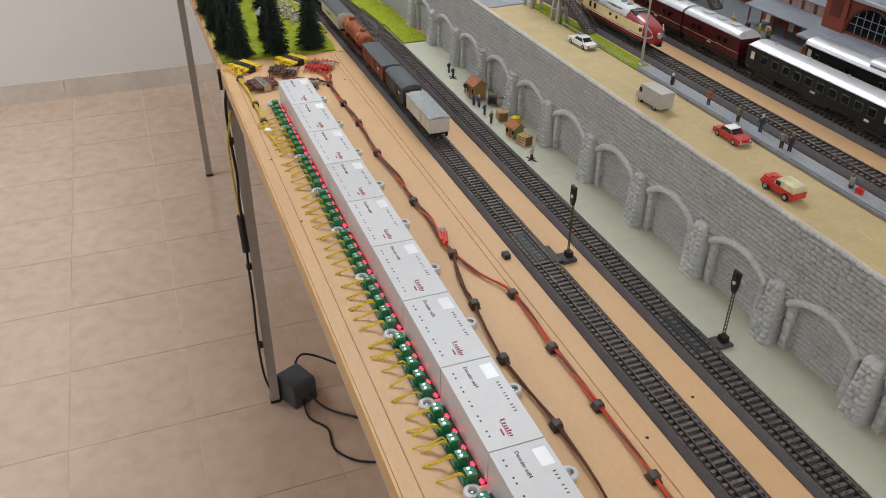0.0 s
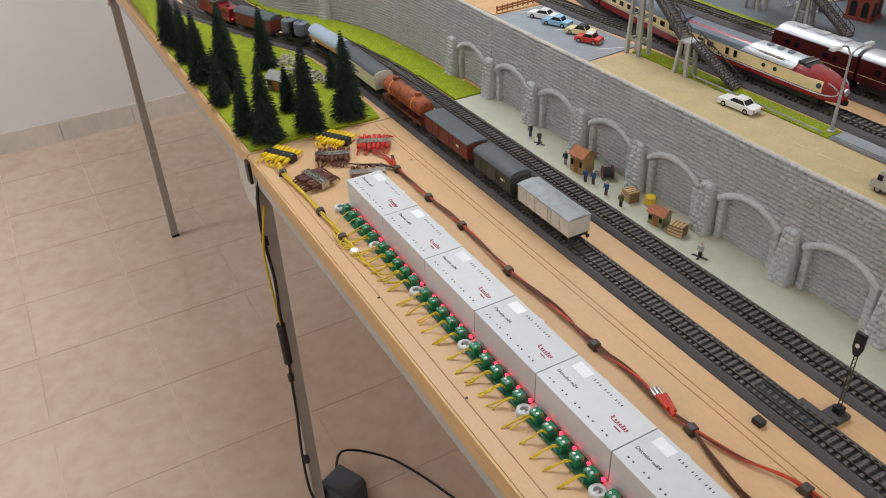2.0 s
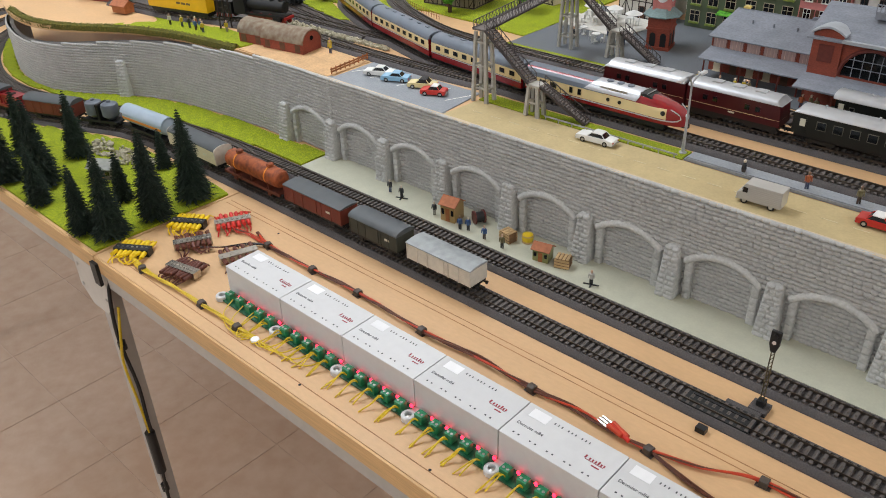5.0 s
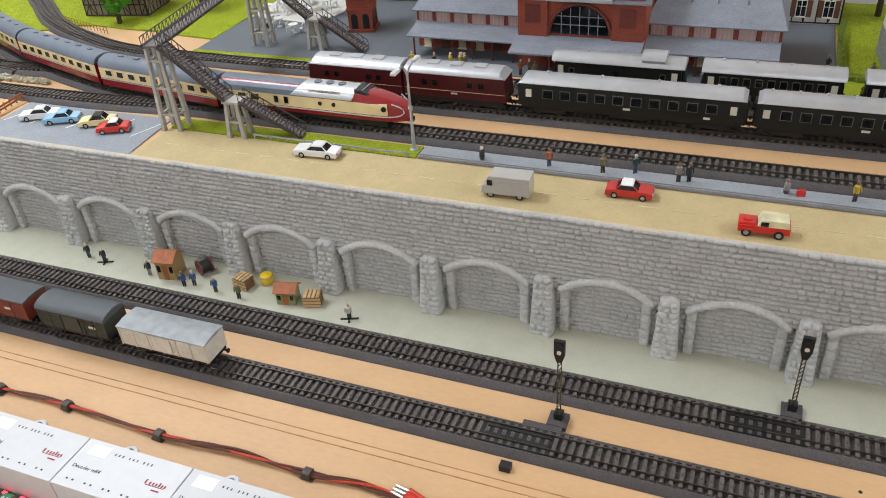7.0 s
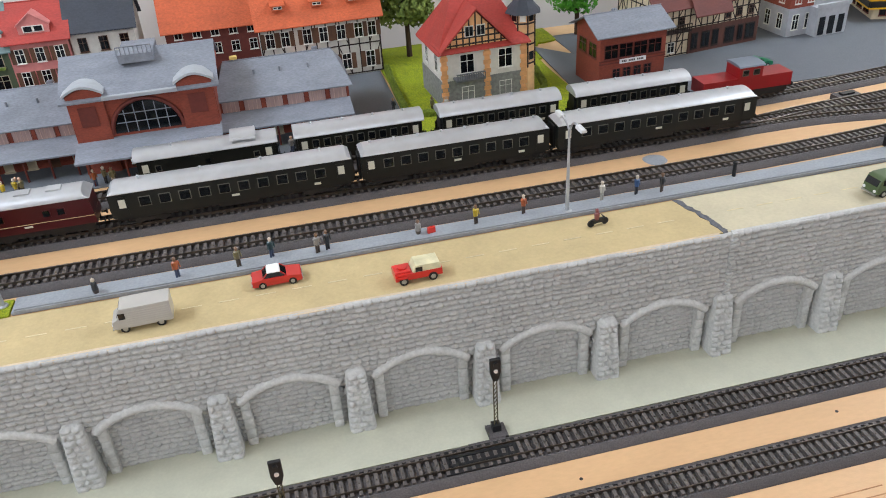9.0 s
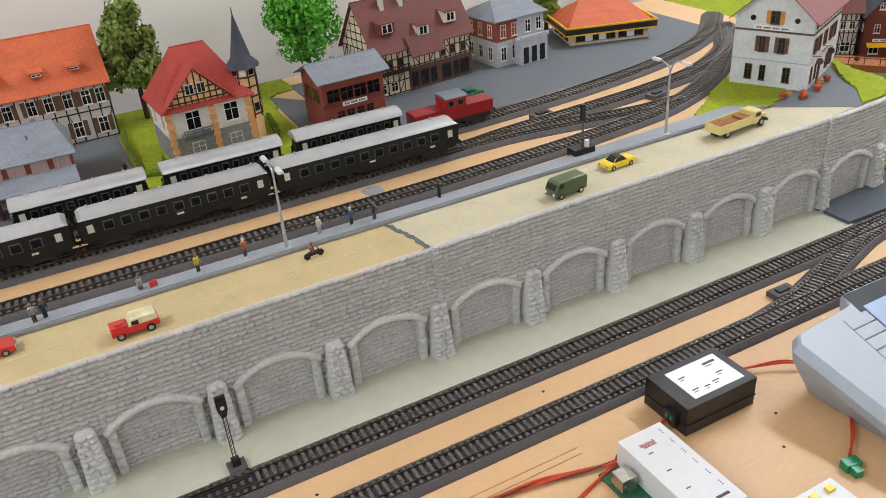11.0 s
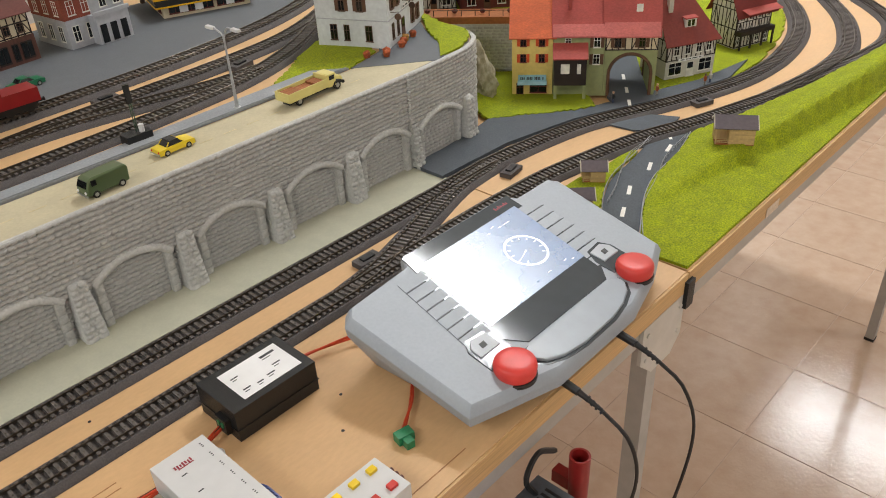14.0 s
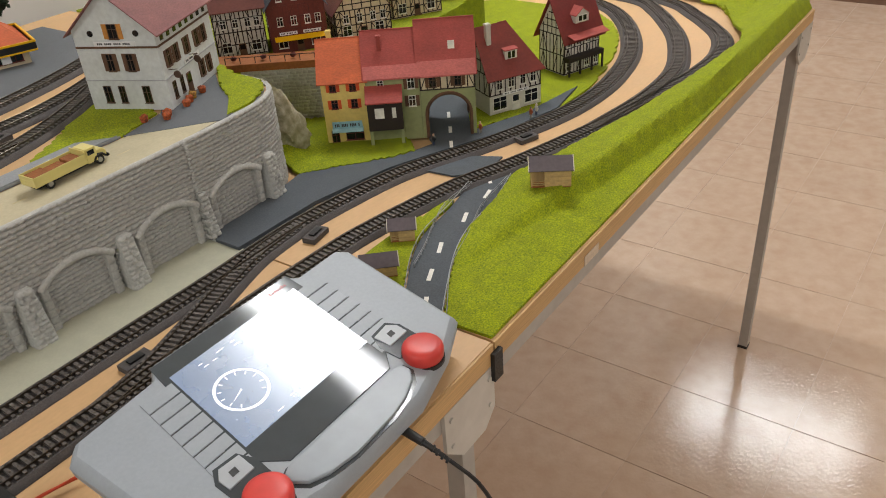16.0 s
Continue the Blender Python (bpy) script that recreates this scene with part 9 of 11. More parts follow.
tw = part("tower", bm, mat("tower_ochre", rgb(222, 178, 128), 0.7, var=0.1, scale=120), villa.t)
for z in (44, 70, 84, 98, 116):
    bm = fresh()
    lathe(bm, [(17.6, z), (17.6, z + 2.2)], 8, 62, -30)
    part("beam", bm, TIMBER, tw)
for k in range(8):
    g = 2 * math.pi * k / 8
    bm = fresh()
    cyl(bm, (62 + 17.3 * math.cos(g), -30 + 17.3 * math.sin(g), 40), (62 + 17.3 * math.cos(g), -30 + 17.3 * math.sin(g), 118), 1.1, n=4)
    part("beam", bm, TIMBER, tw)
    g += math.pi / 8
    for z in (50, 102):
        bm = fresh()
        m = Matrix.Translation((62 + 15.9 * math.cos(g), -30 + 15.9 * math.sin(g), z)) @ Matrix.Rotation(g, 4, "Z")
        box(bm, -0.4, 0.6, -4, 4, 0, 11, m)
        part("pane", bm, WINFRAME if k % 2 else PANE, tw)
bm = fresh()
lathe(bm, [(25, 112), (24, 114), (15, 124), (8.5, 150), (1, 182), (0.6, 192)], 8, 62, -30)
part("spire", bm, ROOF_SLATE, villa.t, "dark slate spire")

# signal box
sb = House(580, 442, G, 4, 100, 70, 78, "red signal box with a long window band and a grey roof", BRICK, "signal_box", "signal box").shell("x", 16, 9, ROOF_GREY)
sb.win("f", (-33, -11, 11, 33), 42, 21, 20, frame_m=BRICK_DARK).win("f", (-24, -8, 8, 24), 14, 12, 14, frame_m=BRICK_DARK).win("r", (-15, 15), 42, 22, 20, frame_m=BRICK_DARK).win("l", (-15, 15), 42, 22, 20, frame_m=BRICK_DARK).sign("f", 0, 34, 40, 6, PALE_STICKER).chimney(-10, 4, 84, 14, 5, ROOF_GREY)
sb.beams("f", [36, 40], 2, BRICK_DARK, False)

# dark half-timbered row
row = House(740, 548, G, 8, 190, 96, 78, "row of dark half-timbered shops with a brown tiled roof", PLASTER_CREAM, "shop_row", "house").shell("x", 68, 6, ROOF_BROWN)
row.beams("f", [2, 22, 40, 58, 76], 19, TIMBER).beams("l", [2, 26, 52, 76], 9, TIMBER, gable=(62, 5))
row.win("f", (-84, -66, -46, 38, 58, 80), 44, 10, 13, frame_m=WINFRAME_DARK).win("f", (-84, -62), 6, 13, 16)
bm = fresh()
box(bm, -32, 95.5, -50, -47, 0, 38)
front = part("shop_front", bm, SHOP_BROWN, row.t, "brown boarded shop front")
for u, w in ((-22, 12), (-2, 15), (16, 12), (42, 18), (62, 10), (80, 18)):
    bm = fresh()
    box(bm, u - w / 2, u + w / 2, -50.8, -49.6, 5, 31)
    frame_ = part("shop_window", bm, TIMBER, front)
    bm = fresh()
    box(bm, u - w / 2 + 1.2, u - 0.6, -51.2, -50.6, 8, 29)
    box(bm, u + 0.6, u + w / 2 - 1.2, -51.2, -50.6, 8, 29)
    part("pane", bm, PANE, frame_)
bm = fresh()
prism(bm, [(-46, 86), (-66, 58), (-66, 60), (-46, 89)], -34, 32, "x")
part("lower_roof", bm, ROOF_BROWN, row.t)
row.dormer(-62, -42, 98, 28, 17, 26, ROOF_BROWN, BRICK_DARK, True).dormer(2, -48, 84, 22, 17, 30, ROOF_BROWN, PLASTER_WHITE, True).dormer(60, -44, 94, 22, 17, 28, ROOF_BROWN, PLASTER_WHITE, True)
for x in (-50, -14, 44):
    row.chimney(x, -10, 132, 20, 7, PLASTER_WHITE)
bm = fresh()
box(bm, -92, -36, -60, -48, 38, 40)
for u in range(-92, -34, 4):
    box(bm, u - 0.4, u + 0.4, -60, -59, 40, 49)
box(bm, -92, -36, -60.4, -58.8, 49, 50.4)
part("balcony", bm, TIMBER, row.t)

# grey and brick villa
gv = House(935, 556, G, 6, 104, 92, 82, "grey stone villa with red brick upper floor and slate roof", PLASTER_GREY, "town_villa", "villa").shell("x", 22, 6, ROOF_GREY, hip=1.0)
gv.win("f", (-38, -14, 16, 40), 10, 12, 24).win("f", (-38, -14, 16, 40), 50, 12, 22).win("l", (-28, 0, 28), 10, 12, 24).win("l", (-28, 0, 28), 50, 12, 22).chimney(20, 10, 98, 16, 8)
bm = fresh()
box(bm, -52.6, -8, -46.6, 46, 44, 80)
part("brick_storey", bm, BRICK, gv.t)
bm = fresh()
box(bm, -14, 44, -66, -46, 0, 44)
por = part("porch", bm, PLASTER_GREY, gv.t)
for u in (-4, 14, 32):
    bm = fresh()
    box(bm, u - 5.5, u + 5.5, -66.8, -65, 2, 30)
    part("arch_opening", bm, PANE, por)
bm = fresh()
box(bm, -16, 46, -68, -64, 44, 50)
part("balustrade", bm, PLASTER_GREY, por)

# kiosk with the orange roof
ki = House(1150, 560, G, -18, 150, 110, 34, "low shop pavilion with an orange roof and yellow fascia", PLASTER_CREAM, "pavilion", "shop").shell("x", 34, 10, ROOF_ORANGE, hip=1.0)
ki.win("f", (-54, -28, 0, 28, 54), 6, 22, 22, frame_m=BRICK_DARK).win("l", (-30, 0, 30), 6, 22, 22, frame_m=BRICK_DARK)
for z0, z1, m_, o_ in ((20, 22.5, CRANE_YELLOW, 66.6), (22.5, 33, BLACK_PLASTIC, 66), (33, 36, CRANE_YELLOW, 66.8)):
    for s_ in (-1, 1):
        bm = fresh()
        box(bm, -o_ - 20, o_ + 20, s_ * o_ - 1.5, s_ * o_ + 1.5, z0, z1)
        part("fascia", bm, m_, ki.t, "black fascia with bright yellow edges")
        bm = fresh()
        box(bm, s_ * (o_ + 20) - 1.5, s_ * (o_ + 20) + 1.5, -o_, o_, z0, z1)
        part("fascia", bm, m_, ki.t)
for u in (-40, -14, 40):
    bm = fresh()
    box(bm, u - 7, u + 7, -56.4, -55.6, 6, 18)
    part("poster", bm, PALE_STICKER, ki.t, "pale shop poster")

# the orange half-timbered inn behind the station
oh = House(178, 648, G, 2, 176, 92, 92, "white half-timbered house with a bright orange roof", PLASTER_WHITE).shell("x", 66, 6, ROOF_ORANGE)
oh.beams("f", [2, 46, 92], 12, TIMBER).beams("r", [2, 46, 92], 7, TIMBER, gable=(60, 4)).win("f", (-74, -52, -20, 4, 30, 56, 76), 56, 13, 22, SHUTTER).win("f", (-60, 0, 34, 70), 10, 14, 24, SHUTTER).door("f", -28, 14, 30)
for x in (-56, 0, 52):
    oh.dormer(x, -44, 108, 18, 7, 18, ROOF_ORANGE, ROOF_ORANGE, True)
oh.awning("f", -28, 44, 40, 18, ROOF_ORANGE)

# the station
st = thing("station_building", -54, 440, G, 0, "red brick station with grey roofs and a tall arched hall", "railway station", "model houses")


CURTAIN = mat("pink_blind", rgb(176, 150, 144), 0.6, var=0.12, scale=260, stretch=(3, 1, 0.3))
SASH = mat("cream_sash", rgb(196, 168, 152), 0.6)
TRIM_PALE = mat("pale_grey_roof_edge", rgb(168, 172, 176), 0.6, var=0.06, scale=150)


def wing(x0, x1):
    w = x1 - x0
    h_ = House((x0 + x1) / 2, 466, G, 0, w, 100, 56, "low red brick station wing with a grey roof", BRICK, "station_wing", "railway station")
    h_.shell("x", 30, 5, ROOF_GREY, hip=0.4)
    n = int(w / 25)
    for u in np.linspace(-w / 2 + 14, w / 2 - 14, n):
        bm = fresh()
        box(bm, u - 11, u + 11, -50.8, -49.6, 37.5, 53)
        f_ = part("sash_window", bm, CURTAIN, h_.t, "window with pale pink blinds")
        for k in range(5):
            bm = fresh()
            box(bm, u - 11 + k * 5.35, u - 10.4 + k * 5.35, -51.3, -50.7, 37.5, 53)
            part("bar", bm, BRICK_DARK if k in (0, 4) else SASH, f_)
    for u in np.linspace(-w / 2 + 14, w / 2 - 14, n):
        h_.door("f", u, 11, 24, PLASTER_CREAM if int(u) % 2 else SHUTTER)
    h_.chimney(-w * 0.34, 4, 78, 14, 8, PLASTER_YELLOW).chimney(w * 0.3, 8, 78, 12, 6, ROOF_GREY)
    for u in (-w * 0.2, 0.0, w * 0.22):
        bm = fresh()
        cyl(bm, (u, -22, 66), (u, -22, 80), 1.4, n=8)
        part("roof_pipe", bm, ROOF_GREY, h_.t)
    # platform roof
    bm = fresh()
    prism(bm, [(-48, 36), (-92, 28), (-92, 30), (-48, 38.5)], -w / 2, w / 2, "x")
    c = part("canopy", bm, ROOF_GREY, h_.t, "grey platform roof")
    for u in np.linspace(-w / 2 + 8, w / 2 - 8, n):
        bm = fresh()
        cyl(bm, (u, -86, 0), (u, -86, 29), 1.3, n=8)
        part("canopy_post", bm, BRICK_DARK, c)


wing(-300, -138)
wing(28, 192)
bm = fresh()
box(bm, -83, 83, -62, 62, 0, 92)
hall = part("hall_wall", bm, BRICK, st)
bm = fresh()
pts = [(-38, 46)] + [(-38 * math.cos(math.pi * k / 16), 46 + 37 * math.sin(math.pi * k / 16)) for k in range(1, 16)] + [(38, 46)]
prism(bm, pts, -63, -61, "y")
win_big = part("arched_window", bm, PANE, st)
bm = fresh()
for u, zt in ((-24, 74), (-12, 80), (0, 82), (12, 80), (24, 74)):
    box(bm, u - 0.5, u + 0.5, -63.6, -62.6, 46, zt)
for z_ in (58, 69):
    box(bm, -34, 34, -63.7, -62.7, z_, z_ + 1)
part("glazing_bar", bm, ROOF_GREY, win_big)
bm = fresh()
ring = [(-41 * math.cos(math.pi * k / 20), -63.5, 46 + 40 * math.sin(math.pi * k / 20)) for k in range(21)]
tube(bm, ring, 2.4, 6)
part("arch_trim", bm, BRICK_DARK, win_big)
for u in (-62, 62):
    bm = fresh()
    box(bm, u - 20, u + 20, -66, -58, 0, 98)
    prism(bm, [(u - 20 + 40 * k / 8, 98 + 7 * math.sin(math.pi * k / 8)) for k in range(9)], -66, -58, "y")
    part("pylon", bm, BRICK, st)
    bm = fresh()
    arcp = [(u - 23 + 46 * k / 10, 98 + 9 * math.sin(math.pi * k / 10)) for k in range(11)]
    prism(bm, arcp + [(x_, z_ + 3) for x_, z_ in arcp[::-1]], -70, -40, "y")
    part("curved_cap", bm, TRIM_PALE, st, "pale grey curved roof edge")
    bm = fresh()
    box(bm, u - 10, u + 10, -66.8, -65.5, 60, 84)
    part("panel", bm, BRICK_DARK, st)
bm = fresh()
box(bm, -42, 42, -72, -66, 91, 95)
part("roof_edge", bm, TRIM_PALE, st)
for s in (-1, 1):
    bm = fresh()
    prism(bm, [(s * 70, 90), (0, 124), (0, 126.5), (s * 70, 92.5)], -90, 90, "x")
    part("hall_roof", bm, ROOF_GREY, st)
bm = fresh()
for e in (-86, 86):
    prism(bm, [(-64, 90), (64, 90), (0, 122)], e - 1, e + 1, "x")
part("hall_gable", bm, BRICK, st)
bm = fresh()
box(bm, -20, 20, -30, 30, 118, 128)
for x in np.arange(-20, 21, 5):
    box(bm, x - 0.5, x + 0.5, -30.5, -29.5, 126, 138)
box(bm, -20, 20, -30.5, -29.5, 137, 138)
part("ridge_lantern", bm, ROOF_GREY, st)
bm = fresh()
prism(bm, [(-60, 40), (-106, 30), (-106, 32.5), (-60, 43)], -84, 84, "x")
part("canopy", bm, ROOF_GREY, st, "grey platform roof")
bm = fresh()
box(bm, -22, 22, -108, -106.6, 24, 30)
part("name_board", bm, PALE_STICKER, st, "white station board with plain bars")
for u in (-70, -30, 30, 70):
    bm = fresh()
    cyl(bm, (u, -100, 0), (u, -100, 31), 1.4, n=8)
    part("canopy_post", bm, BRICK_DARK, st)
for u in (-54, -18, 18, 54):
    bm = fresh()
    box(bm, u - 12, u + 12, -63.4, -61.6, 2, 32)
    part("entrance", bm, SHUTTER, st)
rnd = random.Random(21)
for k in range(16):
    figure(rnd.uniform(-280, 180), rnd.uniform(338, 352), G, rnd.uniform(0, 360), FIG[rnd.choice(list(FIG))], 0, "small plain figure shape on the station platform")
for x, y, c in ((-470, 440, "dark"), (-520, 470, "white"), (-450, 500, "grey"), (-560, 420, "dark"), (-600, 450, "white"), (250, 430, "dark"), (300, 415, "olive"), (318, 408, "white")):
    figure(x, y, G, 40, FIG[c], 0, "small plain figure shape on the square")

# cafe tables on the square
CAFE_WHITE = mat("white_garden_furniture", rgb(214, 212, 206), 0.5, var=0.05, scale=200)
slab("cafe_terrace", [(-636, 486), (-500, 470), (-480, 560), (-500, 596), (-636, 596)], DECK + 1.7, DECK + 4.0, PLASTER_WHITE, "pale raised cafe terrace on the square", "terrace", edge=0.6)


def bistro_table(x, y, z):
    t = thing("bistro_table", x, y, z, 0, "round white bistro table on the station square", "table", "cafe tables")
    bm = fresh()
    lathe(bm, [(7.6, 13), (8, 13.6), (8, 14.4), (7.4, 14.8)], 16)
    part("tabletop", bm, CAFE_WHITE, t)
    bm = fresh()
    lathe(bm, [(4, 0), (4, 0.8), (0.9, 1.6), (0.9, 13.2)], 10)
    part("leg", bm, CAFE_WHITE, t)


def garden_chair(x, y, z, rz):
    t = thing("garden_chair", x, y, z, rz, "small white garden chair at a cafe table", "chair", "cafe chairs")
    bm = fresh()
    box(bm, -3, 3, -3, 3, 7, 8)
    part("seat", bm, CAFE_WHITE, t)
    bm = fresh()
    box(bm, -3, 3, 2.4, 3.2, 8, 15)
    part("backrest", bm, CAFE_WHITE, t)
    for sx in (-2.6, 2.6):
        for sy in (-2.6, 2.6):
            bm = fresh()
            cyl(bm, (sx, sy, 0), (sx, sy, 7), 0.5, n=5)
            part("leg", bm, CAFE_WHITE, t)


def parasol(x, y, z):
    t = thing("parasol", x, y, z, 0, "white parasol over the cafe terrace", "parasol", "cafe parasols")
    bm = fresh()
    cyl(bm, (0, 0, 0), (0, 0, 36), 0.8, n=8)
    part("pole", bm, CAFE_WHITE, t)
    bm = fresh()
    lathe(bm, [(16, 29), (16.4, 29.6), (8, 33.6), (0.6, 36.4)], 8)
    part("canopy", bm, CAFE_WHITE, t, smooth=10)


rnd = random.Random(77)
for x, y in ((-612, 505), (-572, 512), (-532, 498), (-606, 545), (-562, 556), (-520, 545), (-560, 452), (-520, 430), (-474, 440)):
    z = DECK + 4.0 if y > 480 else G
    bistro_table(x, y, z)
    for k in range(3):
        a = rnd.uniform(0, 360)
        q = Matrix.Rotation(radians(a), 2) @ Vector((0, 12.5))
        garden_chair(x + q.x, y + q.y, z, a)
for x, y in ((-590, 524), (-546, 530), (-500, 520)):
    parasol(x, y, DECK + 4.0)

# clock tower on the square
ct = thing("clock_tower", -417, 470, G, 14, "square brick clock tower with teal skirt roofs", "clock tower", "model houses")
bm = fresh()
box(bm, -19, 19, -19, 19, 0, 58)
box(bm, -21, 21, -21, 21, 0, 5)
box(bm, -20.5, 20.5, -20.5, 20.5, 34, 37)
part("shaft", bm, BRICK, ct)
for k in range(4):
    for u in (-9, 9):
        bm = fresh()
        prism(bm, [(u - 5, 6), (u + 5, 6), (u + 5, 24), *[(u + 5 * math.cos(math.pi * i / 8), 24 + 5 * math.sin(math.pi * i / 8)) for i in range(1, 8)], (u - 5, 24)], -19.4, -18.6, "y", Matrix.Rotation(k * math.pi / 2, 4, "Z"))
        part("archway", bm, COACH_BLACK, ct)
for z, a_, b_, m in ((56, 27, 15, ROOF_TEAL), (104, 23, 12, ROOF_TEAL)):
    bm = fresh()
    lathe(bm, [(a_ * 1.22, z), (a_ * 1.22, z + 1.5), (b_ * 1.22, z + 12), (0.5, z + 12.5)], 8)
    bmesh.ops.rotate(bm, matrix=Matrix.Rotation(math.pi / 8, 3, "Z"), verts=bm.verts)
    part("skirt_roof", bm, m, ct, "teal metal skirt roof", smooth=10)
bm = fresh()
box(bm, -14, 14, -14, 14, 66, 104)
for u in (-13, 13):
    for v in (-13, 13):
        box(bm, u - 2, u + 2, v - 2, v + 2, 66, 104)
part("clock_stage", bm, PLASTER_PINK, ct)
for k in range(4):
    bm = fresh()
    vs = cyl(bm, (0, -15.4, 88), (0, -13.8, 88), 9.5, n=20)
    bmesh.ops.transform(bm, matrix=Matrix.Rotation(k * math.pi / 2, 4, "Z"), verts=bm.verts)
    part("clock_face", bm, PALE_STICKER, ct)
bm = fresh()
cyl(bm, (0, 0, 116), (0, 0, 150), 9, 1, n=8)
part("spire", bm, ROOF_TEAL, ct)

# houses behind the station
th = House(-530, 640, G, 0, 100, 80, 96, "white half-timbered town house with a grey roof", PLASTER_WHITE).shell("y", 50, 5, ROOF_BROWN)
th.beams("f", [2, 32, 64, 96], 8, TIMBER, gable=(44, 4)).win("f", (-34, -12, 12, 34), 40, 10, 18).win("f", (-34, -12, 12, 34), 72, 10, 18).door("f", 0, 12, 24)
SASH_CREAM = mat("cream_window_bars", rgb(176, 164, 138), 0.65)
gh = House(-345, 650, G, 0, 200, 80, 100, "green rendered town house with a teal dormer roof", PLASTER_DGREEN).shell("x", 50, 5, ROOF_TEAL)
for z in (10, 42, 74):
    gh.win("f", (-82, -50, -18, 18, 50, 82), z, 19, 21, None, SASH_CREAM, box_m=LEAF_OLIVE)
for x in (-80, -45, -10, 25, 60, 90):
    gh.dormer(x, -36, 108, 16, 12, 20, ROOF_TEAL, PLASTER_WHITE)
gh.awning("f", -20, 38, 34, 14, LEAF)
pk = House(-205, 650, G, 0, 80, 80, 108, "pink town house with a red tiled roof", PLASTER_PINK).shell("x", 40, 5, ROOF_RED)
for z in (44, 76):
    pk.win("f", (-26, 0, 26), z, 12, 20, SHUTTER)
pk.awning("f", 0, 40, 60, 18, ROOF_RED).dormer(0, -36, 114, 40, 12, 22, PLASTER_PINK, PLASTER_PINK)
wh = House(-120, 655, G, 0, 86, 80, 112, "white town house with dark windows and slate roof", PLASTER_WHITE).shell("x", 44, 5, ROOF_SLATE)
for z in (12, 46, 80):
    wh.win("f", (-28, 0, 28), z, 12, 20, None, WINFRAME_DARK)
bh = House(30, 668, G, 0, 140, 70, 96, "brown timber town house with an orange roof", BRICK_DARK).shell("x", 60, 6, ROOF_ORANGE)
for z in (50, 76):
    bh.win("f", (-52, -26, 0, 26, 52), z, 12, 16)

# far left: engine shed, brick store, crane wagon, steam engine
es = House(-1550, 62, DECK, 18, 120, 70, 46, "red brick engine shed with a pale corrugated roof and green door", BRICK, "engine_shed", "shed").shell("x", 26, 5, ROOF_GREY)
es.win("f", (-40, -14, 12), 10, 15, 20).door("r", 0, 34, 38, paint(36, 92, 58)).door("f", 42, 18, 26, SHUTTER)
House(-1405, 10, DECK + 3, 10, 40, 24, 16, "small red-roofed wooden kiosk on the lawn", WOOD_BROWN, "kiosk", "hut").shell("x", 8, 3, HUT_ROOF)
for k, (x, y, l) in enumerate(((-1012, 70, 60), (-930, 78, 96))):
    t = thing("brick_store", x, y, DECK + 1.6, 9, "brick store with a rounded weathered sheet roof", "shed", "brick stores")
    bm = fresh()
    box(bm, -l / 2, l / 2, -24, 24, 0, 18)
    part("wall", bm, BRICK, t)
    bm = fresh()
    arc = [(26 * math.cos(math.pi * i / 12), 17 + 22 * math.sin(math.pi * i / 12)) for i in range(13)]
    prism(bm, arc + [(24 * math.cos(math.pi * i / 12), 16.6 + 20 * math.sin(math.pi * i / 12)) for i in range(12, -1, -1)], -l / 2 - 2, l / 2 + 2, "x")
    part("rounded_roof", bm, mat("weathered_sheet", rgb(138, 128, 108), 0.6, var=0.25, scale=90, col2=rgb(110, 84, 62)) if k == 0 else bpy.data.materials["weathered_sheet"], t)
    for e in (-1, 1):
        bm = fresh()
        prism(bm, [(23.5 * math.cos(math.pi * i / 12), 16.5 + 19.5 * math.sin(math.pi * i / 12)) for i in range(13)], e * l / 2 - 1, e * l / 2 + 0.6, "x")
        part("end_wall", bm, BRICK, t)
    for u in np.linspace(-l / 2 + 12, l / 2 - 12, max(2, int(l / 26))):
        bm = fresh()
        box(bm, u - 6, u + 6, -24.6, -23.6, 2, 15)
        part("door", bm, SHUTTER, t)
    bm = fresh()
    cyl(bm, (l / 2 + 0.4, 0, 24), (l / 2 + 1.2, 0, 24), 4, n=14)
    part("round_window", bm, PANE, t)
t = thing("plank_fence", -765, 68, DECK + 2.6, 96, "low brown plank fence round the sand yard", "fence")
for k in range(9):
    bm = fresh()
    box(bm, -44 + k * 11, -42.6 + k * 11, -0.8, 0.8, 0, 11)
    part("post", bm, WOOD_BROWN, t)
for z in (3, 7):
    bm = fresh()
    box(bm, -46, 46, -1.4, -0.6, z, z + 2.6)
    part("rail", bm, WOOD_BROWN, t)


def path_thing(line, x_at, name, label, category):
    i = int(np.argmin(abs(line[:, 0] - x_at)))
    a = headings(line)[i]
    return thing(name, line[i][0], line[i][1], DECK + RAIL_TOP, a, label, category)


for line, x_at, body, what in ((YARD_TWO, -1330, WAGON_BROWN, "dark brown covered wagon in the yard"), (YARD_ONE, -1180, WAGON_DARK, "dark covered wagon on the far yard track")):
    i = int(np.argmin(abs(line[:, 0] - x_at)))
    coach("covered_wagon", 120, what, "railway wagon", "yard wagons", body=body, roof=DARK_ROOF, w=30, zw=36, rise=8, n=0, vents=0, at=(line[i][0], line[i][1]), rz=headings(line)[i], door=body)
t = path_thing(FRONT_SIDING, -1262, "tool_wagon", "bright yellow covered tool wagon on the upper siding", "railway wagon")
bm = fresh()
box(bm, -80, 80, -16, 16, 13, 40)
bevel(bm, 2, 2)
part("body", bm, CRANE_YELLOW, t)
bm = fresh()
prism(bm, arc_roof(32, 39.5, 8, 0.6), -81, 81, "x")
bevel(bm, 0.8, 1, 50)
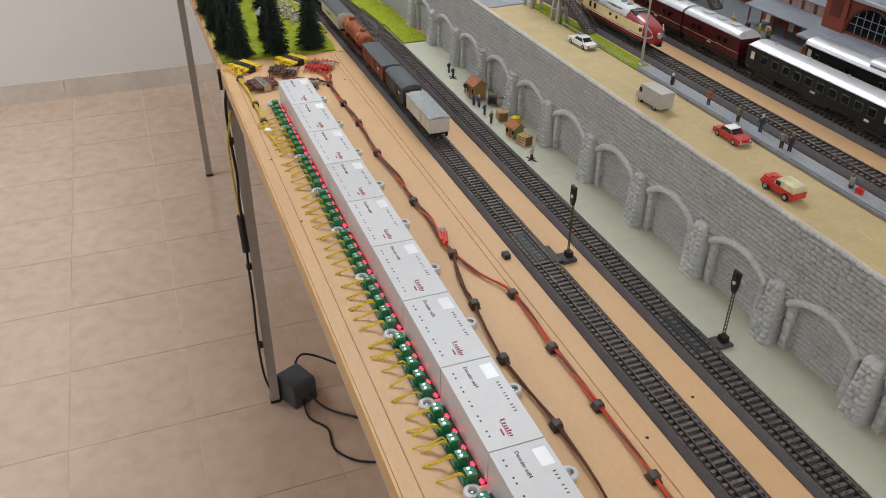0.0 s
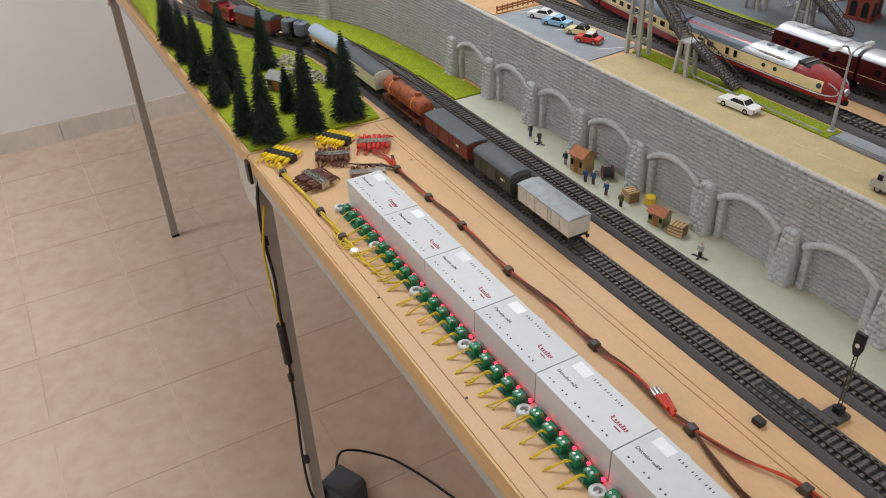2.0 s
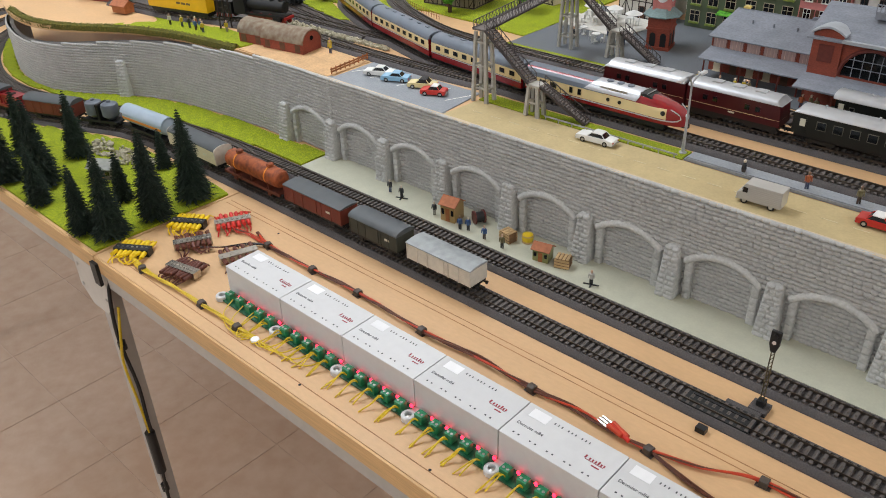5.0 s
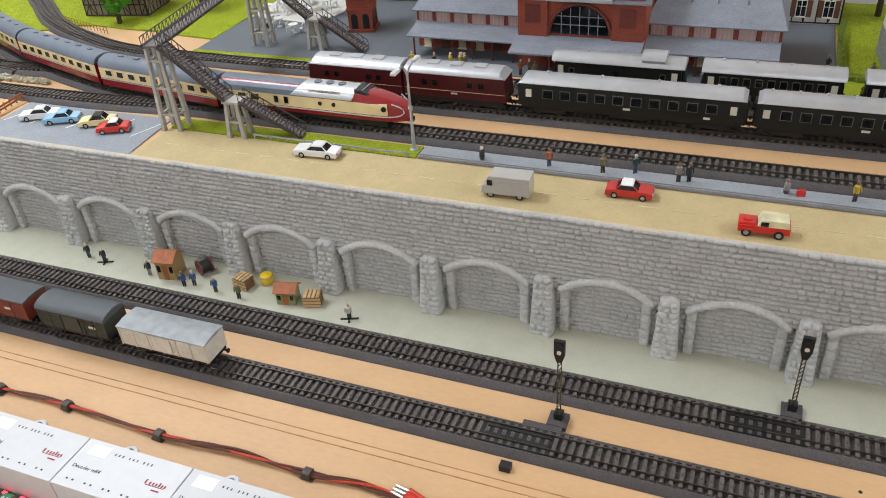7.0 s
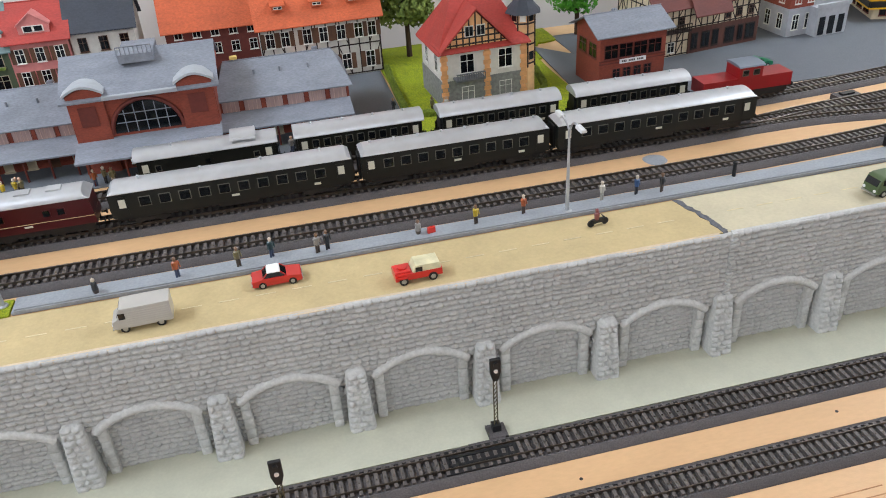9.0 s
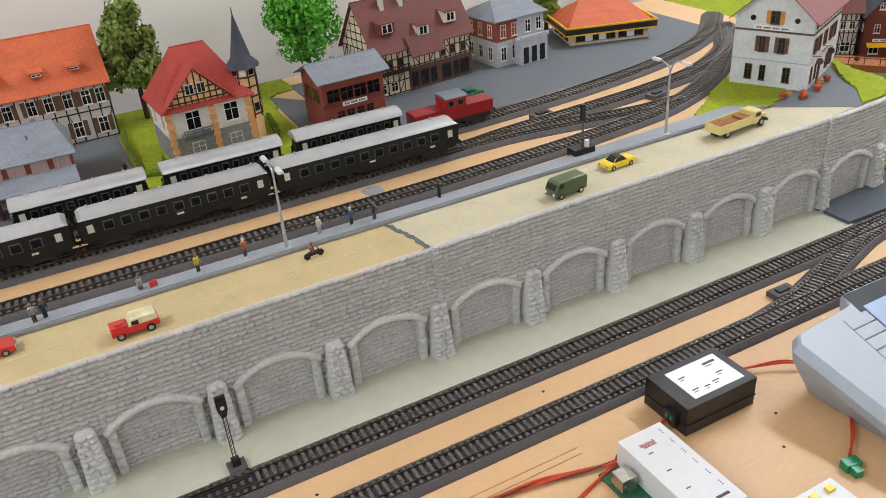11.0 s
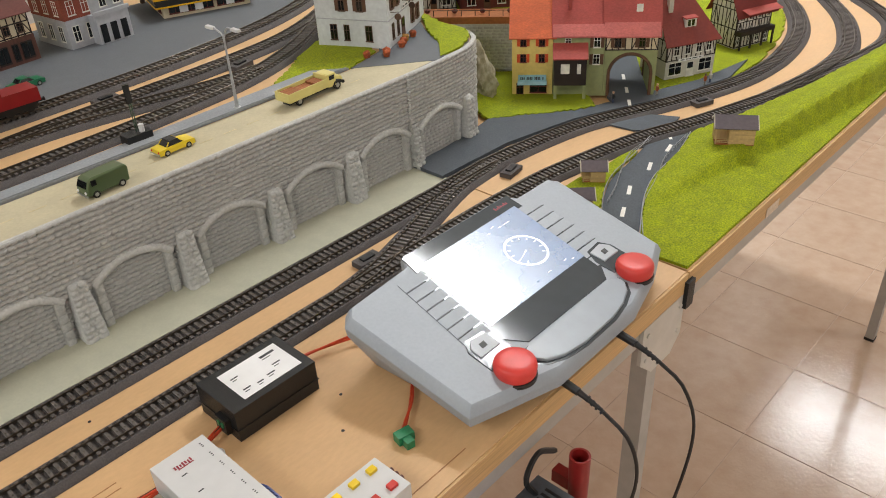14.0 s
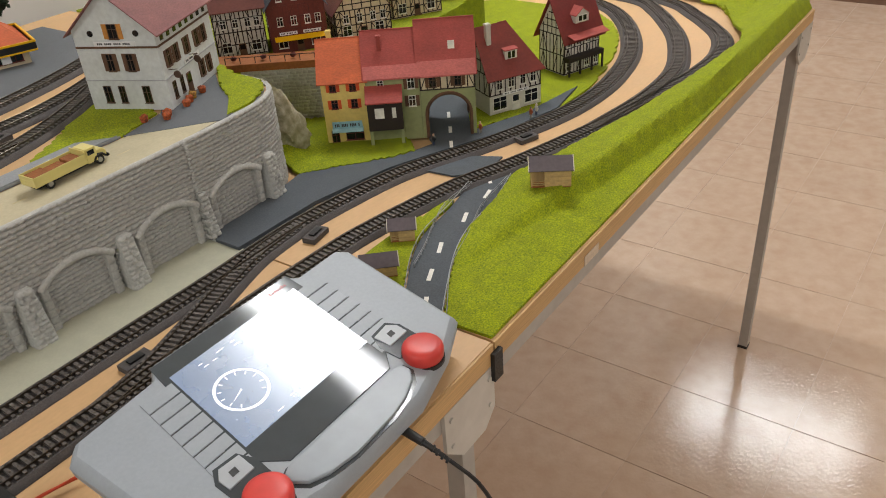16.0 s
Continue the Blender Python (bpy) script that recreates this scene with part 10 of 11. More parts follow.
part("roof", bm, CRANE_YELLOW, t)
bm = fresh()
for k in range(12):
    if k % 4 != 3:
        box(bm, 0 + k * 3.4, 2.4 + k * 3.4, -16.4, -15.8, 24, 28)
part("sign_bars", bm, DARK_TEXT, t)
bm = fresh()
box(bm, -76, 76, -12, 12, 6, 13)
part("underframe", bm, COACH_BLACK, t)
for k in (-54, 54):
    bogie(t, k)
t = path_thing(FRONT_SIDING, -1085, "steam_locomotive", "black steam locomotive with red wheels", "locomotive")
bm = fresh()
cyl(bm, (-30, 0, 31), (56, 0, 31), 11, n=20)
part("boiler", bm, COACH_BLACK, t)
bm = fresh()
box(bm, -58, -30, -15, 15, 14, 46)
prism(bm, arc_roof(32, 45.5, 4), -62, -27, "x")
bevel(bm, 0.8)
part("cab", bm, COACH_BLACK, t)
bm = fresh()
cyl(bm, (46, 0, 40), (46, 0, 54), 3.6, 4.2, n=12)
part("chimney", bm, COACH_BLACK, t)
for x in (26, 4):
    bm = fresh()
    lathe(bm, [(5, 38), (5, 46), (3, 48.5), (0.6, 49)], 12, x)
    part("dome", bm, COACH_BLACK, t)
bm = fresh()
cyl(bm, (56, 0, 31), (57.2, 0, 31), 9.4, n=20)
part("smokebox_door", bm, BLACK_PLASTIC, t)
bm = fresh()
box(bm, -58, 60, -14, 14, 13, 17)
bevel(bm, 0.8)
part("running_board", bm, COACH_BLACK, t)
bm = fresh()
box(bm, -110, -64, -15, 15, 11, 34)
bevel(bm, 0.8)
part("tender", bm, COACH_BLACK, t)
bm = fresh()
box(bm, -66, -56, -8, 8, 8, 12)
part("drawbar", bm, COACH_BLACK, t)
WHEEL_RED = paint(130, 30, 27)
for x, r in ((-20, 9), (2, 9), (24, 9), (44, 5), (56, 5), (-104, 5), (-90, 5), (-76, 5)):
    for s in (-1, 1):
        bm = fresh()
        cyl(bm, (x, s * 7, r), (x, s * 10, r), r, n=18)
        part("wheel", bm, WHEEL_RED, t)
for s in (-1, 1):
    bm = fresh()
    box(bm, -22, 40, s * 10.6 - 0.5, s * 10.6 + 0.5, 6, 8)
    part("coupling_rod", bm, METAL, t)
    bm = fresh()
    box(bm, 34, 52, s * 12 - 2.6, s * 12 + 2.6, 6, 13)
    part("cylinder", bm, COACH_BLACK, t)
bm = fresh()
box(bm, 60, 64, -14, 14, 10, 15)
part("buffer_beam", bm, paint(170, 36, 30), t)
t = thing("timber_mast", -1128, 74, DECK + 2, 12, "brown timber lattice loading mast", "mast")
for sx in (-8, 8):
    for sy in (-7, 7):
        bm = fresh()
        cyl(bm, (sx, sy, 0), (sx * 0.8, sy * 0.8, 92), 1.5, n=4)
        part("post", bm, TIMBER, t)
for z in (18, 40, 62, 84):
    bm = fresh()
    for s in (-1, 1):
        cyl(bm, (-8, s * 6.5, z - 16), (8, s * 6.5, z), 0.8, n=4)
        box(bm, -8, 8, s * 6.5 - 0.8, s * 6.5 + 0.8, z, z + 1.8)
    part("brace", bm, TIMBER, t)
for x, y, c in ((-1240, 20, "white"), (-1210, 28, "yellow"), (-1190, 32, "dark"), (-1180, 40, "orange"), (-1165, 30, "blue"), (-1155, 36, "blue"), (-1140, 30, "yellow"), (-1105, 60, "yellow"), (-860, 108, "yellow"), (-846, 96, "yellow")):
    figure(x, y, DECK + 2.4, 30, FIG[c], 0, "small %s figure shape by the siding" % c)
lh = House(-890, 484, DECK + 3, 10, 120, 80, 60, "old half-timbered farmhouse among trees", wallmat("weathered_farm_render", 138, 124, 106)).shell("x", 54, 6, ROOF_BROWN)
lh.beams("f", [2, 20, 40, 60], 12).beams("r", [2, 30, 60], 8, TIMBER, gable=(44, 4)).win("f", (-40, -14, 14, 40), 36, 12, 16).door("f", 0, 12, 22)
lh2 = House(-1228, 352, DECK + 3, 30, 52, 40, 36, "white cottage with a green door", PLASTER_WHITE).shell("y", 30, 5, ROOF_BROWN)
lh2.win("f", (-14,), 10, 11, 14).door("f", 12, 12, 22, paint(36, 120, 70))

for x, y, w, h, wm, rf, rz, lab in ((-1010, 600, 90, 66, BRICK_DARK, ROOF_BROWN, 8, "dark brown barn at the back of the yard"), (-760, 610, 96, 74, PLASTER_CREAM, ROOF_SLATE, -4, "half-timbered house with a slate roof behind the trees"), (-1440, 420, 110, 60, BRICK, ROOF_SLATE, 6, "brick goods shed behind the yard tracks"), (-1600, 470, 100, 70, BRICK_DARK, ROOF_BROWN, -8, "dark timber warehouse behind the yard tracks")):
    hs = House(x, y, DECK + 3, rz, w, 70, h, lab, wm).shell("x", 44, 5, rf)
    hs.beams("f", [2, h * 0.34, h * 0.67, h], 9, TIMBER).win("f", (-w * 0.3, 0, w * 0.3), h * 0.4, 11, 15).door("f", w * 0.15, 14, 22)

# old town on the right
O = 5.0
ang = -53.4


def town(px, py, w, d, h, label, wall_m, rz=ang, z=O):
    """A house whose front left foot lies at px, py."""
    a = math.radians(rz)
    cx = px + math.cos(a) * w / 2 - math.sin(a) * d / 2
    cy = py + math.sin(a) * w / 2 + math.cos(a) * d / 2
    return House(cx, cy, z, rz, w, d, h, label, wall_m)


U = Vector((math.cos(math.radians(ang)), math.sin(math.radians(ang))))


def along(u):
    return 1399 + U.x * u, 55 + U.y * u


ye = town(*along(0), 66, 90, 103, "narrow yellow house with orange-red shutters and a shop", PLASTER_YELLOW).shell("x", 48, 5, ROOF_ORANGE)
for z in (63, 90):
    ye.win("f", (-15, 15), z - 5, 10, 14, SHUTTER_RED, BRICK_DARK)
ye.win("l", (-10,), 84, 10, 14, SHUTTER_RED).win("f", (-20,), 3, 12, 20, frame_m=BRICK_DARK).win("f", (10,), 6, 28, 17, frame_m=BRICK_DARK).sign("f", 0, 25, 46, 12, mat("pale_blue_sign", rgb(150, 198, 214), 0.5)).chimney(-18, 12, 138, 24, 7, PLASTER_YELLOW)
ye.awning("f", 0, 27, 48, 6, mat("pale_blue_awning", rgb(160, 204, 214), 0.6))
ROOF_ROSE = rooftile("worn_red_roof_tiles", 164, 70, 62)
ROOF_PALE = rooftile("paler_red_roof_course", 186, 100, 94)
rh = town(*along(67), 81, 90, 104, "olive house with a red lean-to and dark timber bay", PLASTER_GREEN).shell("x", 55, 4, ROOF_ROSE)
rh.win("f", (-18,), 86, 10, 12).win("f", (28,), 82, 11, 18, SHUTTER).win("f", (28,), 54, 11, 17, SHUTTER).chimney(-16, -18, 134, 24, 6, ROOF_ROSE)
bm = fresh()
box(bm, -40, 12, -66, -44, 26, 72)
bay = part("timber_bay", bm, TIMBER, rh.t, "dark boarded timber bay on posts")
for u, w in ((-22, 14), (0, 6)):
    bm = fresh()
    box(bm, u - w / 2, u + w / 2, -67, -65.6, 46, 62)
    part("window", bm, WINFRAME, bay)
bm = fresh()
prism(bm, [(-44, 88), (-70, 70), (-70, 72), (-44, 91)], -42, 14, "x")
part("lean_to_roof", bm, ROOF_ROSE, rh.t)
for u in (-37, 10):
    bm = fresh()
    box(bm, u - 2.5, u + 2.5, -66, -61, 0, 26)
    part("post", bm, PLASTER_GREEN, rh.t)
ah = town(*along(148.5), 83, 90, 104, "green gate house with half-timbered upper floor and archway", PLASTER_GREEN).shell("x", 66, 4, ROOF_ROSE, walled=False)
ARCH = [(34 * math.cos(math.pi * k / 16), 38 + 33 * math.sin(math.pi * k / 16)) for k in range(17)]
bm = fresh()
prism(bm, [(-41.5, 0), (-34, 0)] + ARCH[::-1] + [(34, 0), (41.5, 0), (41.5, 104), (-41.5, 104)], -45, 45, "y")
prism(bm, [(-45, 104), (45, 104), (0, 169)], -41.5, 41.5, "x")
part("wall", bm, PLASTER_GREEN, ah.t)
for y in (-45, 45):
    bm = fresh()
    tube(bm, [(-34, y, 0), *[(x, y, z) for x, z in ARCH[::-1]], (34, y, 0)], 2.8, 6)
    part("arch_trim", bm, SHUTTER, ah.t, "brown stone arch round the gateway")
bm = fresh()
box(bm, -41.5, 41.5, -46, -44.5, 78, 104)
part("infill", bm, PLASTER_CREAM, ah.t)
ah.d += 2
ah.beams("f", [78, 103], 9, TIMBER).win("f", (-22, 16), 82, 11, 17, SHUTTER, WINFRAME_DARK)
ah.d -= 2
for h_ in (ye, rh, ah):
    half = h_.w / 2 + 2
    run = 13.0
    rise_ = {ye: 48, rh: 55, ah: 66}[h_]
    z0 = h_.h - 4.5 * rise_ / 45
    if h_ is not ye:
        bm = fresh()
        prism(bm, [(-49.8, z0 + 0.8), (-49.8, z0 + 3.2), (-49.8 + run, z0 + 3.2 + run * rise_ / 45), (-49.8 + run, z0 + 0.8 + run * rise_ / 45)], -half, half, "x")
        part("eave_course", bm, ROOF_PALE, h_.t)
bm = fresh()
box(bm, 4, 14, -37, -36, 136, 148)
part("skylight", bm, WINFRAME, ah.t)
sh = town(1607, -111, 98, 76, 68, "half-timbered corner shop with a brown roof and wide windows", PLASTER_WHITE, -27).shell("x", 66, 6, rooftile("dark_red_roof", 124, 50, 42), hip=0.62, one=True)
sh.beams("f", [32, 66], 11, TIMBER).beams("l", [32, 66], 6, TIMBER, gable=(60, 3)).win("f", (-30, -8, 14, 34), 40, 11, 18).win("f", (-30, 30), 6, 26, 22).door("f", 0, 14, 26, WINFRAME).dormer(-2, -30, 82, 22, 16, 24, ROOF_ROSE, PLASTER_WHITE, True).chimney(-34, -12, 118, 24, 8, PLASTER_WHITE).sign("f", 0, 29, 50, 4.5, PALE_STICKER)
bk = town(1817, -135, 84, 66, 72, "tall half-timbered house with dark red roof and balcony", PLASTER_WHITE, -20).shell("x", 60, 8, rooftile("deep_red_roof", 120, 40, 36))
bk.beams("f", [2, 24, 48, 70], 12, TIMBER).beams("l", [2, 36, 70], 8, TIMBER, gable=(50, 4)).win("f", (-32, -10, 12, 34), 50, 9, 14).win("f", (-32, 12, 34), 7, 10, 14).dormer(0, -32, 88, 30, 14, 24, ROOF_ROSE, PLASTER_WHITE).awning("f", 6, 72, 84, 20, ROOF_ROSE)
bm = fresh()
box(bm, -42, 42, -46, -33, 26, 34)
for u in (-40, -14, 14, 40):
    box(bm, u - 1.4, u + 1.4, -46, -43, 0, 26)
part("gallery", bm, TIMBER, bk.t)
T = 93.0
for x, y, w, d, h, lab, wm, rf, rise, rz, ridge, tim in (
    (1492, 322, 84, 80, 84, "white and black half-timbered house on the terrace", PLASTER_WHITE, ROOF_BROWN, 52, -40, "x", TIMBER),
    (1556, 248, 96, 80, 78, "dark red half-timbered shop house on the terrace", BRICK_DARK, ROOF_SLATE, 58, -40, "y", TIMBER_RED),
    (1652, 190, 100, 80, 52, "half-timbered farmhouse with a long brown roof", PLASTER_CREAM, ROOF_BROWN, 58, -36, "y", TIMBER),
    (1800, 190, 100, 84, 70, "half-timbered town house with wooden galleries", PLASTER_CREAM, ROOF_BROWN, 56, -30, "x", TIMBER),
    (1940, 170, 84, 70, 60, "dark timber house beyond the gate", PLASTER_CREAM, ROOF_BROWN, 44, -30, "x", TIMBER),
    (1640, 500, 92, 80, 70, "white house with red roof on the upper terrace", PLASTER_WHITE, ROOF_RED, 46, -30, "x", TIMBER),
):
    hs = House(x, y, T, rz, w, d, h, lab, wm).shell(ridge, rise, 6, rf)
    hs.beams("f", [2, h / 4, h / 2, h * 0.76, h], 12, tim, gable=(rise * 0.86, 5) if ridge == "y" else None).beams("l", [2, h / 2, h * 0.76, h], 10, tim)
    hs.win("f", (-w * 0.3, -w * 0.06, w * 0.18, w * 0.36), h * 0.58, 10, 15).win("l", (-20, 4, 24), h * 0.58, 10, 15).win("f", (-w * 0.3, w * 0.28), 8, 16, 18).door("f", 0, 12, 22)
    if wm is BRICK_DARK:
        hs.sign("f", -18, 30, 30, 5, PALE_STICKER).sign("f", 22, 30, 30, 5, PALE_STICKER)
        hs.awning("f", 0, 28, 84, 10, CRANE_YELLOW)
        for u in (-26, 0, 26):
            hs.win("f", (u,), h + 8, 9, 12)
# terrace wall, wooden deck edge and planters
TER = [(1370, 300), (1405, 250), (1428, 219), (1486, 138), (1532, 72)]
bm = fresh()
line = spline(TER, 12)
sweep(bm, line, [(-3, 0), (3, 0), (3, 92), (-3, 92)])
bmesh.ops.recalc_face_normals(bm, faces=bm.faces[:])
ter_wall = solo("terrace_wall", bm, STONE_LIGHT, 0, 0, 0, 0, "grey stone wall below the upper terrace", "wall", "", "structure")
TRUN = run_of(line)
TDIR = np.gradient(line, axis=0)
TDIR = TDIR / np.hypot(TDIR[:, 0], TDIR[:, 1])[:, None]


def terrace_at(s, out, z):
    at = lambda col: np.interp(s, TRUN, col)
    return (at(line[:, 0]) + at(TDIR[:, 1]) * (3 + out), at(line[:, 1]) - at(TDIR[:, 0]) * (3 + out), z)


rnd = random.Random(44)
vs, fs, z = [], [], 0.0
while z < 86:
    h, q = rnd.uniform(5.4, 6.6), rnd.uniform(-6, 0)
    while q < TRUN[-1]:
        w = rnd.uniform(8, 14)
        c, f = pillow(terrace_at, max(0, q), min(TRUN[-1], q + w), z, z + h, -0.8, rnd.uniform(0.6, 1.8), 1.5, 0.0)
        k = len(vs)
        vs += [(x * MM, y * MM, zz * MM) for x, y, zz in c]
        fs += [[k + i for i in g] for g in f]
        q += w
    z += h
me = bpy.data.meshes.new("stones")
me.from_pydata(vs, [], fs)
me.materials.append(STONE)
me.shade_smooth()
ob = new("stones", me)
ob.parent = ter_wall
tagged(ob, kind="stuff")
bm = fresh()
sweep(bm, line, [(-6, 92), (44, 92), (44, 104), (-6, 104)])
bmesh.ops.recalc_face_normals(bm, faces=bm.faces[:])
solo("terrace_deck", bm, WOOD_BROWN, 0, 0, 0, 0, "brown plank deck in front of the terrace shops", "deck", "", "structure")
t = thing("terrace_railing", *TER[1], 104, 0, "thin dark railing with planters on the terrace", "railing")
o = Vector(TER[1])
for p in line[4::2]:
    bm = fresh()
    cyl(bm, (p[0] - o.x, p[1] - o.y, 0), (p[0] - o.x, p[1] - o.y, 10), 0.7, n=6)
    part("post", bm, TIMBER, t)
bm = fresh()
tube(bm, [(p[0] - o.x, p[1] - o.y, 10) for p in line[4:]], 0.6, 6)
part("rail", bm, TIMBER, t)
for k, p in enumerate(line[5::4]):
    bm = fresh()
    bmesh.ops.create_icosphere(bm, subdivisions=2, radius=5.0)
    for v in bm.verts:
        v.co = Vector((v.co.x, v.co.y, v.co.z * 0.8 + 6)) * (1 + 0.25 * noise.noise(v.co * 0.5 + Vector((k, 0, 0))))
    solo("planter", bm, mat("dark_red_flowers", rgb(92, 42, 36), 0.9, var=0.5, scale=500), p[0] + 8, p[1] + 6, 104, 0, "round planter of dark red flowers", "planter", "terrace planters")
for x, y, c in ((1540, -135, "orange"), (1625, -176, "orange"), (1640, -178, "white"), (1470, -96, "dark")):
    figure(x, y, 4, 0, FIG[c], 0, "small plain figure shape in the old town street")

# ---- trees, hedges, rock ----
def fir(x, y, z, high, wide, seed):
    rnd = random.Random(seed)
    t = thing("fir_tree", x, y, z, rnd.uniform(0, 360), "dark green bristle fir tree on the grass mat", "tree", "fir trees")
    bm = fresh()
    cyl(bm, (0, 0, 0), (0, 0, high * 0.96), 2.4, 0.3, n=7)
    part("trunk", bm, FIR_TRUNK, t)
    vs, fs = [], []
    layers = int(high / 4.4)
    for i in range(layers):
        f = i / (layers - 1)
        zz = high * (0.07 + 0.91 * f)
        r = wide * (1 - f) ** 0.78 * (0.9 + 0.2 * rnd.random()) + 1.8
        n = max(9, int(28 * (1 - f)) + 9)
        a0 = rnd.uniform(0, 6.28)
        for k in range(n):
            a = a0 + 6.283 * k / n + rnd.uniform(-0.16, 0.16)
            l = r * rnd.uniform(0.78, 1.12)
            droop = l * rnd.uniform(0.1, 0.34)
            c, s = math.cos(a), math.sin(a)
            wv = max(1.2, l * 0.15)
            b = len(vs)
            tip_z = zz - droop
            vs += [(0.6 * c, 0.6 * s, zz + 1.6), (l * 0.55 * c - wv * s, l * 0.55 * s + wv * c, zz - droop * 0.36), (l * c, l * s, tip_z), (l * 0.55 * c + wv * s, l * 0.55 * s - wv * c, zz - droop * 0.36), (l * 0.5 * c, l * 0.5 * s, zz - droop * 0.2 + 1.4)]
            fs += [(b, b + 1, b + 4), (b + 1, b + 2, b + 4), (b + 2, b + 3, b + 4), (b + 3, b, b + 4)]
            for q in range(6):
                u = rnd.uniform(0.3, 0.98)
                px, py, pz = l * u * c, l * u * s, zz - droop * u * 0.8 + 0.5
                g = a + rnd.choice((-1, 1)) * rnd.uniform(0.5, 1.1)
                e = l * 0.24 + 1.6
                b = len(vs)
                vs += [(px, py, pz + 0.5), (px + e * math.cos(g), py + e * math.sin(g), pz - e * 0.35), (px + 0.8 * s, py - 0.8 * c, pz - 0.6)]
                fs += [(b, b + 1, b + 2)]
    me = bpy.data.meshes.new("crown")
    me.from_pydata([(a * MM, b * MM, c * MM) for a, b, c in vs], [], fs)
    me.materials.append(FIR)
    ob = new("crown", me)
    ob.parent = t


FIRS = [(-1350, -402, 92), (-1320, -396, 119), (-1222, -394, 116), (-1095, -398, 133), (-974, -400, 101), (-1033, -366, 150), (-1098, -276, 118), (-837, -398, 107), (-795, -376, 135), (-885, -309, 81), (-793, -307, 145), (-939, -206, 68), (-804, -235, 146), (-1180, -330, 118)]
for i, (x, y, h) in enumerate(FIRS):
    fir(x, y, left_bank(x, y) + 0.5, h, h * 0.175 + 1.5, i)


def leafy(x, y, z, high, wide, leaf, seed, label):
    rnd = random.Random(seed)
    t = thing("leafy_tree", x, y, z, rnd.uniform(0, 360), label, "tree", "leafy trees")
    bm = fresh()
    cyl(bm, (0, 0, 0), (1, 1, high * 0.4), 4.5, 3.2, n=8)
    for k in range(6):
        a = k * 1.05
        cyl(bm, (1, 1, high * (0.3 + 0.04 * k)), (wide * 0.55 * math.cos(a), wide * 0.55 * math.sin(a), high * (0.6 + 0.06 * (k % 3))), 2.0, 0.6, n=6)
    part("trunk", bm, FIR_TRUNK, t)
    vs, fs = [], []
    for c in range(34):
        a, q = rnd.uniform(0, 6.28), rnd.uniform(-1, 1)
        rr = math.sqrt(1 - q * q) * wide * rnd.uniform(0.3, 0.82)
        cx, cy, cz = rr * math.cos(a), rr * math.sin(a), high * 0.63 + q * high * 0.31
        cr = wide * rnd.uniform(0.22, 0.4)
        for k in range(170):
            d = Vector((rnd.gauss(0, 1), rnd.gauss(0, 1), rnd.gauss(0, 1))).normalized()
            p = Vector((cx, cy, cz)) + d * cr * rnd.uniform(0.7, 1.05)
            s = rnd.uniform(2.4, 4.8)
            u = d.orthogonal().normalized()
            u.rotate(Matrix.Rotation(rnd.uniform(0, 6.28), 3, d))
            v = d.cross(u)
            tilt = d * rnd.uniform(-0.8, 0.8)
            b = len(vs)
            vs += [p + u * s + tilt * s, p + v * s * 0.8, p - u * s - tilt * s, p - v * s * 0.8]
            fs += [(b, b + 1, b + 2, b + 3)]
    me = bpy.data.meshes.new("crown")
    me.from_pydata([tuple(q * MM) for q in vs], [], fs)
    me.materials.append(leaf)
    ob = new("crown", me)
    ob.parent = t


for i, (x, y, z, h, w, m, lab) in enumerate((
    (318, 650, DECK + 3, 190, 62, LEAF_OLIVE, "olive green broadleaf tree behind the villa"),
    (600, 650, DECK + 3, 178, 80, LEAF, "bright green broadleaf tree beside the shops"),
    (1235, 640, DECK + 3, 120, 40, LEAF_DARK, "dark green broadleaf tree behind the pavilion"),
    (-1133, 326, DECK + 3, 62, 22, LEAF, "young green tree on the meadow"),
    (-852, 414, DECK + 3, 84, 28, LEAF, "green tree by the farmhouse"),
    (-742, 500, DECK + 3, 96, 32, LEAF, "green tree at the edge of the square"),
    (-980, 560, DECK + 3, 110, 40, LEAF_OLIVE, "olive tree behind the meadow"),
    (1090, 650, DECK + 3, 96, 34, LEAF_OLIVE, "green tree in the street behind the pavilion"),
    (-1350, 560, DECK + 3, 110, 44, LEAF, "green tree at the back of the meadow"),
)):
    leafy(x, y, z, h, w, m, 50 + i, lab)


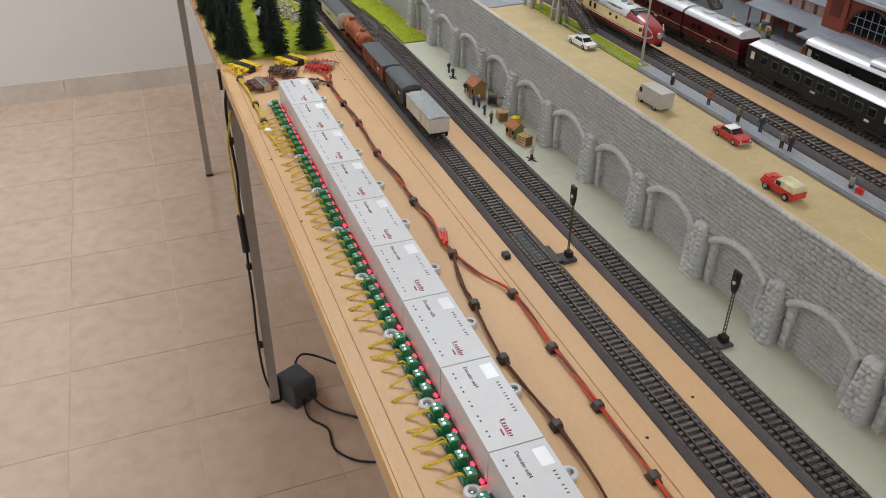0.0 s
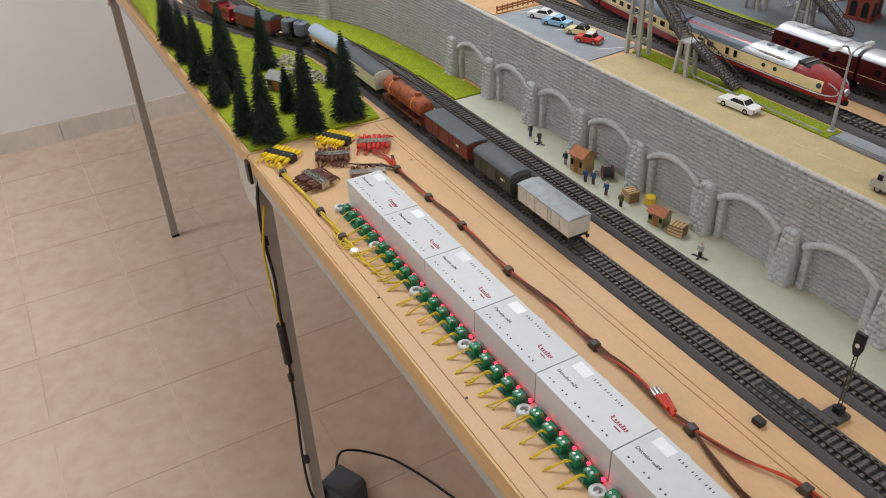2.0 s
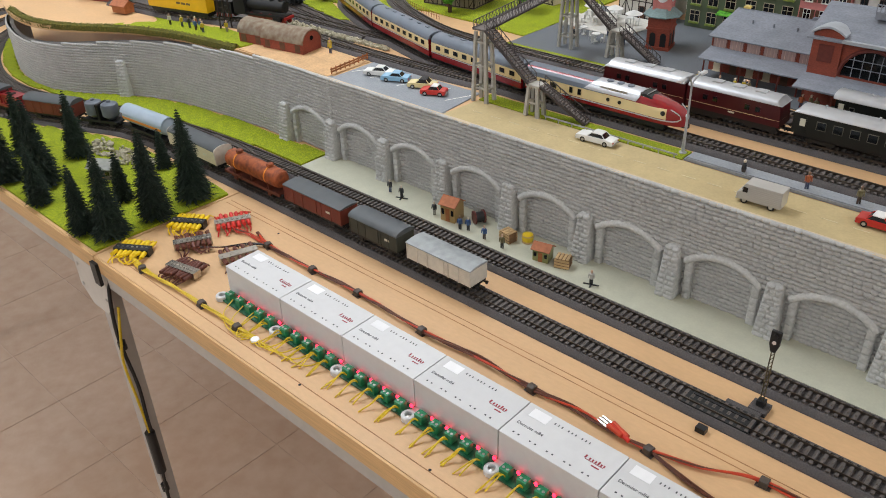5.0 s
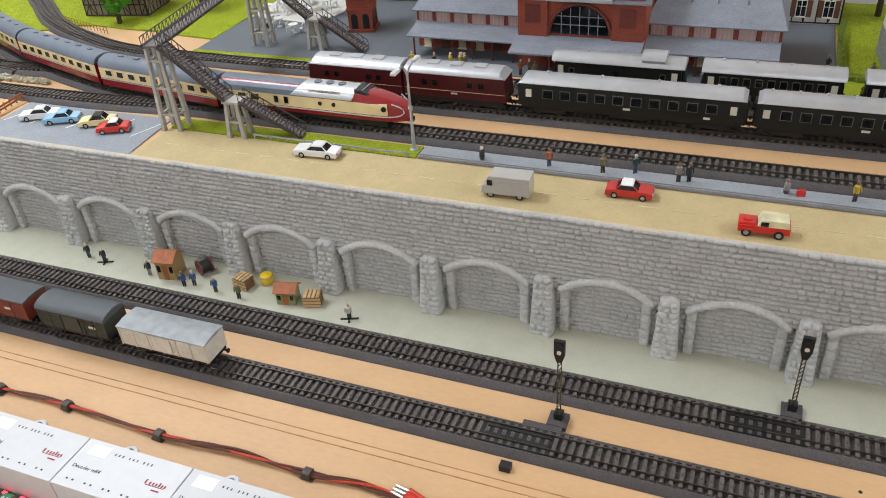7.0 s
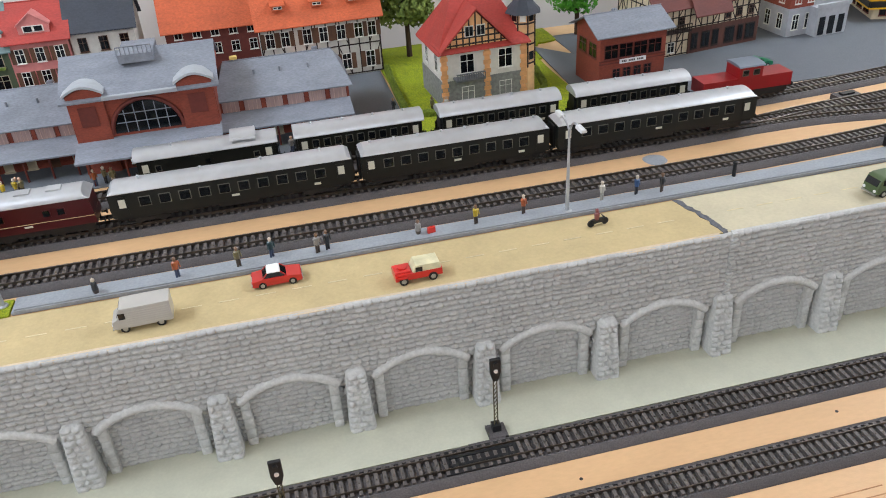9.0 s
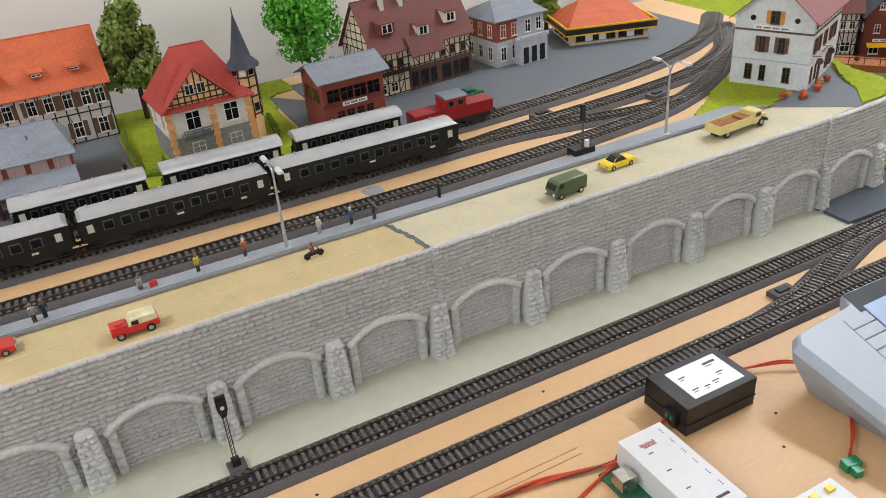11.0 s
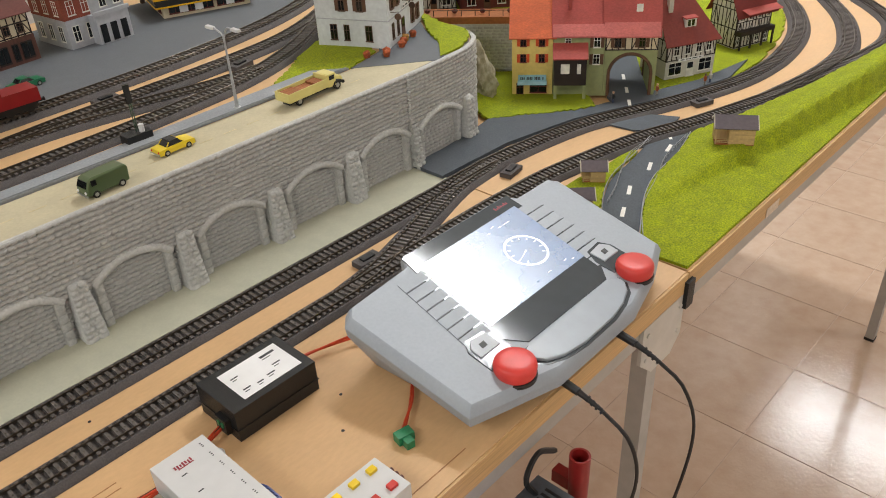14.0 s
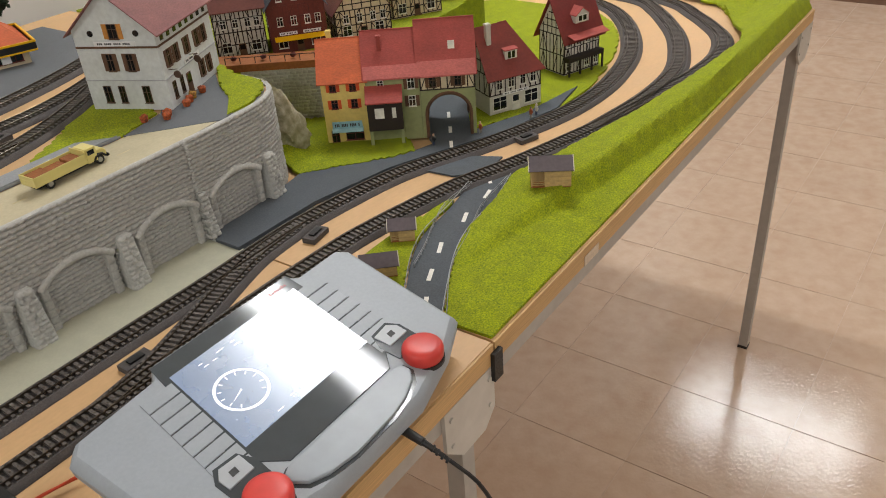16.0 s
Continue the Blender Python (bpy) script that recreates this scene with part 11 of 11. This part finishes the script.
def hedge(pts, w, h, z, label, material=HEDGE, seed=0):
    rnd = random.Random(seed)
    line = spline(pts, 4)
    vs, fs = [], []
    for p in line:
        for k in range(26):
            a = rnd.uniform(0, math.pi)
            r = rnd.uniform(0.75, 1.05)
            c = Vector((p[0] + rnd.uniform(-3, 3), p[1] + math.cos(a) * w * r, z + abs(math.sin(a)) * h * r))
            d = Vector((rnd.uniform(-0.6, 0.6), math.cos(a), math.sin(a))).normalized()
            u = d.orthogonal().normalized()
            u.rotate(Matrix.Rotation(rnd.uniform(0, 6.28), 3, d))
            v = d.cross(u)
            s = rnd.uniform(1.0, 2.2)
            b = len(vs)
            vs += [c + u * s, c + v * s, c - u * s, c - v * s]
            fs += [(b, b + 1, b + 2, b + 3)]
    t = thing("hedge", line[0][0], line[0][1], 0, 0, label, "hedge", "hedges")
    o = Vector((line[0][0], line[0][1], 0))
    me = bpy.data.meshes.new("leaves")
    me.from_pydata([tuple((q - o) * MM) for q in vs], [], fs)
    me.materials.append(material)
    ob = new("leaves", me)
    ob.parent = t
    bm = fresh()
    sweep(bm, line - line[0], [(-w * 0.8, z), (-w * 0.7, z + h * 0.7), (0, z + h * 0.92), (w * 0.7, z + h * 0.7), (w * 0.8, z)])
    bmesh.ops.recalc_face_normals(bm, faces=bm.faces[:])
    part("core", bm, material, t)


hedge([(-1640, -126), (-1540, -138), (-1460, -128), (-1390, -99), (-1306, -52), (-1240, -26), (-1160, -4), (-1010, 14)], 9, 14, DECK - 6, "brownish green hedge along the top of the curved wall", HEDGE, 1)
hedge([(262, 410), (300, 402), (380, 398), (440, 402)], 6, 9, DECK + 2, "low green garden hedge in front of the villa", GRASS_DARK, 2)
hedge([(266, 430), (268, 520), (272, 600)], 6, 10, DECK + 2, "green garden hedge beside the villa", GRASS_DARK, 3)
hedge([(452, 410), (470, 450), (480, 520)], 6, 9, DECK + 2, "small garden hedge by the side road", GRASS_DARK, 4)

# plaster rock beside the terrace
bm = fresh()
bmesh.ops.create_icosphere(bm, subdivisions=4, radius=1)
for v in bm.verts:
    v.co = Vector((v.co.x * 15, v.co.y * 24, v.co.z * 70)) * (1 + 0.35 * noise.noise(v.co * 2.1) + 0.2 * noise.noise(v.co * 6))
    v.co.rotate(Vector((-0.36, 0.14, 0.92)).to_track_quat("Z", "Y"))
solo("rock_outcrop", bm, ROCK, 1338, 80, 66, 0, "pale craggy plaster rock at the wall's end", "rock", smooth=60)
bm = fresh()
rnd = random.Random(8)
for k in range(520):
    u = rnd.random()
    x, y = -1070 + 290 * u, 172 + rnd.uniform(-11, 11) * (1 - 0.6 * u)
    s = rnd.uniform(1.2, 3.4)
    m = Matrix.Translation((x, y, 3)) @ Euler((rnd.random() * 3, rnd.random() * 3, 0)).to_matrix().to_4x4()
    box(bm, -s, s, -s * 0.7, s * 0.7, -s * 0.6, s * 0.6, m)
solo("pale_ballast", bm, ROCK, 0, 0, DECK, 0, "heap of pale ballast stones between the tracks", "ballast", "", "stuff")
bm = fresh()
for k in range(200):
    x, y = rnd.uniform(-1130, -960), rnd.uniform(-250, -205)
    s = rnd.uniform(1.5, 4)
    m = Matrix.Translation((x, y + (x + 1040) * 0.12, 6)) @ Euler((rnd.random() * 3, rnd.random() * 3, 0)).to_matrix().to_4x4()
    box(bm, -s, s, -s * 0.7, s * 0.7, -s * 0.6, s * 0.6, m)
solo("pale_ballast", bm, ROCK, 0, 0, 0, 0, "pale stones beside the forest track", "ballast", "", "stuff")
hut(-985, -286, 5, 30, 40, 28, 20, mat("grey_hut_wood", rgb(96, 88, 80), 0.8), mat("pale_hut_roof", rgb(150, 152, 146), 0.7), "small grey hut among the fir trees")

# ---- rails of the winding lane, fence of the farm, small yard things ----
def wire_fence(line, z, high, step, label, material, name="lane_railing"):
    pts = spline(line, step)
    t = thing(name, line[0][0], line[0][1], z, 0, label, "railing", "lane railings")
    o = Vector(line[0])
    for p in pts:
        bm = fresh()
        cyl(bm, (p[0] - o.x, p[1] - o.y, 0), (p[0] - o.x, p[1] - o.y, high), 0.5, n=6)
        part("post", bm, material, t)
    for k in (0.95, 0.5):
        bm = fresh()
        tube(bm, [(p[0] - o.x, p[1] - o.y, high * k) for p in pts], 0.35, 5)
        part("rail", bm, material, t)
    return t


wire_fence([(1190, -266), (1232, -252), (1278, -232), (1330, -215), (1392, -215)], 2.4, 7, 13, "thin pale railing beside the winding lane", LAMP_GREY)
wire_fence([(1130, -354), (1204, -309), (1276, -285), (1352, -259), (1430, -249)], 2.4, 7, 13, "thin pale railing beside the winding lane", LAMP_GREY)
wire_fence([(-955, 400), (-900, 382), (-835, 364)], DECK + 2, 12, 10, "brown plank fence in front of the farmhouse", WOOD_BROWN, "farm_fence")
